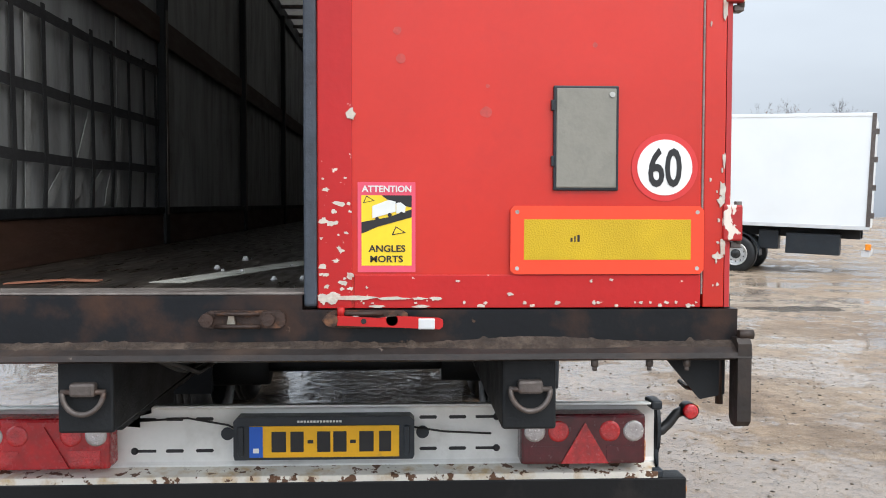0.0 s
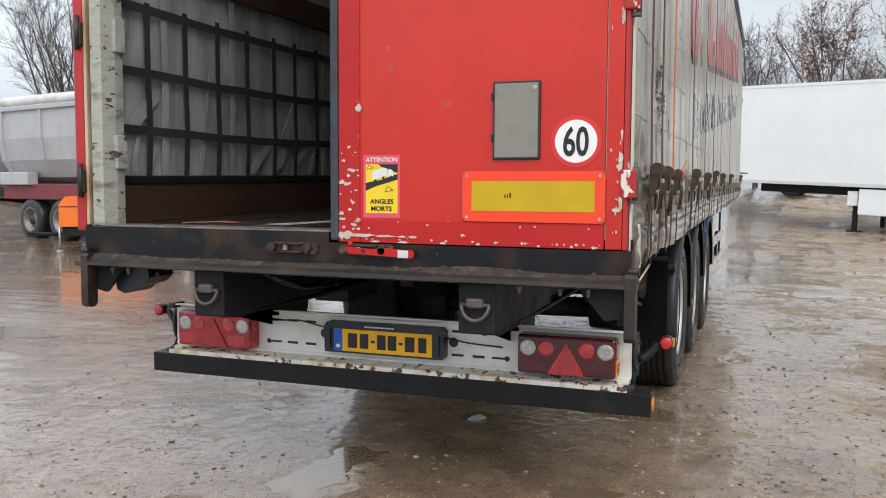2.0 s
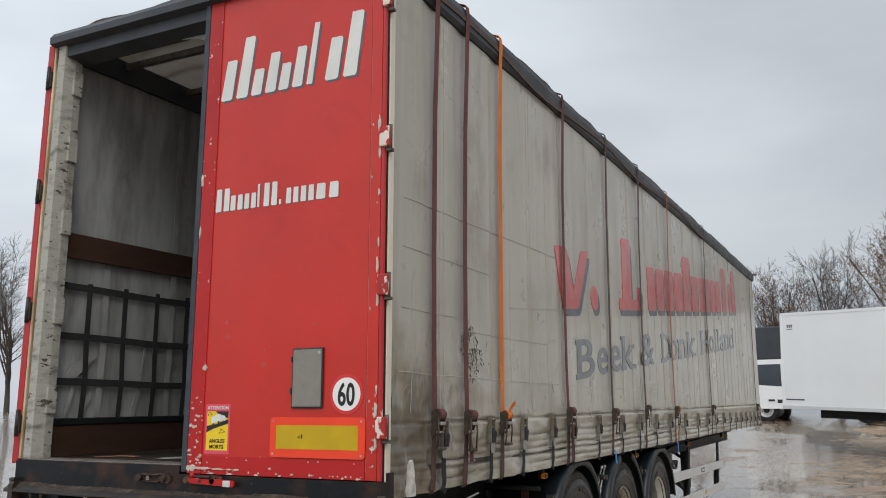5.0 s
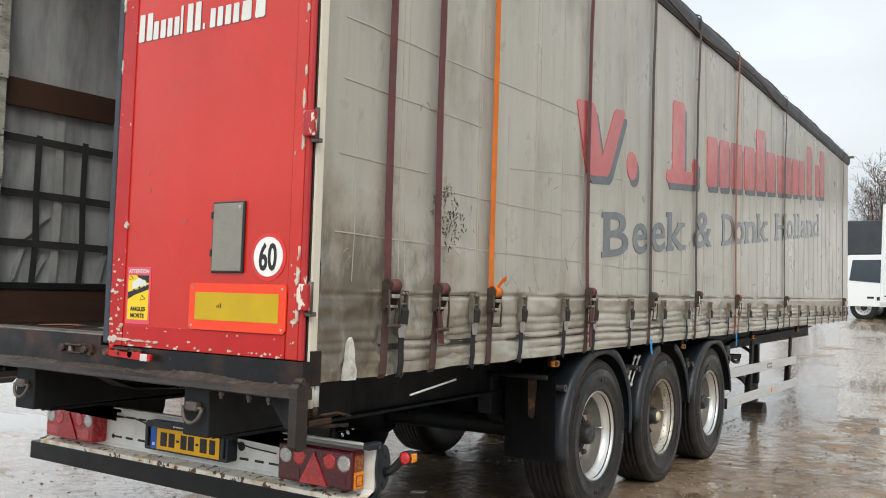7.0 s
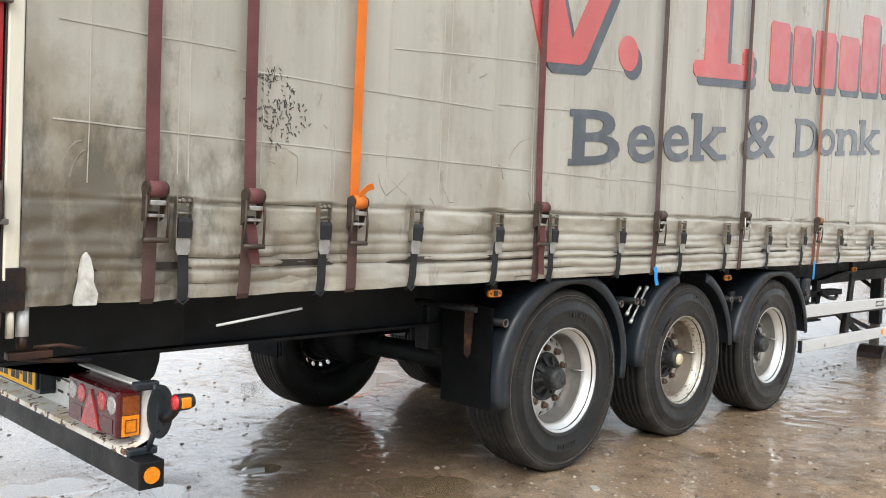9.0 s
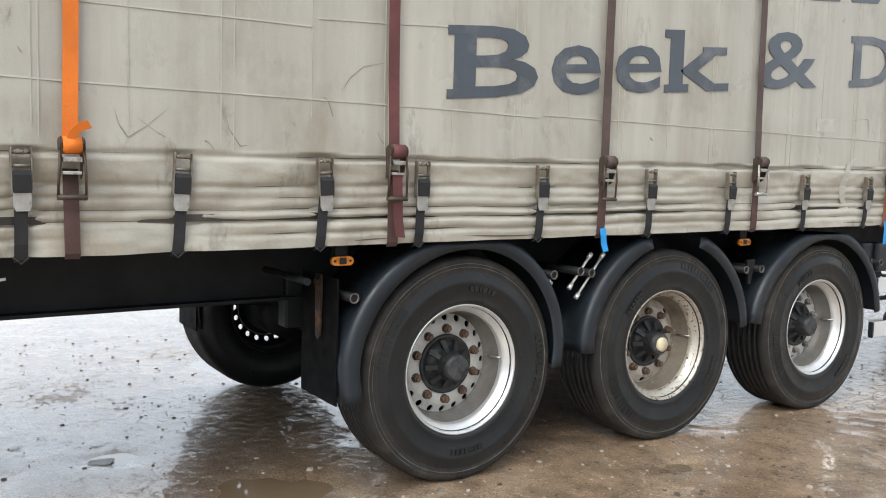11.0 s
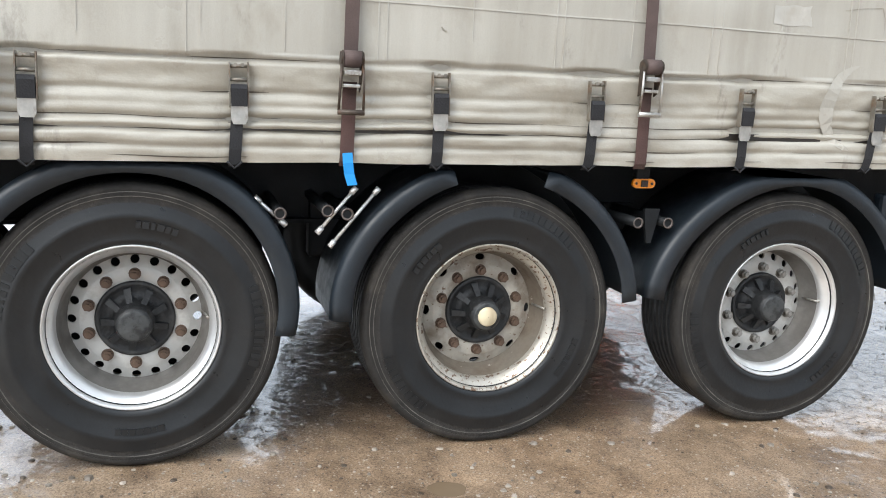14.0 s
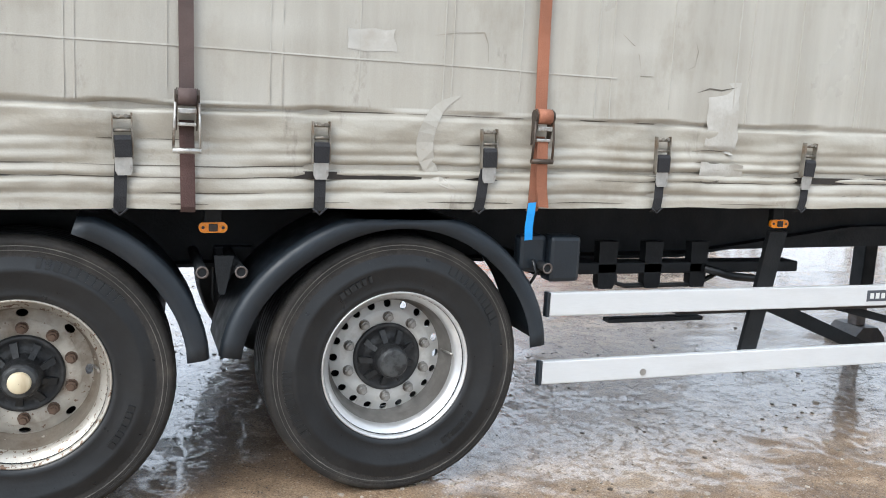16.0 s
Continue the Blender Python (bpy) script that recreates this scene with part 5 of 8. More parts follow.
def chassis():
    for s in (-1, 1):
        bm = B()
        x = 0.675 if s > 0 else -0.60
        prism(bm, [(0.10, 0.83), (0.9, 0.82), (7.5, 0.80), (8.6, 0.93), (13.6, 0.98), (13.6, 0.965), (8.6, 0.915), (7.5, 0.785), (0.9, 0.805), (0.10, 0.815)], "x", x - 0.07, x + 0.07)
        box(bm, x - 0.006, x + 0.006, 0.1, 13.6, 0.81, 1.10)
        box(bm, x - 0.07, x + 0.07, 0.1, 13.6, 1.085, 1.10)
        tp("chassis_rail", bm, M_BLACK, "black steel chassis beam")
        bm = B()
        box(bm, x - 0.079, x + 0.079, 0.0, 0.95, 0.832, 1.043, 0.008)
        rail_end = tp("rail_end", bm, M_BLACK, "boxed black chassis end")
        bm = B()
        a = [(x + 0.058 * math.cos(t), -0.018 - 0.012 * math.sin(-t), 0.955 + 0.062 * math.sin(t)) for t in (math.pi + math.pi * k / 14 for k in range(15))]
        tube(bm, a, 0.008, 8)
        tube(bm, [(x - 0.062, -0.018, 0.955), (x + 0.062, -0.018, 0.955)], 0.008, 8)
        box(bm, x - 0.036, x + 0.036, -0.032, 0.002, 0.942, 0.982, 0.008)
        tp("tow_ring", bm, M_DARKSTEEL, "dark steel D-ring on a bracket", rail_end)
        # gusset down to the light carrier
        bm = B()
        prism(bm, [(0.10, 0.835), (0.87, 0.83), (0.865, 0.76), (0.845, 0.70), (0.78, 0.64), (0.72, 0.60), (0.575, 0.60), (0.575, 0.75), (0.42, 0.835)], "x", x - 0.02, x + 0.02)
        tp("carrier_bracket", bm, M_BLACK)
        bm = B()
        box(bm, s * 1.17, s * 1.235, 0.10, 13.85, 1.10, 1.215, 0.004)
        tp("side_rave", bm, M_BLACK, "black side rave under the load floor")
    for y in (0.6, 1.25, 1.9, 2.45, 3.8, 5.2, 6.55, 7.6, 8.8, 10.0, 11.2, 12.4, 13.4):
        bm = B()
        prism(bm, [(-1.17, 1.205), (1.17, 1.205), (1.17, 1.15), (0.75, 1.06), (-0.75, 1.06), (-1.17, 1.15)], "y", y - 0.03, y + 0.03)
        tp("cross_member", bm, M_BLACK)
    bm = B()
    box(bm, -0.6, 0.6, 1.6, 1.68, 0.84, 1.08, 0.01)
    tp("cross_member", bm, M_BLACK)
    # rear underside: closed plate, hoses and boxes
    bm = B()
    tube(bm, [(-0.5, 0.3, 1.0), (-0.44, 0.4, 0.94), (-0.46, 0.6, 0.90), (-0.38, 1.0, 0.93)], 0.012, 6)
    tube(bm, [(-0.46, 0.3, 0.99), (-0.40, 0.5, 0.91), (-0.42, 0.9, 0.88)], 0.010, 6)
    tp("air_hose", bm, M_RUBBER)
    bm = B()
    tube(bm, [(1.20, 0.84, 0.976), (1.20, 1.24, 1.019)], 0.0055, 8)
    tp("side_pole", bm, M_ALU, "thin grey pole under the curtain")
    bm = B()
    tube(bm, [(1.245, 0.105, 1.10), (1.245, 0.105, 1.0)], 0.020, 12, 0)
    tube(bm, [(1.245, 0.105, 1.0), (1.245, 0.105, 0.96)], 0.017, 12, 1)
    box(bm, 1.215, 1.262, 0.06, 0.20, 0.925, 0.950, 0.004, 1)
    tube(bm, [(1.245, 0.02, 1.10), (1.245, 0.02, 0.90)], 0.012, 8, 1)
    tube(bm, [(1.25, 0.14, 0.962), (1.27, 0.22, 0.966), (1.28, 0.30, 0.945)], 0.006, 8, 1)
    tube(bm, [(1.22, 0.10, 0.925), (1.215, 0.22, 0.905), (1.23, 0.34, 0.90)], 0.008, 8, 1)
    tp("curtain_tensioner", bm, [M_ALU, M_BLACKRUST], "pole foot and tensioner of the curtain")
    bm = B()
    prism(bm, [(-1.175, 1.035), (-0.985, 1.035), (-0.98, 0.985), (-1.02, 0.950), (-1.075, 0.935), (-1.12, 0.905), (-1.165, 0.920), (-1.18, 0.97)], "y", 0.06, 0.24)
    tube(bm, [(-0.99, 0.10, 1.0), (-0.945, 0.10, 1.005)], 0.010, 8)
    tp("tool_pocket", bm, M_PLASTIC, "black hanging latch box under the sill")
    # axles and suspension
    for y in (3.135, 4.51, 5.885):
        bm = B()
        tube(bm, [(-0.80, y + LEFT_AXLE, 0.53), (0.80, y, 0.53)], 0.075, 16)
        axle = part("axle", bm, M_BLACK, trailer, "black tubular axle")
        for s in (-1, 1):
            bm = B()
            prism(bm, [(y - 0.55, 0.86), (y - 0.42, 0.70), (y - 0.05, 0.64), (y + 0.40, 0.62), (y + 0.40, 0.57), (y, 0.57), (y - 0.45, 0.62), (y - 0.62, 0.76), (y - 0.62, 0.90)], "x", s * 0.58, s * 0.70)
            part("trailing_arm", bm, M_BLACK, axle)
            bm = B()
            revolve(bm, [(0.62, 0.001), (0.62, 0.12), (0.66, 0.145), (0.72, 0.15), (0.80, 0.14), (0.86, 0.11), (0.90, 0.11), (0.90, 0.001)], 22, "z", (s * 0.62, y + 0.36, 0))
            part("air_bellows", bm, M_RUBBER, axle)
            bm = B()
            revolve(bm, [(s * 0.55, 0.001), (s * 0.55, 0.15), (s * 0.98, 0.160), (s * 0.98, 0.001)], 28, "x", (0, y if s > 0 else y + LEFT_AXLE, 0.53))
            part("brake_drum", bm, M_BLACK, axle)
            bm = B()
            box(bm, s * 0.62, s * 0.72, y - 0.68, y - 0.52, 0.70, 0.95, 0.01)
            part("hanger_bracket", bm, M_BLACK, axle)
    bm = B()
    box(bm, -0.92, -0.68, 1.55, 1.98, 0.70, 0.84, 0.01)
    part("underfloor_box", bm, M_BLACK, trailer, "black box under the chassis")
    # under the front part: hanging brackets on a long strip, hoses, valve box
    for y in (6.93, 7.18, 7.44):
        bm = B()
        prism(bm, [(y, 1.0), (y + 0.10, 1.0), (y + 0.095, 0.80), (y + 0.085, 0.775), (y + 0.015, 0.775), (y + 0.005, 0.80)], "x", 0.87, 0.92)
        part("hanging_bracket", bm, M_BLACK, trailer)
    bm = B()
    box(bm, 0.80, 0.92, 6.6, 8.1, 0.845, 0.90, 0.008)
    part("bracket_beam", bm, M_BLACK, trailer, "black beam carrying brackets")
    for run, r in (([(0.90, 7.03, 0.86), (0.90, 7.04, 0.80), (0.90, 7.09, 0.785), (0.90, 7.50, 0.785), (0.88, 7.62, 0.83), (0.86, 7.75, 0.88)], 0.012),
                   ([(0.94, 7.50, 0.875), (0.94, 7.68, 0.83), (0.94, 7.84, 0.815), (0.94, 7.90, 0.84)], 0.020), ([(1.16, 6.47, 0.96), (1.16, 6.49, 0.90), (1.15, 6.46, 0.84)], 0.007)):
        bm = B()
        tube(bm, run, r, 8)
        part("brake_hose", bm, M_RUBBER, trailer, "hanging black hose")
    bm = B()
    box(bm, 1.06, 1.16, 6.55, 6.70, 0.86, 1.06, 0.02)
    box(bm, 1.06, 1.13, 6.42, 6.55, 0.90, 1.06, 0.02)
    part("valve_box", bm, M_PLASTIC, trailer, "black plastic valve box")
    bm = B()
    box(bm, 0.88, 0.94, 7.0, 7.53, 0.612, 0.632, 0.003)
    part("bracket_strip", bm, M_BLACK, trailer)


chassis()


# ---- wheels ----
def wheel(y, s, rusty, cap, nut):
    hub = new("wheel")
    hub.parent = trailer
    hub.matrix_basis = Matrix.Translation((0, y, 0.53)) if s > 0 else pose(-0.02, y + LEFT_AXLE, 0.53, 0, 0, 180)
    bm = B()
    R = 0.532
    prof = [(0.860, 0.292), (0.842, 0.33), (0.826, 0.40), (0.832, 0.46), (0.848, 0.498), (0.862, 0.515), (0.880, 0.526)]
    for x in (0.915, 0.955, 0.995, 1.035, 1.075, 1.115):
        prof += [(x - 0.014, R), (x - 0.006, R), (x - 0.005, R - 0.012), (x + 0.005, R - 0.012), (x + 0.006, R)]
    prof += [(1.140, R), (1.158, 0.5295), (1.170, 0.524), (1.179, 0.514), (1.1845, 0.501), (1.1820, 0.499), (1.1862, 0.4965), (1.1838, 0.4935), (1.190, 0.484), (1.1875, 0.481), (1.194, 0.460), (1.199, 0.425), (1.2015, 0.42), (1.201, 0.405), (1.1985, 0.40),
             (1.196, 0.36), (1.187, 0.332), (1.189, 0.328), (1.178, 0.312), (1.165, 0.298), (1.150, 0.290)]
    revolve(bm, prof, 72)
    for f in bm.faces:
        if all(v.co.x > 0.87 and v.co.x < 1.14 and (v.co.y ** 2 + v.co.z ** 2) ** 0.5 > 0.515 for v in f.verts):
            f.material_index = 1
        elif all((v.co.y ** 2 + v.co.z ** 2) ** 0.5 > 0.458 and v.co.x > 1.1 for v in f.verts):
            f.material_index = 2
        r = sum(math.hypot(v.co.y, v.co.z) for v in f.verts) / len(f.verts)
        if f.verts[0].co.x > 1.15 and (0.4965 < r < 0.499 or 0.481 < r < 0.484):
            f.material_index = 3
    # raised marks on the sidewall, too small to read
    rnd = random.Random(int(y * 10) + 5)
    turn = rnd.uniform(0, 6.28)
    for a0, count, r0, r1, xf in ((0.35, 10, 0.428, 0.464, 1.2012), (2.5, 7, 0.372, 0.396, 1.2035), (3.9, 11, 0.428, 0.464, 1.2012), (5.4, 6, 0.372, 0.396, 1.2035)):
        for k in range(count):
            a, wd = turn + a0 + k * 0.066, rnd.uniform(0.006, 0.0125)
            q = [Vector((xf - (0.0 if r < 0.44 else 0.004), r * math.cos(a + d / r), r * math.sin(a + d / r))) for r, d in ((r0, -wd), (r0, wd), (r1, wd), (r1, -wd))]
            lo = [bm.verts.new(p - Vector((0.008, 0, 0))) for p in q]
            hi = [bm.verts.new(p) for p in q]
            bm.faces.new(hi)
            for i in range(4):
                bm.faces.new((lo[i], lo[(i + 1) % 4], hi[(i + 1) % 4], hi[i]))
    part("tyre", bm, [M_RUBBER, M_TREAD, M_SHOULDER, M_SCUFF], hub, "worn black lorry tyre with muddy tread")
    rim_m = M_RIMRUST if rusty else M_RIM
    bm = B()
    revolve(bm, [(1.163, 0.2935), (1.176, 0.300), (1.180, 0.306), (1.174, 0.309), (1.160, 0.303), (1.152, 0.289), (1.138, 0.281), (1.131, 0.270), (1.10, 0.266), (1.05, 0.258), (1.016, 0.250), (1.006, 0.240), (0.998, 0.240),
                 (0.985, 0.262), (0.93, 0.272), (0.86, 0.280), (0.852, 0.300), (0.846, 0.300), (0.85, 0.285)], 64)
    # disc: flat face, then a coned ring pierced by round hand holes
    holes, hr, hw = (8, 0.0135, 0.021) if rusty else (20, 0.0165, 0.0165)
    cone = lambda r: 1.021 - 0.45 * max(0, r - 0.200)
    ring_r = 0.2235
    for back in (0.0, -0.011):
        for k in range(holes):
            a0, half = 2 * math.pi * k / holes, math.pi / holes
            inner, outer = [], []
            for j in range(16):
                t = 2 * math.pi * j / 16
                rr, da = ring_r + hr * math.cos(t), hw * math.sin(t) / ring_r
                inner.append(bm.verts.new((cone(rr) + back, rr * math.cos(a0 + da), rr * math.sin(a0 + da))))
                big = max(abs(math.cos(t)), abs(math.sin(t)))
                rr, da = ring_r + 0.0225 * math.cos(t) / big, half * math.sin(t) / big
                outer.append(bm.verts.new((cone(rr) + back, rr * math.cos(a0 + da), rr * math.sin(a0 + da))))
            for j in range(16):
                f = bm.faces.new((inner[j], outer[j], outer[(j + 1) % 16], inner[(j + 1) % 16]))
                f.material_index = 1
            if back == 0.0:
                wall = [bm.verts.new((v.co.x - 0.011, v.co.y, v.co.z)) for v in inner]
                for j in range(16):
                    f = bm.faces.new((inner[j], inner[(j + 1) % 16], wall[(j + 1) % 16], wall[j]))
                    f.material_index = 1
    revolve(bm, [(1.021, 0.2012), (1.024, 0.196), (1.024, 0.100), (1.008, 0.100), (1.008, 0.194)], 60, mi=1)
    # barrel near the disc darkened: brake dust plus painted shade; inner side black
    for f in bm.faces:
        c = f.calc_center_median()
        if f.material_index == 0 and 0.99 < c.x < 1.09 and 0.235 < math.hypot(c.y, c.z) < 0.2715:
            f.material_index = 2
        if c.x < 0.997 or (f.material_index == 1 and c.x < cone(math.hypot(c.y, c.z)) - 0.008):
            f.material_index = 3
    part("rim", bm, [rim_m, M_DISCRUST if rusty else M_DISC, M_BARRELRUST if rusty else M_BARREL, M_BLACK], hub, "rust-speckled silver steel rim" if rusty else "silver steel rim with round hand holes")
    # hub: a dished plate with cast ribs round a long bearing cap
    bm = B()
    revolve(bm, [(1.020, 0.1445), (1.034, 0.1435), (1.040, 0.138), (1.036, 0.128), (1.028, 0.112), (1.034, 0.086), (1.052, 0.074), (1.086, 0.069), (1.122, 0.066), (1.136, 0.061), (1.139, 0.052)], 48)
    part("hub", bm, M_HUB, hub, "greasy black hub")
    bm = B()
    prism(bm, [(1.018, 0.066), (1.074, 0.066), (1.058, 0.092), (1.043, 0.120), (1.018, 0.126)], "y", -0.013, 0.013)
    for v in bm.verts:
        v.co.y *= 0.75 + 5.0 * max(0.0, v.co.z - 0.066)
    rib = part("hub_rib", bm, M_HUB, hub, m=Matrix.Rotation(0.24, 4, "X"))
    for k in range(1, 9):
        twin(rib, Matrix.Rotation(0.24 + 2 * math.pi * k / 9, 4, "X"), hub)
    bm = B()
    revolve(bm, [(1.128, 0.058), (1.139, 0.057), (1.143, 0.052), (1.141, 0.040), (1.144, 0.030), (1.143, 0.001)], 32)
    part("bearing_cap", bm, M_CAPWORN, hub, "worn greasy bearing cap")
    if s > 0:
        # plate added behind the disc to darken the hand holes, open at the front
        bm = B()
        fan = [(0.0, 0.0)] + [(0.272 * math.cos(radians(a)), 0.272 * math.sin(radians(a))) for a in range(62, 345, 12)]
        prism(bm, fan, "x", 0.872, 0.878)
        part("hole_backing", bm, M_BLACK, hub)
    if cap:
        bm = B()
        revolve(bm, [(1.138, 0.040), (1.152, 0.039), (1.157, 0.034), (1.158, 0.001)], 24)
        part("hub_cap", bm, M_CREAM, hub, "pale round hub cap")
    bm = B()
    first = None
    for k in range(10):
        a = 2 * math.pi * (k + 0.5) / 10
        if first is None:
            bmn = B()
            tube(bmn, [(1.018, 0, 0), (1.030, 0, 0)], 0.0225, 14)
            tube(bmn, [(1.026, 0, 0), (1.050, 0, 0)], 0.0195, 6)
            tube(bmn, [(1.050, 0, 0), (1.060, 0, 0)], 0.011, 8)
            first = part("wheel_nut", bmn, nut, hub, m=Matrix.Translation((0, 0.1715 * math.cos(a), 0.1715 * math.sin(a))))
        else:
            twin(first, Matrix.Translation((0, 0.1715 * math.cos(a), 0.1715 * math.sin(a))), hub)
    bm.free()
    bm = B()
    tube(bm, [(1.03, 0.240, 0.02), (1.08, 0.256, 0.02), (1.12, 0.260, 0.02)], 0.005, 6)
    part("tyre_valve", bm, M_STEEL, hub)
    return hub


for wy, rusty, cap, nut in ((3.145, False, False, M_NUT), (4.505, True, True, M_NUT), (5.885, False, False, M_DULLNUT)):
    wheel(wy, 1, rusty, cap, nut)
    wheel(wy, -1, rusty, cap, nut)


def mudguard(y, a0, a1, s, R=0.620, front=0.0, rear=0.0):
    """Curved plastic guard from angle a0 to a1, in degrees from the front, over a wheel at y."""
    bm = B()
    prof = [(0.80, R - 0.012), (0.80, R + 0.006), (1.165, R + 0.006), (1.190, R + 0.010), (1.215, R - 0.002), (1.222, R - 0.022), (1.222, R - 0.072), (1.216, R - 0.072), (1.214, R - 0.022), (1.206, R - 0.010), (1.188, R - 0.003), (1.16, R - 0.005), (0.81, R - 0.005), (0.81, R - 0.012)]
    steps = max(6, int(abs(a1 - a0) / 5))
    rings = []
    for k in range(steps + 1):
        a = radians(a0 + (a1 - a0) * k / steps)
        swell = 0.045 * max(0.0, math.sin(a)) ** 0.5 - 0.020 + front * max(0.0, math.cos(a)) ** 4 + rear * max(0.0, -math.cos(a)) ** 4
        rings.append([bm.verts.new((s * x, y + (r + swell) * math.cos(a), min(0.525 + (r + swell) * math.sin(a), 1.132))) for x, r in prof])
    for r, q in zip(rings, rings[1:]):
        for k in range(len(prof)):
            f = bm.faces.new((r[k], r[(k + 1) % len(prof)], q[(k + 1) % len(prof)], q[k]))
            f.smooth = True
    bm.faces.new(rings[0][::-1]), bm.faces.new(rings[-1])
    return part("mudguard", bm, M_PLASTIC, trailer, "curved black plastic mudguard")


for s in (-1, 1):
    mudguard(3.145, -3, 188, s, 0.62, -0.030, 0.022)
    mudguard(4.505, 7, 72, s, 0.624, 0.022)
    mudguard(4.505, 108, 178, s, 0.628, 0.0, 0.030)
    mudguard(5.885, 7, 173, s, 0.62, 0.032, 0.085)
    bm = B()
    prism(bm, [(2.500, 0.98), (2.509, 0.98), (2.509, 0.43), (2.500, 0.43)], "x", s * 0.80, s * 1.16)
    part("mud_flap", bm, M_FLAP, trailer, "black rubber mud flap")
    # guard carriers: grey tubes, chrome struts, small clamps
    for y0, z0 in ((2.56, 0.90), (3.657, 0.957), (3.905, 0.957), (3.831, 0.968), (5.12, 0.93), (5.26, 0.93), (6.52, 0.93)):
        bm = B()
        tube(bm, [(s * 0.70, y0, z0), (s * 1.20, y0, z0)], 0.021, 12, 0)
        revolve(bm, [(s * 1.200, 0.021), (s * 1.206, 0.024), (s * 1.206, 0.017), (s * 1.195, 0.016)], 14, "x", (0, y0, z0), 1)
        part("guard_tube", bm, [M_BLACK, M_DARKSTEEL], trailer, "grey mudguard tube")
    for y0, y1, z0, z1 in ((3.80, 3.945, 0.875, 1.052), (3.849, 4.033, 0.823, 1.051), (3.685, 3.568, 0.905, 1.01)):
        bm = B()
        u = Vector((0, y1 - y0, z1 - z0)).normalized()
        tube(bm, [(s * 1.15, y0, z0), (s * 1.15, y1, z1)], 0.007, 8)
        tube(bm, [(s * 1.15, y0, z0), (s * 1.15, y0 + 0.03 * u.y, z0 + 0.03 * u.z)], 0.012, 8)
        tube(bm, [(s * 1.15, y1, z1), (s * 1.15, y1 - 0.03 * u.y, z1 - 0.03 * u.z)], 0.012, 8)
        part("chrome_strut", bm, M_CHROME, trailer, "chrome mudguard strut")
    bm = B()
    prism(bm, [(s * 0.975, 0.985), (s * 1.035, 0.985), (s * 1.03, 0.85), (s * 1.02, 0.715), (s * 1.005, 0.695), (s * 0.98, 0.71), (s * 0.975, 0.85)], "y", 2.484, 2.494)
    tube(bm, [(s * 1.005, 2.502, 0.955), (s * 1.005, 2.468, 0.955)], 0.014, 8)
    part("guard_bracket", bm, M_LATCH, trailer, "rusty hanging guard strap")
    bm = B()
    tube(bm, [(s * 0.75, 2.34, 0.985), (s * 1.17, 2.36, 0.975)], 0.016, 8)
    part("guard_tube", bm, M_BLACK, trailer)
    bm = B()
    prism(bm, [(5.165, 0.985), (5.235, 0.985), (5.225, 0.93), (5.205, 0.84), (5.185, 0.84), (5.170, 0.93)], "x", s * 1.155, s * 1.172)
    part("guard_bracket", bm, M_BLACK, trailer)


def side_lamp(y, z):
    bm = B()
    pts = []
    for k in range(16):
        a = 2 * math.pi * k / 16
        pts.append((y + (0.032 if math.cos(a) > 0 else -0.032) + 0.020 * math.cos(a), z + 0.020 * math.sin(a)))
    prism(bm, pts, "x", 1.135, 1.15, 0)
    box(bm, 1.15, 1.157, y - 0.016, y + 0.016, z - 0.014, z + 0.014, 0.003, 1)
    for d in (-0.036, 0.036):
        disc(bm, 1.15, y + d, z, 0.006, "x", 0.002, 10, 1)
    part("side_marker_lamp", bm, [M_AMBER, M_RUST], trailer, "amber oblong side marker lamp")
    bm = B()
    box(bm, 1.10, 1.137, y - 0.03, y + 0.03, z - 0.018, z + 0.10, 0.004)
    part("lamp_bracket", bm, M_BLACK, trailer)


for y, z in ((2.529, 1.055), (5.162, 1.088), (7.75, 1.12), (10.3, 1.16)):
    side_lamp(y, z)


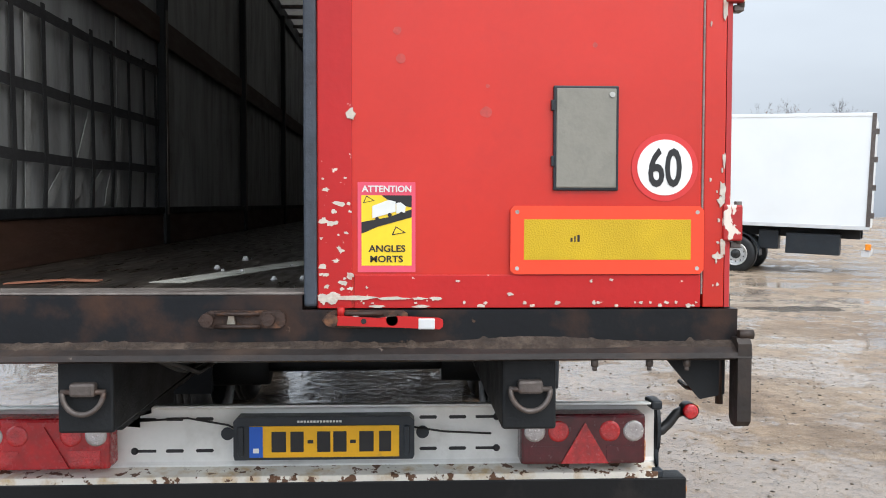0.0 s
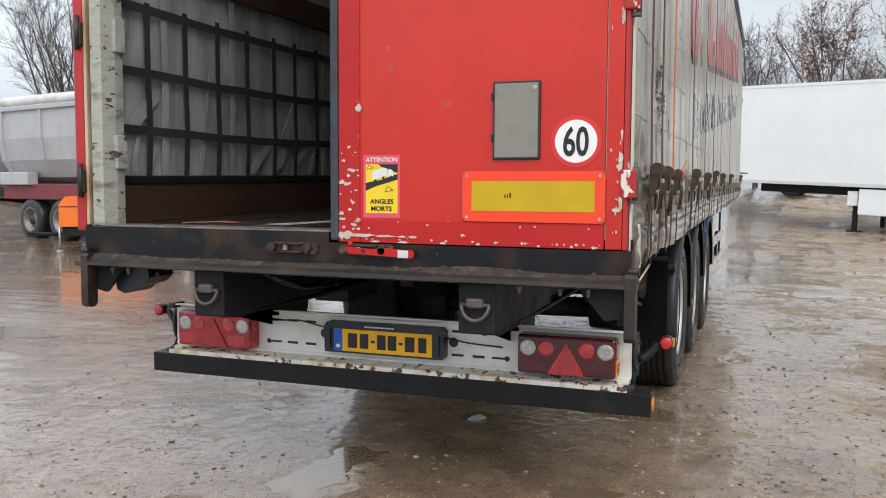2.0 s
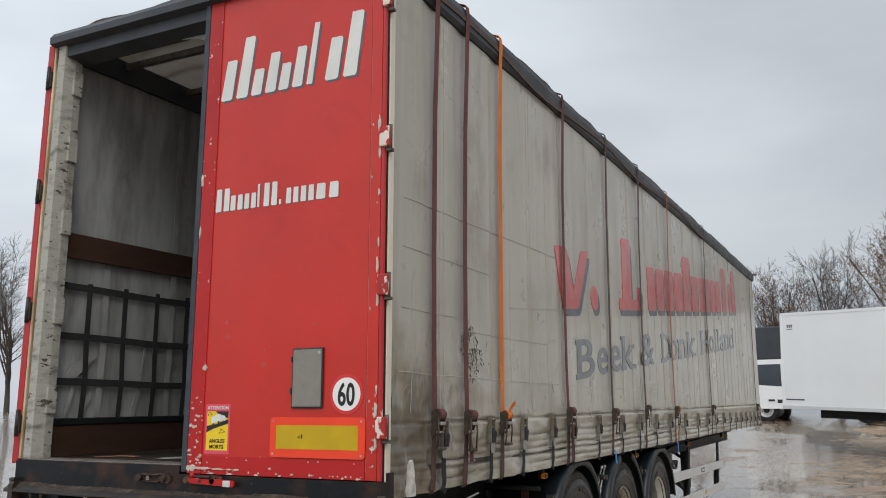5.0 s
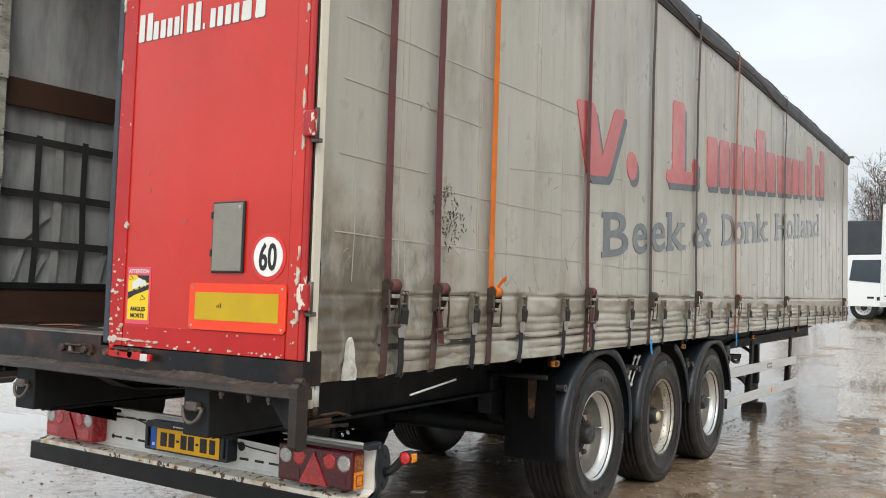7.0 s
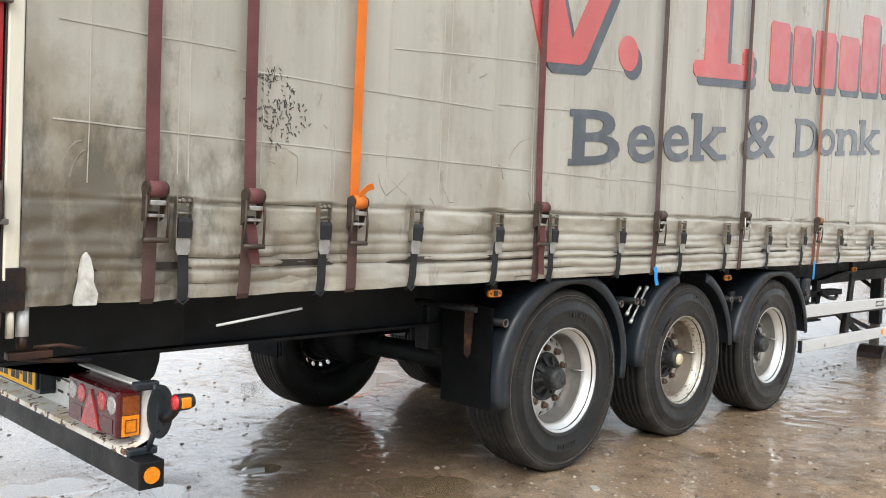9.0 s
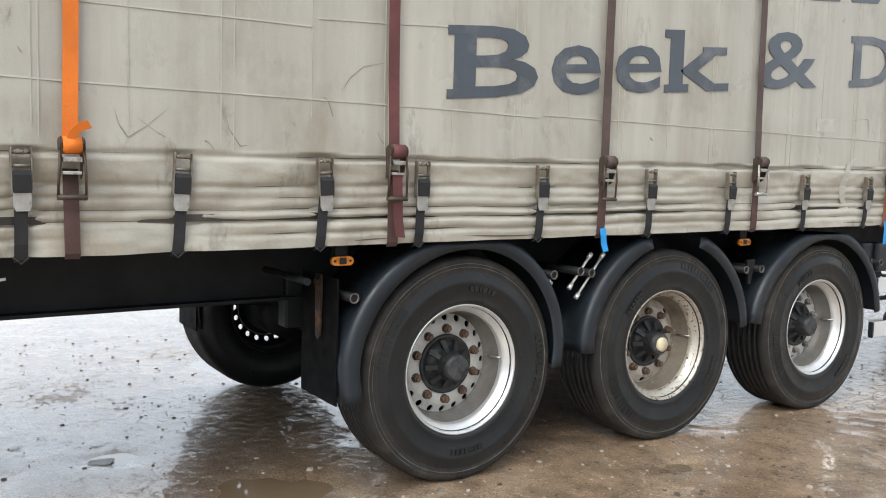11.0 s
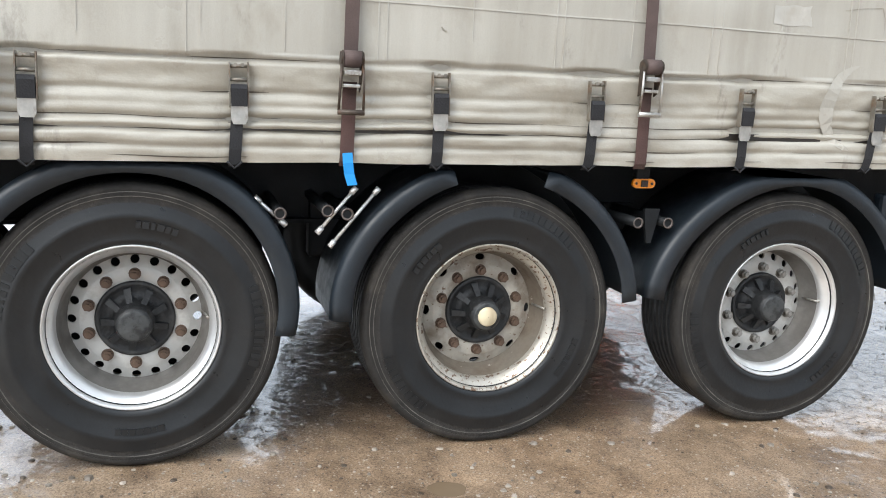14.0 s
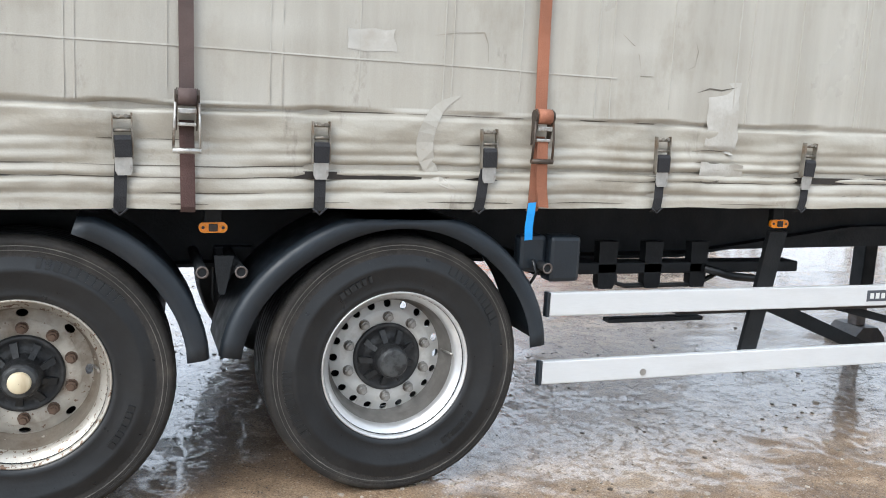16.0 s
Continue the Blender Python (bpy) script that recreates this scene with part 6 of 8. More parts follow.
def side_guard():
    for z in (0.765, 0.462):
        bm = B()
        box(bm, 1.140, 1.170, 6.56 if z > 0.6 else 6.545, 10.05, z - 0.052, z + 0.052, 0.006)
        rail = part("side_guard_rail", bm, M_ALU, trailer, "long white aluminium side guard rail")
        bm = B()
        box(bm, 1.138, 1.172, 6.545 if z > 0.6 else 6.53, 6.562 if z > 0.6 else 6.547, z - 0.054, z + 0.054, 0.003)
        part("rail_cap", bm, M_PLASTIC, rail)
        if z < 0.6:
            bm = B()
            disc(bm, 1.170, 7.055, z - 0.02, 0.016, "x", 0.004, 14)
            part("rail_bolt", bm, M_STEEL, rail)
        if z > 0.6:
            bm = B()
            box(bm, 1.1698, 1.1715, 8.32, 8.56, z - 0.028, z + 0.028, 0, 0)
            for k in range(6):
                box(bm, 1.1712, 1.1722, 8.34 + k * 0.036, 8.364 + k * 0.036, z - 0.014, z + 0.014, 0, 1)
            part("maker_mark", bm, [M_INKBLUE, M_INKWHITE], rail, "small grey maker label of plain bars")
        else:
            bm = B()
            disc(bm, 1.170, 8.55, z + 0.01, 0.03, "x", 0.006, 20)
            part("side_reflector", bm, M_AMBER, rail, "round amber reflector")
    for y in (7.70, 9.80):
        bm = B()
        prism(bm, [(y + 0.01, 1.08), (y + 0.11, 1.08), (y - 0.02, 0.40), (y - 0.11, 0.40)], "x", 1.115, 1.14)
        part("guard_upright", bm, M_BLACK, trailer)
        bm = B()
        prism(bm, [(y + 0.08, 0.80), (y + 0.12, 0.80), (y + 0.02, 0.55), (y + 0.04, 0.45), (y - 0.02, 0.45), (y - 0.01, 0.55)], "x", 1.06, 1.10)
        part("guard_upright", bm, M_RUST, trailer)
    for y0, y1, x0 in ((7.88, 8.72, 0.95), (8.25, 9.6, 0.75)):
        bm = B()
        prism(bm, [(y0, 0.66), (y0 + 0.20, 0.66), (y1 + 0.10, 0.37), (y1 - 0.08, 0.37)], "x", x0 - 0.03, x0)
        part("guard_brace", bm, M_BLACK, trailer, "slanting black steel brace")
    bm = B()
    box(bm, 0.72, 0.78, 7.5, 10.0, 0.60, 0.64, 0.004)
    part("guard_brace", bm, M_RUST, trailer)


side_guard()


def landing_leg(s):
    bm = B()
    box(bm, s * 0.58 + 0.02 - 0.06, s * 0.58 + 0.02 + 0.06, 10.04, 10.16, 0.40, 1.20, 0.008, 0)
    box(bm, s * 0.58 + 0.02 - 0.045, s * 0.58 + 0.02 + 0.045, 10.055, 10.145, 0.12, 0.42, 0.006, 1)
    tube(bm, [(s * 0.58 + 0.02, 10.1, 0.80), (s * 0.2 + 0.02, 10.1, 1.05)], 0.025, 8, 0)
    leg = part("landing_leg", bm, [M_BLACK, M_DARKSTEEL], trailer, "black telescopic landing leg")
    bm = B()
    prism(bm, [(9.95, -0.01), (10.25, -0.01), (10.25, 0.06), (10.17, 0.14), (10.03, 0.14), (9.95, 0.06)], "x", s * 0.58 + 0.02 - 0.14, s * 0.58 + 0.02 + 0.14)
    part("foot", bm, M_RUST, leg, "rusty landing foot")


landing_leg(1)
landing_leg(-1)

# ---- curtain, straps and roof ----
BUCKLES = [0.645, 1.282, 1.815, 2.382, 2.838, 3.503, 4.223, 4.849, 5.527, 6.19, 6.985, 7.76, 8.42, 9.06, 9.68, 10.28, 10.86, 11.4, 11.95, 12.46, 12.95, 13.42, 13.75]
STRAPS = [(0.516, "maroon"), (0.915, "maroon"), (1.432, "orange"), (2.69, "maroon"), (3.885, "brown"), (5.057, "brown"), (6.40, "rust"), (8.70, "brown"), (13.25, "brown")]


def tarp_depth(y, z):
    taut = min(max((z - 1.55) / 0.15, 0), 1) * min(max((y - 1.9) / 0.5, 0), 1)
    d = max(0, 1 - y / 2.2) * max(0, 1 - (z - 1.1) / 1.0) * (0.046 * noise.noise((y * 5.0 + z * 2.2, z * 4.5 - y * 1.5, 6.1)) + 0.026 * noise.noise((y * 12, z * 10, 1.1)) + 0.008 * noise.noise((y * 25, z * 21, 3.1)))
    d += (1 - 0.82 * taut) * (0.007 * noise.noise((y * 0.7, z * 0.5, 2.2)) + 0.004 * noise.noise((y * 2.3, z * 0.8, 9.1)))
    if z < 1.47:
        w = 0.012 * noise.noise((y * 1.1, 0.3, 5.0)) + 0.006 * noise.noise((y * 4.0, 1.3, 5.0))
        taut = min(max((y - 0.3) / 0.8, 0.2), 1.0)
        for z0, deep, wide in ((1.448, 0.030, 0.009), (1.245, 0.042, 0.011), (1.205, 0.034, 0.009), (1.150, 0.020, 0.010), (1.335, 0.010, 0.012), (1.290, 0.012, 0.009)):
            k = deep * taut * (0.55 + 0.9 * noise.noise((y * 0.9, z0 * 13, 1.0)))
            d -= max(k, 0) * math.exp(-(((z - z0 - w * (1 if z0 < 1.4 else 0.4)) / wide) ** 2))
        d += 0.007 * taut * math.sin((z - 1.10) * 22 + 3 * noise.noise((y * 0.8, 0, 4))) * (1 if z < 1.44 else 0)
        d += 0.012 * noise.noise((y * 4, z * 9, 8.0)) + 0.007 * noise.noise((y * 11, z * 22, 2.0))
        for yb in BUCKLES:
            if abs(y - yb) < 0.2:
                d -= 0.014 * math.exp(-(((y - yb) / 0.055) ** 2))
    else:
        for ys, _ in STRAPS:
            if abs(y - ys) < 0.3:
                d -= 0.010 * math.exp(-(((y - ys) / 0.09) ** 2))
        if z < 1.75:
            d += 0.006 * noise.noise((y * 3, z * 5, 3.0))
    return d


def curtain():
    ys = list(np.arange(0.088, 8.0, 0.033)) + list(np.arange(8.0, 13.94, 0.1)) + [13.94]
    zs = list(np.arange(1.095, 1.50, 0.0075)) + list(np.arange(1.51, 2.15, 0.026)) + list(np.arange(2.16, 3.85, 0.055))
    bm = B()
    grid = []
    for y in ys:
        edge = 0.006 * noise.noise((y * 3, 0, 0))
        grid.append([bm.verts.new((1.262 + tarp_depth(y, z), y, z + (edge if z < 1.12 else 0))) for z in zs])
    for a, b in zip(grid, grid[1:]):
        for k in range(len(zs) - 1):
            f = bm.faces.new((a[k], b[k], b[k + 1], a[k + 1]))
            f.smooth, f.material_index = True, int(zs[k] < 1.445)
    # a hem behind the front sheet
    back = [[bm.verts.new((1.240, y, z)) for z in (1.10, 3.83)] for y in ys[::12]]
    for a, b in zip(back, back[1:]):
        bm.faces.new((a[0], a[1], b[1], b[0]))
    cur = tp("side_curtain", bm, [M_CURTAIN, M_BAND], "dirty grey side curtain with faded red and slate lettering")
    # welded seams
    rnd = random.Random(4)
    for z0, rise, y0, y1 in ((1.712, 0.001, 0.18, 3.5), (1.728, 0.0, 3.5, 6.75), (2.042, 0.006, 0.19, 0.86), (1.978, 0.012, 0.88, 2.35), (2.03, 0.06, 2.35, 3.1), (2.19, 0.094, 1.65, 3.5), (2.36, 0.0, 0.2, 1.4), (2.62, 0.02, 0.2, 2.6)):
        bm = B()
        pts = []
        for y in np.arange(y0, y1, 0.06):
            z = z0 + rise * (y - y0) + 0.006 * noise.noise((y * 1.5, z0, 0)) - TILT * y
            pts.append((1.2635 + tarp_depth(y, z), y, z))
        ribbon(bm, pts, (0, 0, 1), 0.0055, 0.003)
        tp("welded_seam", bm, M_SEAM, "pale welded seam", cur)
    for k, y in enumerate(np.arange(0.30, 13.6, 0.335)):
        z0, z1 = (1.465, 3.78) if k % 2 else (rnd.uniform(1.47, 1.62), rnd.uniform(2.1, 3.6))
        for off in (0.0, 0.045) if k % 2 else (0.0,):
            yy = y + off + rnd.uniform(-0.02, 0.02)
            bm = B()
            ribbon(bm, [(1.2632 + tarp_depth(yy, z), yy, z) for z in np.arange(z0, z1, 0.1)], (0, 1, 0), 0.0045 if k % 2 else 0.0032, 0.0028)
            tp("welded_seam", bm, M_WELD, "", cur)
    # crease shade and dirt rubs, painted as thin dark strips on the cloth
    for k in range(16):
        y, z = rnd.choice((rnd.uniform(0.2, 3.0), rnd.uniform(0.2, 8.5))), rnd.choice((rnd.uniform(1.5, 1.8), rnd.uniform(1.5, 1.65), rnd.uniform(1.8, 2.5)))
        dy, dz = rnd.uniform(-0.07, 0.07), rnd.uniform(-0.10, 0.05)
        pts = [(1.2628 + tarp_depth(y + dy * t, z + dz * t * t), y + dy * t, z + dz * t * t) for t in (0, 0.25, 0.5, 0.75, 1)]
        bm = B()
        ribbon(bm, pts, (0, dz, -dy + 0.001), rnd.uniform(0.002, 0.005), 0.003)
        tp("crease_mark", bm, M_CREASESHADE, "", cur)
    # dark lines painted along the hem folds: grime and crease shade together
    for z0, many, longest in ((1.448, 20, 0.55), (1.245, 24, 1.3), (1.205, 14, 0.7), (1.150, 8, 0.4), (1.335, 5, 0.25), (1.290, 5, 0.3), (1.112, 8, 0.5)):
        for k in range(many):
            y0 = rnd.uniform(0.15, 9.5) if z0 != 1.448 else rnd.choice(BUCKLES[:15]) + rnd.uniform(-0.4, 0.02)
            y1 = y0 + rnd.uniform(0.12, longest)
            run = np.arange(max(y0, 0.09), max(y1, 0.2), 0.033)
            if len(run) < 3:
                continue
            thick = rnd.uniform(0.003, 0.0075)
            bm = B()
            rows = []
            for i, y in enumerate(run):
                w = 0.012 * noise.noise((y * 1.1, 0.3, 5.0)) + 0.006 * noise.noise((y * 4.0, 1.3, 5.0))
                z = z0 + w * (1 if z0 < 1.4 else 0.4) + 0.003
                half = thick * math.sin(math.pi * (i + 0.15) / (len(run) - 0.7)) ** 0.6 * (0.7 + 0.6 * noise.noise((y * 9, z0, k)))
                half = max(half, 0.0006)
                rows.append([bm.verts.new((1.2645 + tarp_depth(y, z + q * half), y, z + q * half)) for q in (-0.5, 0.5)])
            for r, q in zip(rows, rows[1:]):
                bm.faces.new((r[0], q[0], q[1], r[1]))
            tp("fold_line", bm, M_FOLDDARK, "", cur)
    # a rubbed print like a bunch of twigs
    bm = B()
    for k in range(170):
        a, r = rnd.uniform(0, 2 * math.pi), math.sqrt(rnd.uniform(0.0, 1))
        r /= max(abs(math.cos(a)) + abs(math.sin(a)), 0.5) * 0.85
        y, z = 1.045 + 0.150 * r * math.cos(a), 1.845 + 0.150 * r * math.sin(a) - 0.040 * r * math.cos(a)
        t = rnd.choice((-0.9, -1.2, 0.6)) + rnd.gauss(0, 0.35)
        q = rnd.uniform(0.004, 0.010)
        pts = [(1.2645 + tarp_depth(y, z), y + q * math.cos(t) * f, z + q * math.sin(t) * f) for f in (-1, 0, 1)]
        ribbon(bm, pts, (0, -math.sin(t), math.cos(t)), rnd.uniform(0.002, 0.005), 0.002)
    tp("rubbed_print", bm, M_PRINT, "rubbed dark twig-like print", cur)
    # taped patches
    bm = B()
    pts = [(0.262, 1.093), (0.335, 1.091), (0.340, 1.13), (0.324, 1.17), (0.322, 1.21), (0.312, 1.25), (0.298, 1.272), (0.288, 1.262), (0.280, 1.22), (0.276, 1.17), (0.266, 1.13)]
    f = [bm.verts.new((1.272 + max(0, tarp_depth(a, b)), a, b)) for a, b in pts]
    g = [bm.verts.new((1.250, a, b)) for a, b in pts]
    bm.faces.new(f)
    for k in range(len(pts)):
        j = (k + 1) % len(pts)
        bm.faces.new((f[k], f[j], g[j], g[k]))
    tp("taped_patch", bm, M_TAPE, "white taped tear in the hem", cur)
    # painted crease shade and scratches, as runs of (y, z) over the ground
    CREASES = ((((5.95, 1.835), (6.05, 1.852), (6.15, 1.860), (6.168, 1.82), (6.172, 1.746)), 0.005, M_CREASESHADE), (((7.14, 1.692), (7.20, 1.712), (7.26, 1.708), (7.34, 1.725)), 0.007, M_FOLDDARK),
               (((7.075, 1.780), (7.115, 1.80), (7.125, 1.86), (7.110, 1.90)), 0.005, M_CREASESHADE), (((6.76, 1.90), (6.83, 1.85), (6.85, 1.77)), 0.004, M_CREASESHADE), (((7.14, 1.445), (7.24, 1.452), (7.34, 1.446)), 0.005, M_FOLDDARK),
               (((7.19, 1.318), (7.24, 1.312), (7.29, 1.322)), 0.014, M_FOLDDARK), (((1.58, 1.628), (1.595, 1.575), (1.625, 1.530), (1.69, 1.575), (1.765, 1.640)), 0.007, M_CREASESHADE), (((1.66, 1.60), (1.715, 1.56), (1.76, 1.535)), 0.006, M_CREASESHADE),
               (((1.975, 1.640), (1.99, 1.58), (2.035, 1.517), (2.07, 1.522)), 0.005, M_CREASESHADE), (((2.455, 1.755), (2.49, 1.81), (2.553, 1.862), (2.655, 1.886)), 0.005, M_CREASESHADE), (((0.915, 1.694), (1.08, 1.696), (1.145, 1.668), (1.150, 1.60), (1.148, 1.52)), 0.005, M_CREASESHADE))
    for run, wide, material in CREASES:
        bm = B()
        pts = []
        for (y0, z0), (y1, z1) in zip(run, run[1:]):
            for t in (0, 0.34, 0.67):
                y, z = y0 + (y1 - y0) * t, z0 + (z1 - z0) * t - TILT * (y0 + (y1 - y0) * t)
                pts.append((1.2632 + tarp_depth(y, z), y, z))
        y, z = run[-1][0], run[-1][1] - TILT * run[-1][0]
        pts.append((1.2632 + tarp_depth(y, z), y, z))
        for k, (p, q) in enumerate(zip(pts, pts[1:])):
            w0, w1 = (wide * math.sin(math.pi * (i + 0.4) / (len(pts) - 0.2)) * 0.5 for i in (k, k + 1))
            d = Vector((0, q[1] - p[1], q[2] - p[2])).normalized()
            side = Vector((0, -d.z, d.y))
            bm.faces.new([bm.verts.new(Vector(c)) for c in (Vector(p) + side * w0, Vector(q) + side * w1, Vector(q) - side * w1, Vector(p) - side * w0)])
        tp("crease_mark", bm, material, "", cur)

    # place name, rising towards the front
    slope = 0.0955 - TILT
    def on_curtain(y0, z0):
        return Matrix(((0, 0, 1, 1.2640), (1, 0, 0, y0), (slope, 1, 0, z0), (0, 0, 0, 1)))
    left = (-0.07, 0.24)
    LETTERS = (("B", 2.99, 0.47, 0.315, ((*left, "b"), (*left, "t"))), ("e", 3.54, 0.31, 0.235, ()), ("e", 3.95, 0.32, 0.238, ()), ("k", 4.33, 0.43, 0.32, ((-0.08, 0.34, "b"), (-0.10, 0.2, "t"), (0.66, 1.08, "b"), (0.58, 1.02, "x"))),
               ("&", 5.05, 0.54, 0.325, ()),
               ("D", 5.95, 0.44, 0.31, ((*left, "b"), (*left, "t"))), ("o", 6.40, 0.37, 0.235, ()), ("n", 6.83, 0.46, 0.235, ((-0.08, 0.36, "b"), (0.64, 1.08, "b"), (-0.10, 0.2, "t"))), ("k", 7.36, 0.48, 0.32, ((-0.08, 0.34, "b"), (-0.10, 0.2, "t"), (0.66, 1.08, "b"), (0.58, 1.02, "x"))),
               ("H", 8.27, 0.56, 0.325, ((-0.08, 0.3, "b"), (0.7, 1.08, "b"), (-0.08, 0.3, "t"), (0.7, 1.08, "t"))), ("o", 8.91, 0.36, 0.24, ()), ("l", 9.36, 0.09, 0.33, ((-0.6, 1.6, "b"), (-0.6, 0.9, "t"))), ("l", 9.60, 0.09, 0.33, ((-0.6, 1.6, "b"), (-0.6, 0.9, "t"))), ("a", 9.80, 0.36, 0.24, ((0.78, 1.1, "b"),)),
               ("n", 10.23, 0.42, 0.24, ((-0.08, 0.36, "b"), (0.64, 1.08, "b"), (-0.10, 0.2, "t"))), ("d", 10.72, 0.40, 0.335, ((0.78, 1.1, "b"), (0.6, 0.9, "t"))))
    for ch, y0, w, h, bars in LETTERS:
        bm = B()
        place = on_curtain(y0, 1.722 + slope * (y0 - 3.0))
        lettering(bm, ch, w, h, place, 0.0030, 0, 0.012)
        for u0, u1, at in bars:
            v0 = {"b": 0.0, "t": h - 0.04, "x": 0.72 * h - 0.038}[at]
            corner = [place @ Vector((u * w, v, d)) for d in (0.0, 0.0034) for u, v in ((u0, v0), (u1, v0), (u1, v0 + 0.04), (u0, v0 + 0.04))]
            q = [bm.verts.new(p) for p in corner]
            for f in ((4, 5, 6, 7), (0, 1, 5, 4), (1, 2, 6, 5), (2, 3, 7, 6), (3, 0, 4, 7)):
                bm.faces.new([q[k] for k in f])
        tp("letter", bm, M_INKBLUE, "slate grey slab letter " + ch, cur)
    # repairs and wipe marks
    def patch(name, y0, y1, z0, z1, material, words):
        bm = B()
        ny, nz = max(3, int((y1 - y0) / 0.02)), max(3, int((z1 - z0) / 0.012))
        grid_ = []
        for i in range(ny + 1):
            col_ = []
            for k in range(nz + 1):
                y, z = y0 + (y1 - y0) * i / ny, z0 + (z1 - z0) * k / nz
                if i in (0, ny) or k in (0, nz):
                    y += 0.018 * noise.noise((y * 19, z * 19, 0.3))
                    z += 0.018 * noise.noise((y * 17, z * 17, 5.3))
                col_.append(bm.verts.new((1.2640 + tarp_depth(y, z), y, z - TILT * y)))
            grid_.append(col_)
        for p, q in zip(grid_, grid_[1:]):
            for k in range(nz):
                bm.faces.new((p[k], q[k], q[k + 1], p[k + 1])).smooth = True
        tp(name, bm, material, words, cur)
    patch("repair_patch", 7.20, 7.36, 1.44, 1.74, M_PATCHED, "paler welded repair patch")
    patch("repair_patch", 7.19, 7.42, 1.30, 1.40, M_PATCHED, "")
    patch("repair_patch", 5.62, 5.80, 1.76, 1.84, M_PATCHED, "")
    bm = B()
    rows = []
    for k in range(15):
        a = radians(105 + 150 * k / 14)
        half = 0.034 * math.sin(math.pi * (k + 0.3) / 14.6)
        rows.append([bm.verts.new((1.2645 + tarp_depth(6.115 + r * math.cos(a), 1.35 + r * math.sin(a)), 6.115 + r * math.cos(a), 1.35 + r * math.sin(a))) for r in (0.185 - half, 0.185 + half)])
    for p, q in zip(rows, rows[1:]):
        bm.faces.new((p[0], p[1], q[1], q[0]))
    tp("wipe_mark", bm, M_WELD, "pale wiped arc", cur)

    # the company name as plain upright bars with a drop shade
    def bars(pieces):
        """One mark of plain rounded bars: (start, width, foot, height, lean at the top) each, over a slate shade."""
        bm = B()
        for shade in (1, 0):
            for k, (y0, w, foot, h, lean) in enumerate(pieces):
                out = []
                for u, v in ((0.03, 0.0), (w - 0.03, 0.0), (w, 0.03), (w, h - 0.03), (w - 0.03, h), (0.03, h), (0.0, h - 0.03), (0.0, 0.03)):
                    y = y0 + u + lean * v / h
                    z = 2.315 + 0.0985 * (y - 2.9) - TILT * y + foot + v
                    out.append((y + 0.055 * shade, z - 0.05 * shade))
                prism(bm, out, "x", 1.254, (1.2652 if shade else 1.2674) + 0.0002 * k, shade)
        tp("company_mark", bm, [M_INKRED, M_INKBLUE], "faded red bars with a slate shade", cur)
    bars([(2.70, 0.30, 0.0, 0.49, -0.20), (2.86, 0.20, 0.0, 0.49, 0.30)])
    bm = B()
    disc(bm, 1.254, 3.555, 2.375, 0.105, "x", 0.0112, 24, 1)
    disc(bm, 1.254, 3.505, 2.420, 0.105, "x", 0.0134, 24, 0)
    tp("company_mark", bm, [M_INKRED, M_INKBLUE], "faded red dot with a slate shade", cur)
    bars([(4.42, 0.32, 0.0, 0.70, 0.0), (4.28, 0.86, 0.0, 0.11, 0.0), (4.98, 0.16, 0.09, 0.14, 0.0)])
    for y0, w, rise in ((5.41, 0.74, 0), (6.24, 0.96, 0), (7.28, 0.94, 1), (8.34, 0.80, 0), (9.22, 0.78, 0), (10.82, 0.70, 2)):
        stem = 0.45 * w
        bars([(y0, stem, 0.0, 0.70 if rise == 1 else 0.47, 0.0), (y0 + w - stem, stem, 0.0, 0.70 if rise == 2 else 0.47, 0.0)])
    bars([(10.20, 0.34, 0.0, 0.70, 0.0)])

    # curtain buckles with their straps
    bm = B()
    for s in (-1, 1):
        box(bm, 0.004, 0.030, s * 0.031 - 0.0025, s * 0.031 + 0.0025, -0.11, 0.045, 0.0015, 0)
    for z in (0.03, -0.015, -0.05):
        tube(bm, [(0.018, -0.033, z), (0.018, 0.033, z)], 0.0065, 8, 0)
    for s in (-1, 1):
        tube(bm, [(0.030, s * 0.012, 0.034), (0.038, s * 0.012, 0.034)], 0.007, 8, 0)
    prism(bm, [(0.010, -0.045), (0.030, -0.030), (0.040, -0.045), (0.034, -0.105), (0.012, -0.10)], "y", -0.027, 0.027, 1)
    prism(bm, [(-0.028, -0.095), (0.028, -0.095), (0.028, -0.150), (0.020, -0.166), (-0.020, -0.166), (-0.028, -0.150)], "x", 0.020, 0.0235, 2)
    bmesh.ops.recalc_face_normals(bm, faces=bm.faces)
    me = bpy.data.meshes.new("buckle")
    bm.to_mesh(me), bm.free()
    for x in (M_BUCKLE, M_WEB, M_STEEL):
        me.materials.append(x)
    for i, y in enumerate(BUCKLES):
        ob = new("buckle", me)
        ob.parent = cur
        ob.matrix_basis = pose(1.258, y, 1.432 + 0.0035 * y, rnd.uniform(-3, 3), 0, rnd.uniform(-3, 3))
        bm = B()
        sway = rnd.uniform(-0.03, 0.012)
        ribbon(bm, [(1.272, y, 1.385 - 0.011 * y), (1.276, y + sway * 0.2, 1.31 - 0.006 * y), (1.272, y + sway * 0.5, 1.22), (1.273, y + sway * 0.8, 1.14), (1.264, y + sway, 1.088), (1.245, y + sway, 1.080)], (0, 1, 0.02), 0.042, 0.003)
        tube(bm, [(1.27, y + sway - 0.026, 1.098), (1.272, y + sway, 1.075), (1.27, y + sway + 0.026, 1.098)], 0.004, 6)
        tp("curtain_strap", bm, M_WEB, "", cur)
    return cur


curtain_part = curtain()


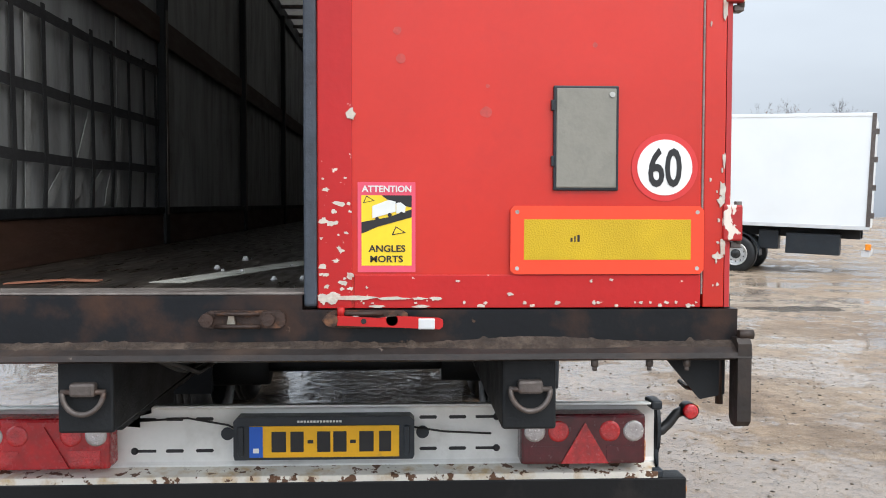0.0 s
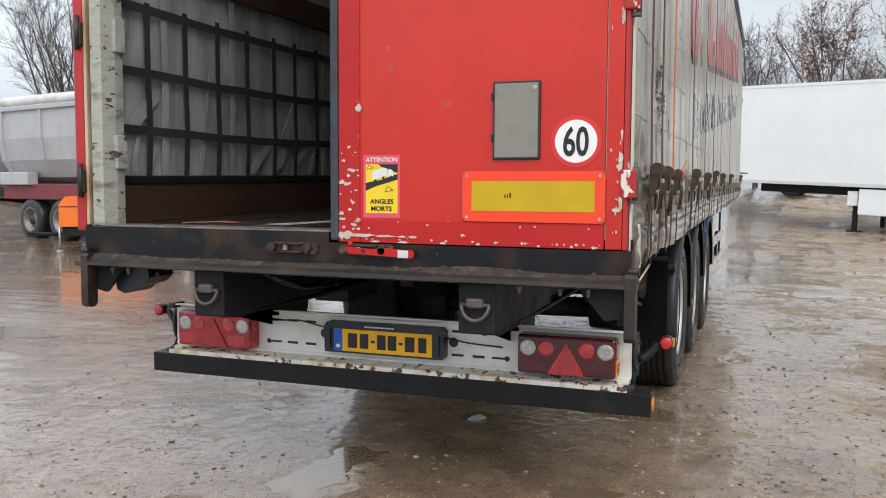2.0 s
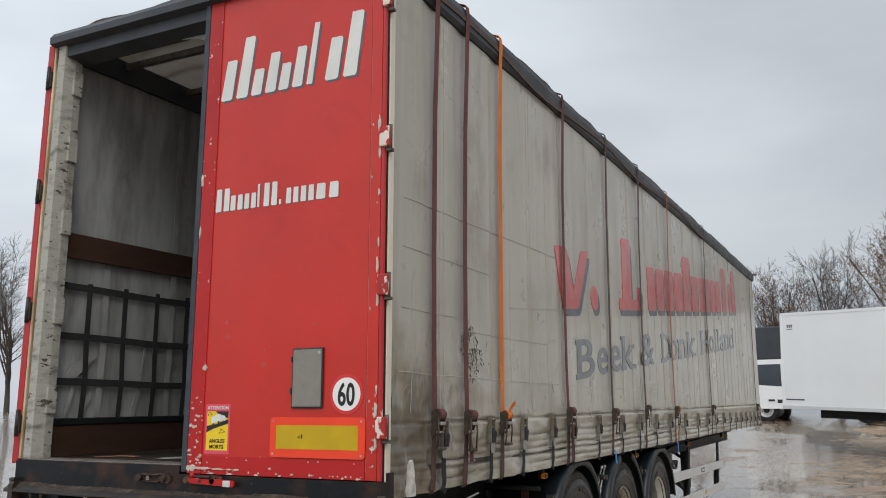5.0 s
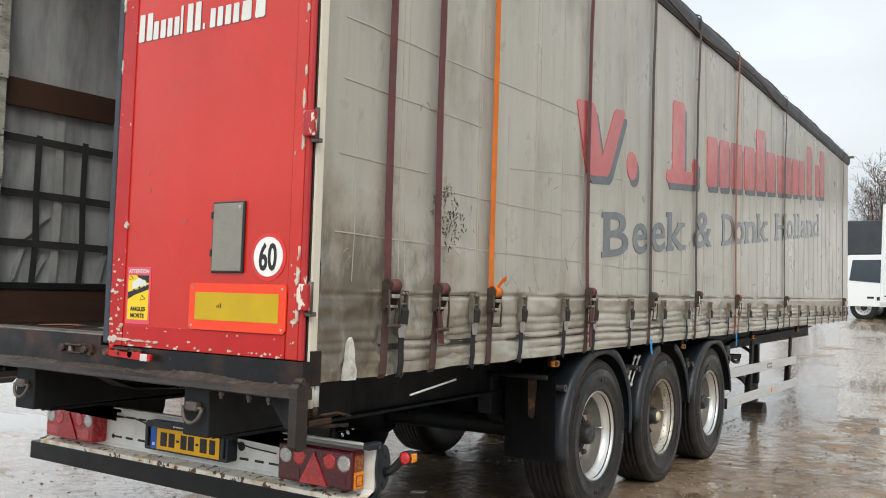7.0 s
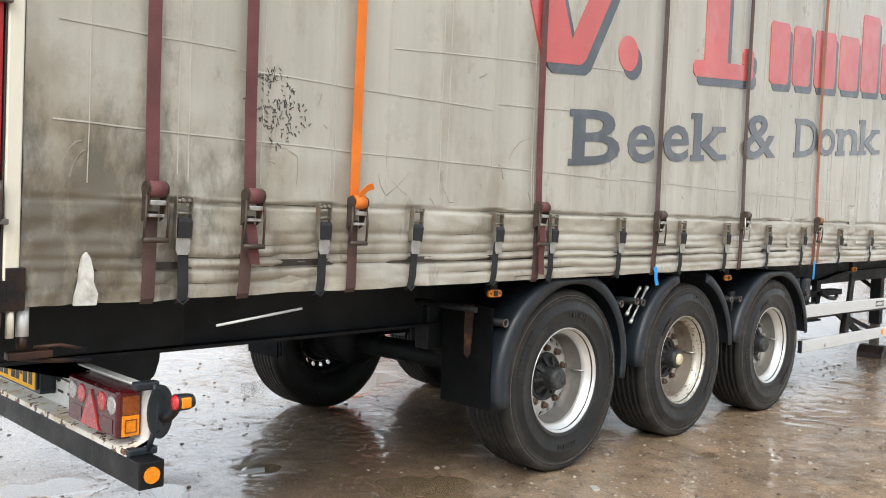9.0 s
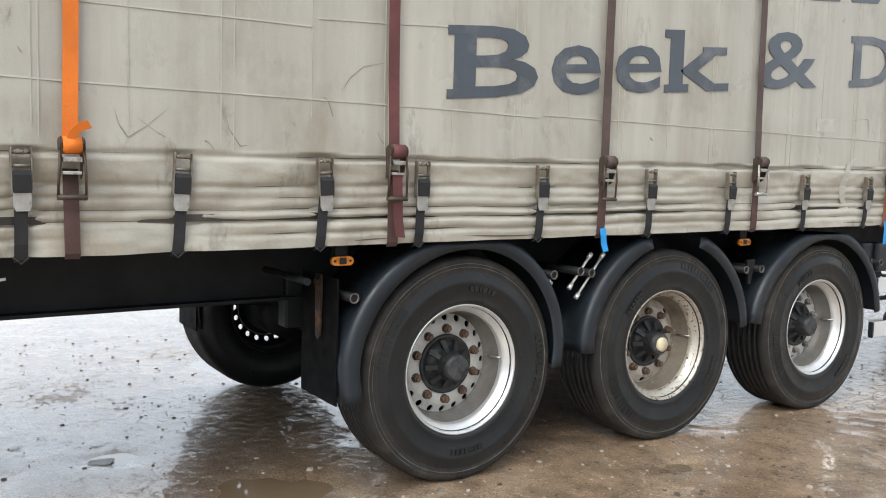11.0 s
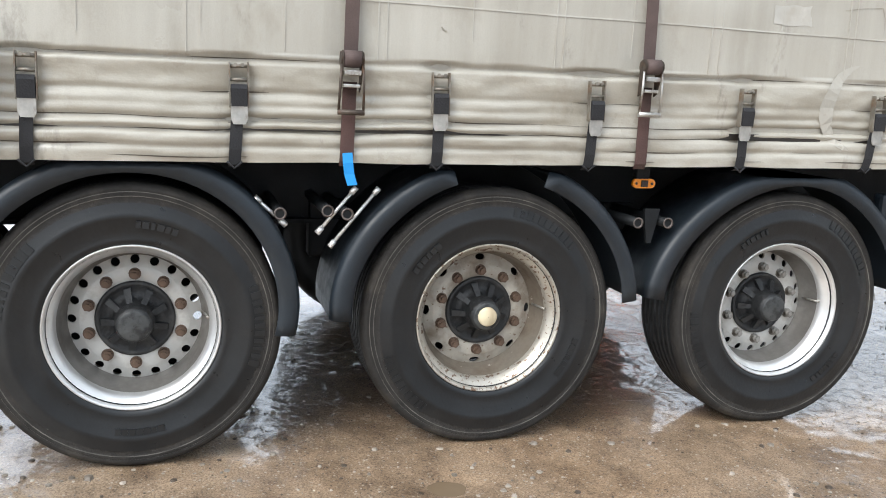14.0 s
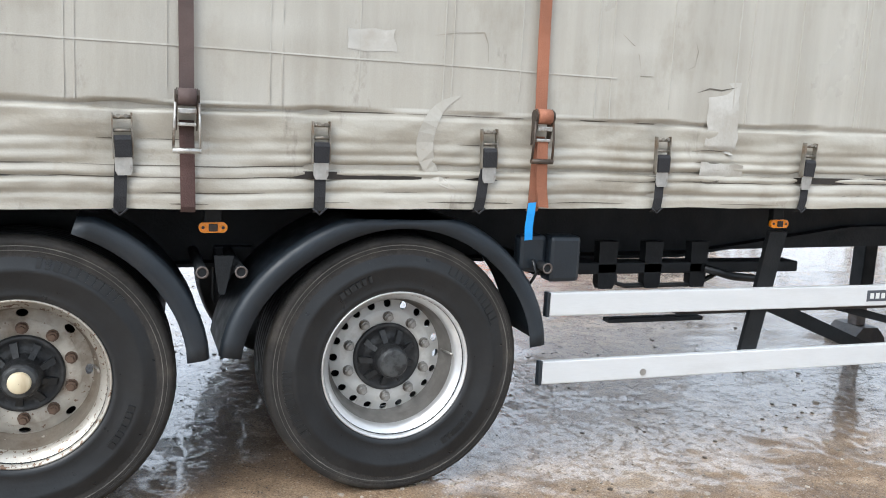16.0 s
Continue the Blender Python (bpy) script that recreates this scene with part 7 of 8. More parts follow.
def roof():
    bm = B()
    prism(bm, [(1.225, 3.815), (1.272, 3.815), (1.292, 3.84), (1.296, 3.92), (1.286, 3.965), (1.225, 3.975)], "y", 0.10, 13.96)
    prism(bm, [(-1.225, 3.815), (-1.272, 3.815), (-1.296, 3.84), (-1.296, 3.92), (-1.286, 3.965), (-1.225, 3.975)], "y", 0.10, 13.96)
    tp("roof_rail", bm, M_DARKBOX, "dark grey roof side rail")
    bm = B()
    pts = [(1.299, y, 3.86 + 0.035 * math.sin(y * 2.1) + 0.02 * noise.noise((y, 3, 3))) for y in np.arange(0.15, 8.9, 0.15)]
    ribbon(bm, pts, (0, 0, 1), 0.03, 0.004)
    tp("slack_strap", bm, M_BROWNWEB, "slack brown webbing along the roof rail")
    # roof sheet, bulging between the straps
    bm = B()
    xs = np.linspace(-1.285, 1.285, 40)
    ys = np.arange(0.08, 13.97, 0.10)
    grid = []
    for y in ys:
        row = []
        for x in xs:
            e = min(1, (1.285 - abs(x)) / 0.22)
            near = min(abs(y - s) for s, _ in STRAPS)
            z = 3.962 + 0.035 * e + 0.045 * math.sin(math.pi * min(1, near / 0.6) * 0.5) * (0.4 + 0.6 * e) + 0.018 * noise.noise((x * 2.5, y * 2.2, 4.4)) + 0.012 * noise.noise((x * 7, y * 7, 1.0))
            row.append(bm.verts.new((x, y, z)))
        grid.append(row)
    for a, b in zip(grid, grid[1:]):
        for k in range(len(xs) - 1):
            bm.faces.new((a[k], a[k + 1], b[k + 1], b[k])).smooth = True
    sheet = tp("roof_sheet", bm, M_ROOF, "tan translucent roof sheet")
    for y in np.arange(0.55, 13.8, 0.60):
        bm = B()
        box(bm, -1.22, 1.22, y - 0.02, y + 0.02, 3.90, 3.945, 0.004)
        tp("roof_bow", bm, M_DARKSTEEL, "", sheet)
    bm = B()
    ribbon(bm, [(-0.45, 0.16, 3.86), (-0.15, 0.14, 3.80), (0.0, 0.13, 3.74), (0.10, 0.15, 3.80)], (0, 0.5, 1), 0.10, 0.003)
    tp("torn_flap", bm, M_PAPER, "torn white flap hanging from the roof", sheet)
    # front corner bracket
    bm = B()
    box(bm, 1.25, 1.36, 13.92, 14.0, 3.94, 3.975, 0.006)
    tp("corner_bracket", bm, M_DARKSTEEL)


roof()


WEB = {"maroon": M_MAROON, "orange": M_ORANGEWEB, "brown": M_BROWNWEB, "rust": M_RUSTWEB}
WORDS = {"maroon": "faded maroon lashing strap with a steel ratchet", "orange": "bright orange lashing strap with a dirty ratchet",
         "brown": "dark brown lashing strap with a steel ratchet", "rust": "faded orange-brown lashing strap with a steel ratchet"}


def ratchet_strap(y, kind, zr, tail):
    up = TILT * y
    th = thing("ratchet_strap", WORDS[kind], "strap", (0, y, up), "lashing straps over the trailer")
    rnd = random.Random(int(y * 100))
    web = WEB[kind]
    bm = B()
    wob = rnd.uniform(-0.012, 0.012)
    path = [(1.285, 0, zr + 0.05), (1.281, wob * 0.5, zr + 0.35), (1.281, wob, 2.4), (1.284, wob * 0.6, 3.2), (1.299, 0, 3.82), (1.305, 0, 3.93), (1.295, 0, 3.985), (1.18, 0, 4.035), (0.6, 0, 4.065), (-0.6, 0, 4.065), (-1.18, 0, 4.035), (-1.305, 0, 3.93), (-1.30, 0, 3.7)]
    ribbon(bm, path, (0, 1, 0), 0.05, 0.003)
    part("webbing", bm, web, th)
    bm = B()
    lean = rnd.uniform(-0.012, 0.012)
    ribbon(bm, [(1.283, 0, zr - 0.05), (1.280, lean * 0.4, zr - 0.16), (1.277, lean * 0.8, zr - 0.30), (1.274, lean, 1.105), (1.262, lean, 1.085)], (0, 1, 0), 0.05, 0.003)
    part("lower_webbing", bm, web if kind == "rust" else M_DIRTYWEB, th)
    # ratchet
    bm = B()
    for s in (-1, 1):
        prism(bm, [(1.283, zr + 0.045), (1.318, zr + 0.058), (1.338, zr + 0.035), (1.330, zr - 0.01), (1.305, zr - 0.075), (1.283, zr - 0.085)], "y", s * 0.034 - 0.002, s * 0.034 + 0.002, 0)
        disc_pts = [(1.312 + 0.026 * math.cos(2 * math.pi * k / 14), zr + 0.028 + 0.026 * math.sin(2 * math.pi * k / 14)) for k in range(14)]
        prism(bm, disc_pts, "y", s * 0.039 - 0.0015, s * 0.039 + 0.0015, 0)
    part("ratchet_frame", bm, M_RATCHET, th, "rusty dark steel ratchet frame")
    bm = B()
    tube(bm, [(1.312, -0.030, zr + 0.028), (1.312, 0.030, zr + 0.028)], 0.030, 14)
    part("wound_webbing", bm, web, th)
    bm = B()
    box(bm, 1.310, 1.338, -0.030, 0.030, zr - 0.028, zr - 0.010, 0.003)
    part("pawl", bm, M_STEEL, th, "bright steel pawl")
    bm = B()
    box(bm, 1.300, 1.326, -0.030, 0.030, zr - 0.070, zr - 0.058, 0.003)
    part("release_bar", bm, M_STEEL, th)
    bm = B()
    drop = rnd.uniform(-0.01, 0.02)
    for s in (-1, 1):
        tube(bm, [(1.325, s * 0.038, zr + 0.01), (1.330, s * 0.042, zr - 0.06), (1.322, s * 0.044, zr - 0.15 - drop)], 0.005, 6)
    tube(bm, [(1.322, -0.047, zr - 0.155 - drop), (1.322, 0.047, zr - 0.155 - drop)], 0.010, 10)
    part("handle", bm, M_STEEL if kind == "brown" and y > 5 else M_RATCHET, th, "ratchet handle")
    if tail:
        bm = B()
        if kind == "orange":
            ribbon(bm, [(1.330, -0.012, zr + 0.045), (1.338, 0.002, zr + 0.070), (1.344, 0.024, zr + 0.092), (1.348, 0.052, zr + 0.100)], (0.25, -0.5, 0.8), 0.030, 0.003)
            part("webbing_tail", bm, web, th)
        elif tail == "blue":
            ribbon(bm, [(1.292, lean, 1.135), (1.298, lean + 0.002, 1.10), (1.296, lean + 0.008, 1.06), (1.30, lean + 0.02, 1.02)], (0, 1, 0.1), 0.036, 0.003)
            part("blue_tag", bm, M_BLUETAG, th, "torn blue plastic tag")
        else:
            ribbon(bm, [(1.318, 0.0, zr - 0.06), (1.318, 0.004, zr - 0.16), (1.306, 0.015, zr - 0.25), (1.302, 0.03, zr - 0.33)] if tail == "long" else [(1.30, 0, zr - 0.08), (1.308, 0.008, zr - 0.17), (1.304, 0.02, zr - 0.235)], (0, 1, -0.1), 0.046, 0.003)
            part("webbing_tail", bm, web, th)


for (sy, kind), zr, tail in zip(STRAPS, (1.465, 1.455, 1.445, 1.455, 1.435, 1.455, 1.435, 1.43, 1.42), ("", "short", "curl", "long", "blue", "", "long", "", "")):
    ratchet_strap(sy, kind, zr, tail)
# the blue tag tied to the faded orange strap
bm_tag = B()
ribbon(bm_tag, [(1.292, 6.385, 1.215), (1.300, 6.378, 1.17), (1.302, 6.372, 1.12), (1.298, 6.376, 1.065)], (0, 1, 0.1), 0.034, 0.003)
tagged(part("blue_tag", bm_tag, M_BLUETAG, None), "torn blue plastic tag hanging from a strap", "tag")


# ---- inside the load space ----
def interior():
    bm = B()
    box(bm, -1.25, 1.25, 0.142, 13.86, 1.205, 1.232)
    floor_ = tp("load_floor", bm, M_LOADFLOOR, "wet dark plywood load floor")
    bm = B()
    prism(bm, [(-0.52, 0.35), (-0.40, 0.33), (0.35, 2.4), (0.30, 2.5), (-0.2, 1.3)], "z", 1.2325, 1.2345)
    tp("floor_scrape", bm, M_POST, "pale scraped streak", floor_)
    bm = B()
    ribbon(bm, [(-0.95, 0.30, 1.236), (-0.8, 0.38, 1.240), (-0.68, 0.36, 1.238)], (0, 1, 0), 0.05, 0.004)
    tp("orange_scrap", bm, M_RUSTWEB, "", floor_)
    bm = B()
    rnd = random.Random(9)
    for k in range(16):
        x, y, r = rnd.uniform(-0.5, 0.25), rnd.uniform(0.4, 2.2), rnd.uniform(0.008, 0.02)
        tube(bm, [(x, y, 1.2325), (x, y, 1.2325 + r)], [r, r * 0.5], 6)
    tp("litter_crumbs", bm, M_PAPER, "scattered pale crumbs", floor_)
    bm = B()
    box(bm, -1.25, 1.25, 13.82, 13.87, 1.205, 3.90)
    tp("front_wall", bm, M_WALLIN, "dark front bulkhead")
    # left curtain from inside
    bm = B()
    ys, zs = list(np.arange(0.14, 13.9, 0.12)), list(np.arange(1.10, 3.86, 0.11))
    g = [[bm.verts.new((-1.262 + 0.012 * noise.noise((y * 1.4, z * 1.2, 6.6)) + 0.006 * noise.noise((y * 5, z * 4, 2.2)), y, z)) for z in zs] for y in ys]
    for a, b in zip(g, g[1:]):
        for k in range(len(zs) - 1):
            bm.faces.new((a[k], a[k + 1], b[k + 1], b[k])).smooth = True
    liner = tp("far_side_curtain", bm, M_LINER, "grey side tarp with daylight showing through")
    for y, z, a, b in ((0.36, 1.80, 0.13, 0.10), (0.85, 1.58, 0.05, 0.16), (1.75, 1.72, 0.14, 0.22), (1.15, 1.75, 0.03, 0.16), (0.42, 1.55, 0.05, 0.08), (1.95, 1.60, 0.10, 0.06), (0.30, 1.60, 0.04, 0.12), (1.42, 1.56, 0.12, 0.09), (2.30, 1.78, 0.05, 0.20), (2.12, 1.58, 0.07, 0.10), (0.90, 1.90, 0.02, 0.13)):
        bm = B()
        pts = [(y - a, z - b), (y - a * 0.3, z - b * 0.9), (y + a, z + b * 0.7), (y + a * 0.6, z + b), (y + a * 0.1, z + b * 0.5), (y - a * 0.6, z - b * 0.2)]
        f = [bm.verts.new((-1.238, u, w)) for u, w in pts]
        h = [bm.verts.new((-1.242, u, w)) for u, w in pts]
        bm.faces.new(f), bm.faces.new(h[::-1])
        for k in range(6):
            bm.faces.new((f[k], f[(k + 1) % 6], h[(k + 1) % 6], h[k]))
        tp("torn_film", bm, M_FILM, "", liner)
    # kerb boards, upper boards and pillars on both sides
    for s in (-1, 1):
        bm = B()
        box(bm, s * 1.205, s * 1.236, 0.14, 13.8, 1.232, 1.425, 0.004)
        tp("kerb_board", bm, M_BROWNBOARD, "brown kerb board along the load floor")
        bm = B()
        box(bm, s * 1.195, s * 1.238, 0.14, 13.8, 1.426, 1.468, 0.006)
        tp("kerb_rail", bm, M_BLACK)
        bm = B()
        box(bm, s * 1.215, s * 1.238, 0.14, 13.8, 2.49, 2.655, 0.004)
        tp("side_board", bm, M_BROWNBOARD, "brown wooden side board")
        for y in (3.05, 5.77, 8.45, 11.1):
            bm = B()
            box(bm, s * 1.185, s * 1.238, y - 0.045, y + 0.045, 1.232, 3.83, 0.008)
            pil = tp("side_pillar", bm, M_BLACK, "dark side pillar")
            bm = B()
            box(bm, s * 1.180, s * 1.186, y - 0.02, y + 0.02, 1.42, 2.7, 0.001)
            tp("pillar_edge", bm, M_DARKSTEEL, "", pil)
    # webbing net against the left curtain
    net_y = [0.385, 0.69, 0.985, 1.286, 1.59, 1.85, 2.14, 2.42, 2.70, 2.93]
    for z in (1.705, 1.995, 2.315):
        bm = B()
        pts = [(-1.226 + 0.004 * noise.noise((y * 3, z, 1)), y, z + 0.008 * noise.noise((y * 2.6, z, 4)) - 0.025 * math.sin(math.pi * min(y, 3.05) / 3.05)) for y in np.arange(0.15, 3.06, 0.075)]
        ribbon(bm, pts, (0, 0, 1), 0.045, 0.004)
        tp("net_strap", bm, M_WEB, "sagging black net webbing", liner)
    for y in net_y:
        bm = B()
        ribbon(bm, [(-1.230, y, 1.466), (-1.224, y + 0.008, 1.70), (-1.224, y - 0.004, 1.99), (-1.228, y, 2.34)], (0, 1, 0), 0.038, 0.004)
        tp("net_strap", bm, M_WEB, "", liner)
    for y, z1 in ((0.52, 2.45), (1.13, 3.7), (2.25, 3.7)):
        bm = B()
        ribbon(bm, [(-1.236, y, 1.47), (-1.234, y + 0.01, 2.0), (-1.236, y, z1)], (0, 1, 0), 0.05, 0.003)
        tp("pale_strip", bm, M_FILM, "dusty stained strip", liner)


interior()

# ---- things round the yard ----
def simple_wheel(parent, x, y, z, r, w, axis_angle, rim=M_RIM):
    """A lorry wheel with tyre and dished rim, its axle along local x turned by axis_angle."""
    hub = new("wheel")
    hub.parent, hub.matrix_basis = parent, pose(x, y, z, 0, 0, axis_angle)
    bm = B()
    revolve(bm, [(-w / 2, r * 0.56), (-w / 2 * 1.05, r * 0.8), (-w / 2 * 0.92, r * 0.95), (-w * 0.38, r), (w * 0.38, r), (w / 2 * 0.92, r * 0.95), (w / 2 * 1.05, r * 0.8), (w / 2, r * 0.56)], 36)
    part("tyre", bm, M_RUBBER, hub)
    bm = B()
    revolve(bm, [(w / 2, r * 0.57), (w / 2 * 1.02, r * 0.60), (w / 2, r * 0.54), (w * 0.2, r * 0.50), (w * 0.12, r * 0.44), (w * 0.14, r * 0.30), (w * 0.36, r * 0.24), (w * 0.42, r * 0.10), (w * 0.42, 0.001)], 28)
    revolve(bm, [(-w / 2, r * 0.57), (-w * 0.2, r * 0.50), (-w * 0.2, 0.001)], 28)
    part("rim", bm, rim, hub, "silver steel rim")
    bm = B()
    revolve(bm, [(w * 0.16, r * 0.27), (w * 0.37, r * 0.245), (w * 0.44, r * 0.11), (w * 0.44, 0.001)], 20)
    part("hub", bm, M_HUB, hub, "dark hub")
    hole = None
    for k in range(10):
        turned = Matrix.Rotation(2 * math.pi * k / 10, 4, "X")
        if hole is None:
            bm = B()
            disc(bm, w * 0.125, 0, r * 0.395, r * 0.036, "x", 0.006, 10)
            hole = part("hand_hole", bm, M_INKBLACK, hub, m=turned)
        else:
            twin(hole, turned, hub)
    return hub


def white_trailer():
    th = thing("refrigerated_trailer", "plain white box semi-trailer parked across the yard", "trailer")
    th.matrix_basis = Matrix.Translation((0.491, 25.344, 0.340)) @ pose(0, 0, 0, 0, 2.26, -30.7)
    L = 13.25
    bm = B()
    box(bm, 0, L, 0, 2.5, 1.335, 4.23, 0.02)
    body = part("box_body", bm, M_WHITEBOX, th, "smooth white insulated box")
    bm = B()
    box(bm, -0.01, L + 0.01, -0.015, 0.01, 1.30, 1.40, 0.006)
    part("lower_rail", bm, M_ALU, body, "grey aluminium lower rail")
    bm = B()
    box(bm, -0.012, L + 0.01, -0.012, 0.01, 4.15, 4.24, 0.006)
    box(bm, -0.015, 0.06, -0.014, 0.01, 1.40, 4.15, 0.006)
    part("edge_trim", bm, M_WHITEBOX, body)
    bm = B()
    box(bm, L - 0.08, L + 0.02, -0.018, 0.02, 1.38, 4.23, 0.006)
    for z in (1.6, 2.3, 3.0, 3.7):
        box(bm, L + 0.0, L + 0.10, -0.03, 0.03, z, z + 0.14, 0.01)
    part("rear_frame", bm, M_DARKSTEEL, body, "dark rear frame with hinges")
    bm = B()
    box(bm, 0.20, 0.46, -0.004, 0.001, 3.70, 3.90, 0, 0)
    for k in range(3):
        box(bm, 0.23 + k * 0.07, 0.28 + k * 0.07, -0.006, -0.003, 3.78, 3.87, 0, 1)
    box(bm, 0.23, 0.43, -0.006, -0.003, 3.72, 3.745, 0, 1)
    part("body_plate", bm, [M_SIGNWHITE, M_INKBLUE], body, "small pale plate with plain dark bars")
    bm = B()
    box(bm, 0.12, 0.75, -0.006, -0.001, 1.56, 1.60, 0, 0)
    part("body_mark", bm, M_INKBLUE, body, "small dark bar")
    for y in (0.55, 1.75):
        bm = B()
        box(bm, 0.9, L - 0.2, y, y + 0.2, 1.05, 1.34, 0.01)
        part("chassis_beam", bm, M_BLACK, th, "black chassis beam")
    bm = B()
    box(bm, 4.20, 7.0, 0.02, 0.75, 0.54, 1.25, 0.02)
    part("pallet_box", bm, M_WHITEBOX, th, "white pallet box under the floor")
    for y in (0.35, 2.1):
        bm = B()
        box(bm, 3.90, 4.02, y, y + 0.12, 0.05, 1.32, 0.008)
        box(bm, 3.80, 4.12, y - 0.08, y + 0.2, 0.0, 0.07, 0.01)
        part("landing_leg", bm, M_BLACK, th)
    bm = B()
    box(bm, 3.86, 4.14, 0.08, 0.26, 0.78, 1.18, 0.01)
    part("control_box", bm, M_SIGNWHITE, th)
    bm = B()
    box(bm, 11.3, 12.6, 0.15, 0.7, 0.62, 1.15, 0.02)
    box(bm, 10.6, 11.1, 0.3, 0.8, 0.7, 1.2, 0.02)
    part("underslung_box", bm, M_PLASTIC, th, "black underslung storage boxes")
    bm = B()
    box(bm, L - 0.15, L + 0.05, 0.1, 2.4, 0.62, 0.78, 0.01)
    part("rear_bumper", bm, M_ALU, th)
    bm = B()
    box(bm, L - 0.06, L + 0.07, 0.04, 0.5, 0.80, 0.95, 0.01)
    part("tail_lamp", bm, M_AMBER, th)
    for x in (7.45, 8.756, 10.068):
        simple_wheel(th, x, 0.22, 0.52, 0.52, 0.37, -90)
        simple_wheel(th, x, 2.28, 0.52, 0.52, 0.37, 90)
        bm = B()
        arc = [(x + r * math.cos(t), 0.52 + r * math.sin(t)) for r, ts in ((0.62, [math.pi * k / 12 for k in range(13)]), (0.59, [math.pi * (12 - k) / 12 for k in range(13)])) for t in ts]
        prism(bm, arc, "y", 0.02, 0.5)
        part("mudguard", bm, M_PLASTIC, th)


white_trailer()


def parked_truck():
    th = thing("parked_lorry", "white lorry cab with dark windows beyond the trailers", "lorry")
    th.matrix_basis = Matrix.Translation((-1.9, 34.5, ground_height(-1, 33.5))) @ Matrix.Rotation(radians(-8), 4, "Z")
    bm = B()
    prism(bm, [(0, 0.55), (2.2, 0.55), (2.2, 2.55), (0.35, 2.55), (0.12, 2.30), (0.0, 1.45)], "y", 0, 2.3)
    part("cab", bm, M_WHITEBOX, th, "white lorry cab")
    bm = B()
    box(bm, 0.05, 2.9, 0.02, 2.28, 2.56, 3.9, 0.05)
    part("roof_unit", bm, M_DARKBOX, th, "dark upper body")
    bm = B()
    prism(bm, [(0.35, 1.55), (1.55, 1.45), (1.55, 2.35), (0.48, 2.35)], "y", -0.012, 0.01)
    part("side_window", bm, M_GLASS, th)
    bm = B()
    box(bm, 1.0, 1.25, -0.015, 0.0, 0.85, 0.93, 0.005)
    box(bm, 1.35, 1.62, -0.015, 0.0, 0.78, 0.92, 0.005)
    part("door_handle", bm, M_PLASTIC, th)
    bm = B()
    box(bm, 2.2, 6.0, 0.5, 1.8, 0.6, 0.9, 0.02)
    part("chassis", bm, M_BLACK, th)
    for x in (0.85, 4.6):
        simple_wheel(th, x, 0.25, 0.5, 0.5, 0.35, -90)
        simple_wheel(th, x, 2.05, 0.5, 0.5, 0.35, 90)


parked_truck()


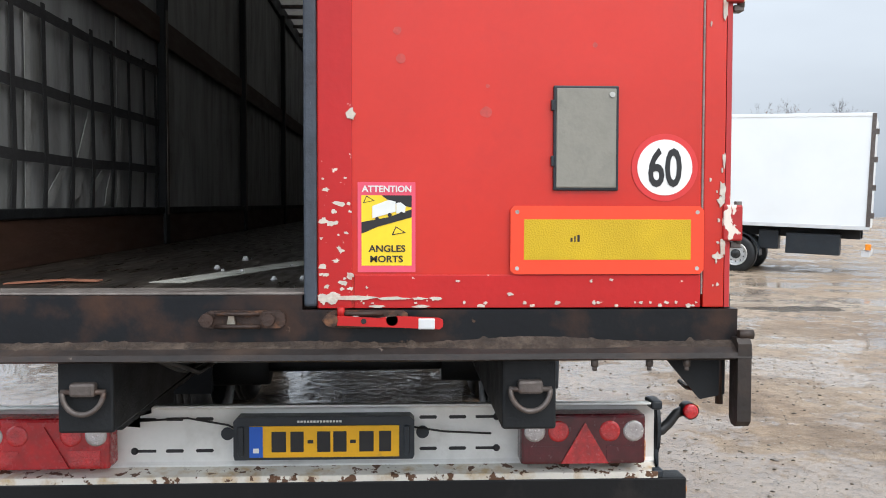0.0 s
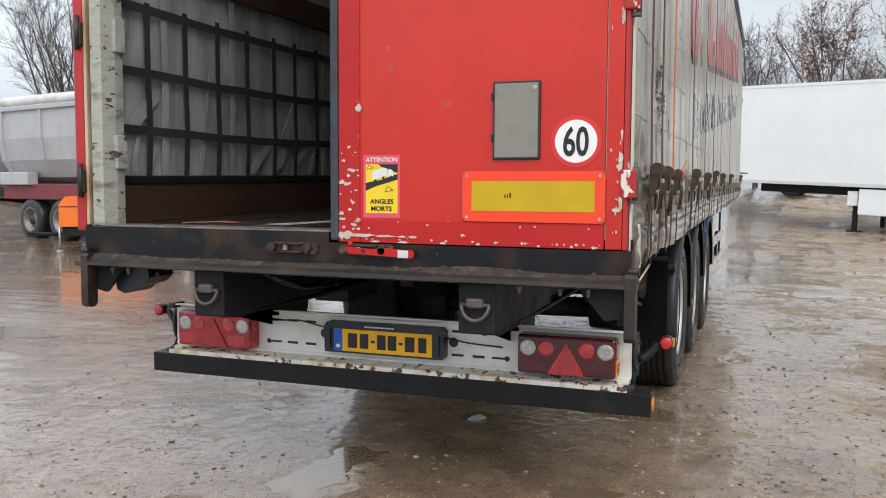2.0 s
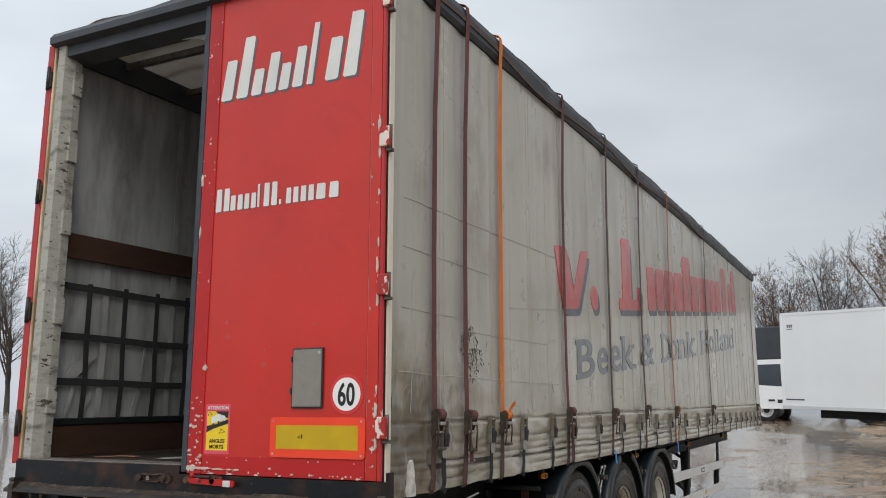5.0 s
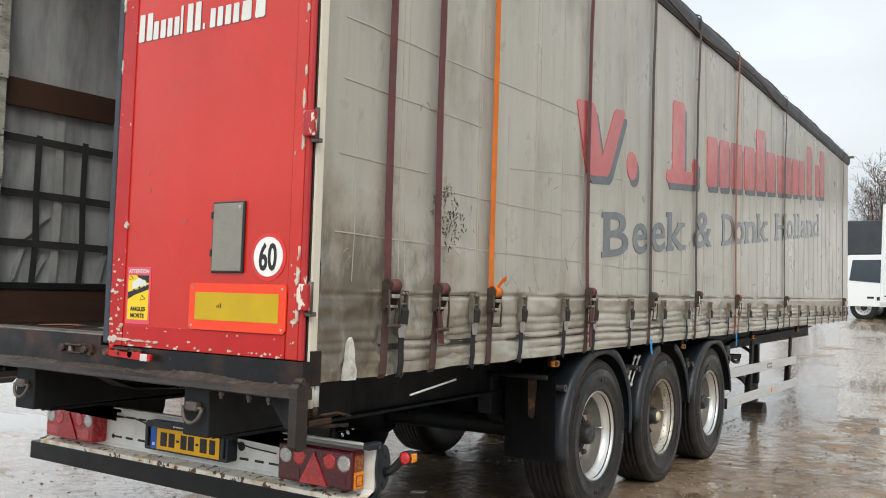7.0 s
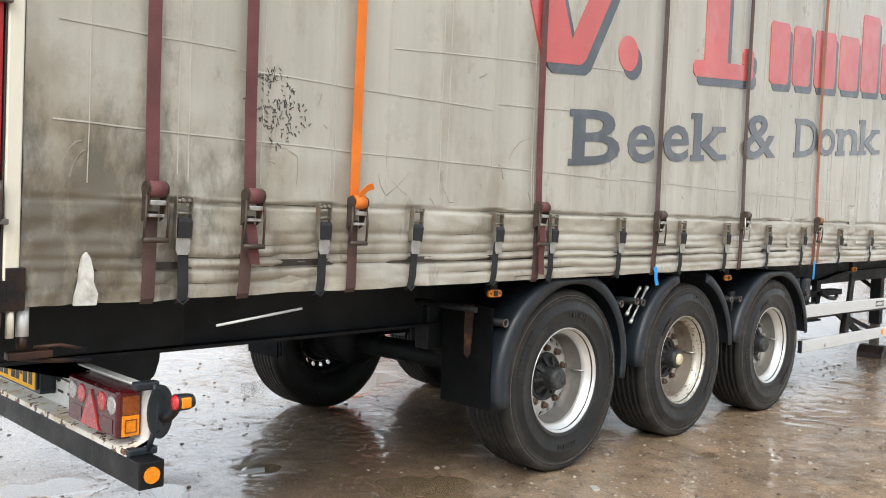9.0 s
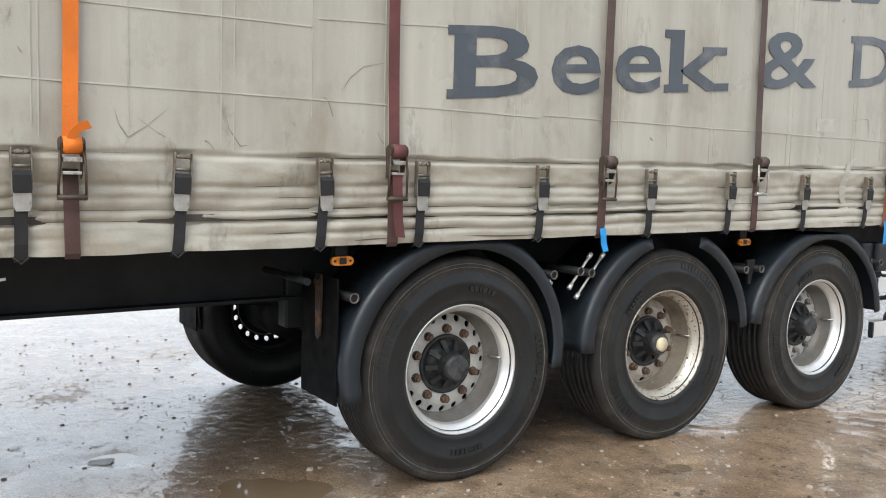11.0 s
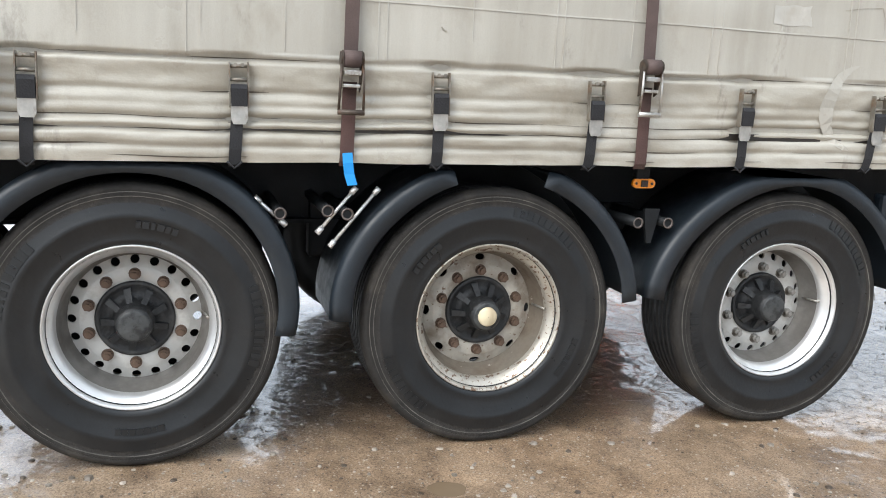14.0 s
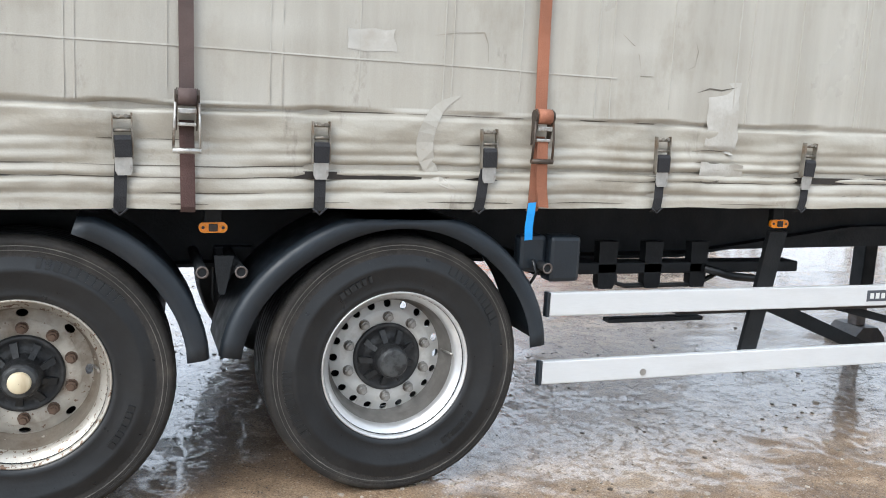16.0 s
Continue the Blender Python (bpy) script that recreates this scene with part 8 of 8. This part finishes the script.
def tipper():
    th = thing("tipper_trailer", "grey half-pipe tipper trailer on a dull red chassis", "trailer")
    th.matrix_basis = Matrix.Translation((-8.56, 13.1, 0.0)) @ Matrix.Rotation(radians(166), 4, "Z")
    L = 8.6
    bm = B()
    prof = [(-1.22, 3.45), (-1.27, 3.38), (-1.27, 2.6), (-1.18, 2.05), (-0.9, 1.62), (-0.45, 1.46), (0.45, 1.46), (0.9, 1.62), (1.18, 2.05), (1.27, 2.6), (1.27, 3.38), (1.22, 3.45)]
    prism(bm, [(a, b) for a, b in prof], "x", 0, L)
    body = part("trough", bm, M_TIPPER, th, "grey steel half-pipe trough")
    for x in (0.1, 2.3, 4.4, 6.5, 8.3):
        bm = B()
        out = [(a * 1.04, b) for a, b in prof[:6]] + [(a * 0.99, b + 0.02) for a, b in prof[:6][::-1]]
        prism(bm, out, "x", x, x + 0.12)
        prism(bm, [(-a, b) for a, b in out], "x", x, x + 0.12)
        part("rib", bm, M_TIPPER, body)
    for s in (-1, 1):
        bm = B()
        box(bm, -0.02, L + 0.02, s * 1.25, s * 1.34, 3.30, 3.42, 0.02)
        part("top_rail", bm, M_TIPPER, body)
        bm = B()
        box(bm, 7.2, 8.5, s * 1.0, s * 1.3, 1.42, 1.75, 0.02)
        part("side_box", bm, M_TIPPER, body)
    bm = B()
    pts = [(x, 1.16 + 0.03 * noise.noise((x * 2, 0, 0)), 3.55 + 0.03 * noise.noise((x * 3, 1, 0))) for x in np.arange(0, L + 0.1, 0.25)]
    tube(bm, pts, 0.13, 10)
    part("rolled_cover", bm, M_TARPROLL, th, "rolled pale tarpaulin cover")
    for y in (-0.55, 0.35, 0.95):
        bm = B()
        box(bm, 0.1, L, y, y + 0.2, 1.05, 1.44, 0.02)
        part("chassis_beam", bm, M_REDCHASSIS, th, "dull red chassis beam")
    for x in (4.6, 5.95, 7.3):
        simple_wheel(th, x, 1.0, 0.53, 0.53, 0.38, 90, M_BARREL)
        simple_wheel(th, x, -1.0, 0.53, 0.53, 0.38, -90, M_BARREL)
        bm = B()
        box(bm, x - 0.06, x + 0.06, -0.9, 0.9, 0.47, 0.60, 0.02)
        part("axle", bm, M_BLACK, th)
    bm = B()
    box(bm, 1.2, 1.35, 0.8, 0.95, 0.0, 1.2, 0.01)
    box(bm, 1.2, 1.35, -0.95, -0.8, 0.0, 1.2, 0.01)
    part("landing_leg", bm, M_BLACK, th)
    bm = B()
    prism(bm, [(L + 0.10, 3.50), (L + 0.16, 3.50), (L + 0.75, 1.50), (L + 0.66, 1.50)], "y", -1.2, 1.2)
    prism(bm, [(L + 0.55, 3.30), (L + 0.62, 3.30), (L + 1.25, 1.55), (L + 1.17, 1.55)], "y", -1.1, 1.1)
    part("tailgate", bm, M_TIPPER, th, "sloping grey tailgate plates")
    bm = B()
    box(bm, L, L + 1.3, 0.7, 0.9, 1.10, 1.35, 0.02)
    box(bm, L, L + 1.3, -0.9, -0.7, 1.10, 1.35, 0.02)
    part("tailgate_arm", bm, M_BLACK, th)
    th2 = thing("dark_container", "dark slate container body with a sloped roof edge", "container")
    th2.matrix_basis = Matrix.Translation((-17.6, 20.5, 0.02)) @ Matrix.Rotation(radians(166), 4, "Z")
    bm = B()
    prism(bm, [(0, 0.9), (9, 0.9), (9, 3.95), (1.5, 4.75), (0, 4.75)], "y", -1.2, 1.2)
    part("body", bm, M_DARKBOX, th2)
    bm = B()
    box(bm, 0.2, 8.8, -0.6, 0.6, 0.0, 0.9, 0.02)
    part("base_frame", bm, M_BLACK, th2)


tipper()


def compressor():
    th = thing("towed_compressor", "orange towed compressor on a small axle", "compressor")
    th.matrix_basis = Matrix.Translation((-11.78, 11.85, ground_height(-11.78, 11.85))) @ Matrix.Rotation(radians(212), 4, "Z") @ Matrix.Diagonal((0.78, 0.78, 0.78, 1))
    bm = B()
    prism(bm, [(-1.15, 0.69), (1.15, 0.69), (1.15, 1.30), (0.98, 1.51), (-0.98, 1.51), (-1.15, 1.30)], "y", -0.6, 0.6)
    hood = part("hood", bm, M_ORANGE, th, "orange sheet-metal hood")
    for s in (-1, 1):
        bm = B()
        box(bm, -1.13, 1.13, s * 0.598, s * 0.608, 1.22, 1.25, 0.002, 0)
        box(bm, -0.95, -0.65, s * 0.598, s * 0.607, 0.68, 0.78, 0.002, 0)
        for k, (x, z) in enumerate(((0.55, 1.0), (0.2, 1.02), (0.42, 0.84))):
            box(bm, x - 0.09, x + 0.09, s * 0.598, s * 0.606, z - 0.045, z + 0.045, 0.002, 1)
        part("hood_label", bm, [M_PLASTIC, M_TAPE], hood, "vents and pale plain labels")
    bm = B()
    box(bm, -0.25, 0.25, -0.2, 0.2, 1.51, 1.545, 0.01)
    part("hood_top", bm, M_PLASTIC, hood)
    bm = B()
    box(bm, -1.1, 1.1, -0.5, 0.5, 0.42, 0.69, 0.02)
    tube(bm, [(1.1, 0, 0.45), (2.1, 0, 0.48)], 0.05, 8)
    part("frame", bm, M_BLACK, th, "black frame and drawbar")
    for x, y in ((1.2, 0.3), (-1.12, -0.55)):
        bm = B()
        tube(bm, [(x, y, 0.02), (x, y, 0.75)], 0.032, 10)
        box(bm, x - 0.08, x + 0.08, y - 0.08, y + 0.08, 0.0, 0.03, 0.004)
        part("prop_stand", bm, M_STEEL, th, "steel prop stand")
    for s in (-1, 1):
        simple_wheel(th, -0.15, s * 0.68, 0.34, 0.34, 0.2, 90 * s)
        bm = B()
        arc = [(-0.15 + r * math.cos(t), 0.34 + r * math.sin(t)) for r, ts in ((0.44, [math.pi * k / 10 for k in range(11)]), (0.41, [math.pi * (10 - k) / 10 for k in range(11)])) for t in ts]
        prism(bm, arc, "y", s * 0.56, s * 0.80)
        part("mudguard", bm, M_PLASTIC, th)
    for s in (-1, 1):
        bm = B()
        box(bm, -1.17, -1.14, s * 0.42 - 0.09, s * 0.42 + 0.09, 0.42, 0.52, 0.01)
        part("tail_lamp", bm, M_LENSRED, th)


compressor()


# ---- winter trees ----
def tree_mesh(seed, height, spread, leafy):
    """Short trunk, limbs that fan out and bend upwards, branches, twigs and a haze of fine shoots."""
    rnd = random.Random(seed)
    trunk, crown, leaves = B(), B(), B()
    UP = Vector((0, 0, 1))

    def tilted(d, angle):
        side = d.orthogonal().normalized()
        side.rotate(Matrix.Rotation(rnd.uniform(0, 2 * math.pi), 3, d))
        return (d * math.cos(angle) + side * math.sin(angle)).normalized()

    def shoot(bm, p, d, length, r, steps, lift, sides):
        path, radii, dirs = [p.copy()], [r], [d.copy()]
        for k in range(steps):
            d = (d + Vector((rnd.uniform(-1, 1), rnd.uniform(-1, 1), rnd.uniform(-0.6, 0.6))) * 0.13 + UP * lift).normalized()
            p = p + d * length / steps
            path.append(p.copy()), dirs.append(d.copy())
            radii.append(max(r * (1 - 0.72 * (k + 1) / steps), 0.007))
        tube(bm, path, radii, sides, 0, False)
        return path, radii, dirs

    def along(run, at):
        path, radii, dirs = run
        n = len(path) - 1
        i = min(int(at * n), n - 1)
        return path[i].lerp(path[i + 1], at * n - i), radii[i + 1], dirs[i + 1]
    stem = shoot(trunk, Vector((0, 0, -0.2)), tilted(UP, 0.06), height * 0.50, height * 0.017, 6, 0.10, 7)
    limbs = [stem]
    for k in range(10):
        p, r, d = along(stem, 0.22 + 0.075 * k)
        lean = spread * rnd.uniform(0.55, 1.1) * (1.0 - 0.05 * k)
        limbs.append(shoot(crown, p, tilted(UP, lean), height * (0.62 - 0.022 * k) * rnd.uniform(0.85, 1.12), r * rnd.uniform(0.5, 0.75), 6, 0.085, 5))
    for n0, limb in enumerate(limbs):
        count = 9
        for k in range(count):
            at = (0.55 if n0 == 0 else 0.30) + (0.45 if n0 == 0 else 0.70) * (k + rnd.random()) / count
            p, r, d = along(limb, at)
            branch = shoot(crown, p, tilted(d, rnd.uniform(0.45, 0.85)), height * rnd.uniform(0.10, 0.20) * (1.25 - 0.55 * at), max(r * 0.55, 0.012), 4, 0.07, 4)
            for j in range(6):
                p, r, d = along(branch, 0.2 + 0.8 * (j + rnd.random()) / 6)
                twig = shoot(crown, p, tilted(d, rnd.uniform(0.4, 0.8)), height * rnd.uniform(0.045, 0.085), 0.010, 2, 0.07, 3)
                for i in range(3):
                    p, r, d = along(twig, rnd.uniform(0.2, 1.0))
                    shoot(crown, p, tilted(d, rnd.uniform(0.3, 0.8)), height * rnd.uniform(0.025, 0.05), 0.007, 1, 0.05, 3)
                if leafy and rnd.random() < leafy and at < 0.9:
                    for i in range(14):
                        c = along(twig, rnd.random())[0] + Vector((rnd.gauss(0, 0.16), rnd.gauss(0, 0.16), rnd.gauss(0, 0.16)))
                        n1 = Vector((rnd.gauss(0, 1), rnd.gauss(0, 1), rnd.gauss(0, 1))).normalized()
                        u = n1.orthogonal().normalized() * rnd.uniform(0.045, 0.085)
                        w = n1.cross(u)
                        leaves.faces.new([leaves.verts.new(c + f * u + g * w) for f, g in ((-1, 0), (0, -0.6), (1, 0), (0, 0.6))])
    return trunk, crown, leaves


def bare_tree(seed, height, spread, leafy, at):
    words = "bare winter tree holding a few russet leaves" if leafy else "bare winter tree with fine grey twigs"
    th = thing("tree", words, "tree", at, "trees behind the yard")
    t, c, lv = tree_mesh(seed, height, spread, leafy)
    part("trunk", t, M_BARK, th)
    part("crown", c, M_BARK, th)
    if leafy:
        part("leaves", lv, M_LEAF, th, "russet dead leaves")
    else:
        lv.free()
    return th


MODELS = [bare_tree(11, 11.0, 0.62, 0.0, (-9.0, 62, 1.4)), bare_tree(12, 12.0, 0.70, 0.0, (1.0, 60, 1.4)), bare_tree(13, 13.6, 0.55, 0.75, (5.8, 57, 1.4)), bare_tree(14, 11.4, 0.75, 0.0, (16.5, 55, 1.4)), bare_tree(15, 12.4, 0.65, 0.22, (9.6, 56, 1.4))]
rt = random.Random(77)
for x, y in ((3.0, 61), (7.8, 62), (11.8, 59), (13.4, 54), (-2.6, 57), (14, 63), (20.5, 57), (25, 53), (30, 56), (35, 50), (41, 52), (46, 47), (22, 64), (8, 66), (-3.5, 66), (-16, 60), (-24, 57), (-30, 50), (-34, 44), (-38, 38), (-42, 44), (-33, 56), (-46, 33), (-40, 52), (-28, 62)):
    src = rt.choice(MODELS[:2] + MODELS[3:])
    k = rt.uniform(0.78, 1.0) * (0.75 if x > 21 else 1.25 if x < -20 else 1)
    o = copy_thing(src, pose(x, y, ground_height(x, y), 0, 0, rt.uniform(0, 360)))
    o.scale = (k, k, k)


# ---- stones and scraps on the ground ----
def pebbles():
    rnd = random.Random(5)
    verts, faces = [], []
    for k in range(42000):
        if k < 36000:
            x, y = rnd.uniform(-3.2, 5.2), rnd.uniform(-2.4, 9.5)
        else:
            x, y = rnd.uniform(-6, 9), rnd.uniform(0, 20)
        clump = noise.noise((x * 0.9, y * 0.9, 11.0)) + 0.6 * noise.noise((x * 3.1, y * 3.1, 4.0))
        if rnd.random() > (0.30 + 0.9 * max(clump, 0)) * (0.35 if x < 1.15 and y > 0.6 else 1.0):
            continue
        r = rnd.choice((0.0025, 0.003, 0.0035, 0.004, 0.004, 0.005, 0.006, 0.007, 0.009, 0.013))
        if rnd.random() < 0.02:
            r = rnd.uniform(0.012, 0.020)
        z = ground_height(x, y)
        if z < -0.010:
            continue
        n0 = len(verts)
        a0 = rnd.random() * 6
        up = r * rnd.uniform(0.35, 0.75)
        for wide, high in ((1.0, -0.002), (0.78, up * 0.75)):
            for j in range(6):
                a = a0 + 2 * math.pi * j / 6
                q = r * wide * rnd.uniform(0.75, 1.25)
                verts.append((x + q * math.cos(a), y + q * math.sin(a), z + high))
        verts.append((x + rnd.uniform(-0.3, 0.3) * r, y + rnd.uniform(-0.3, 0.3) * r, z + up))
        for j in range(6):
            i = (j + 1) % 6
            faces += [(n0 + j, n0 + i, n0 + 6 + i, n0 + 6 + j), (n0 + 6 + j, n0 + 6 + i, n0 + 12)]
    me = bpy.data.meshes.new("gravel")
    me.from_pydata(verts, [], faces)
    me.materials.append(M_PEBBLE)
    tagged(new("gravel", me), "loose pale pebbles strewn over wet mud", "gravel", kind="stuff")


pebbles()


def wet_gravel():
    """Dark wet chippings washed together under the trailer."""
    rnd = random.Random(6)
    verts, faces = [], []
    for k in range(17000):
        x, y = rnd.uniform(-1.6, 1.35), rnd.uniform(0.6, 8.6)
        clump = noise.noise((x * 1.3, y * 1.3, 2.0)) + 0.7 * noise.noise((x * 5.1, y * 5.1, 9.0))
        if rnd.random() > 0.02 + 1.5 * clump:
            continue
        z = ground_height(x, y)
        if z < -0.009:
            continue
        r = rnd.choice((0.002, 0.0025, 0.003, 0.003, 0.004, 0.006))
        n0, a0 = len(verts), rnd.random() * 6
        up = r * rnd.uniform(0.3, 0.6)
        for wide, high in ((1.0, -0.002), (0.78, up * 0.75)):
            for j in range(6):
                a = a0 + 2 * math.pi * j / 6
                q = r * wide * rnd.uniform(0.75, 1.25)
                verts.append((x + q * math.cos(a), y + q * math.sin(a), z + high))
        verts.append((x + rnd.uniform(-0.3, 0.3) * r, y + rnd.uniform(-0.3, 0.3) * r, z + up))
        for j in range(6):
            i = (j + 1) % 6
            faces += [(n0 + j, n0 + i, n0 + 6 + i, n0 + 6 + j), (n0 + 6 + j, n0 + 6 + i, n0 + 12)]
    me = bpy.data.meshes.new("wet_gravel")
    me.from_pydata(verts, [], faces)
    me.materials.append(M_CHIPPING)
    tagged(new("wet_gravel", me), "dark wet chippings on muddy ground", "gravel", kind="stuff")


wet_gravel()


def scrap(x, y, w, h, turn, label, material):
    z = ground_height(x, y)
    bm = B()
    prism(bm, [(-w, -h), (w * 0.8, -h * 1.1), (w, h * 0.7), (w * 0.2, h), (-w * 0.9, h * 0.8)], "z", 0.0, 0.006)
    ob = part("scrap", bm, material, None, m=pose(x, y, max(z, -0.012), 2, -3, turn))
    tagged(ob, label, "litter")


scrap(-0.12, 2.87, 0.055, 0.028, 10, "flat white scrap lying on wet mud", M_PAPER)
scrap(0.10, 1.76, 0.06, 0.035, 70, "crumpled white scrap in the mud", M_PAPER)
scrap(1.50, 3.03, 0.045, 0.02, -40, "dry leaf lying on the wet gravel", M_POST)
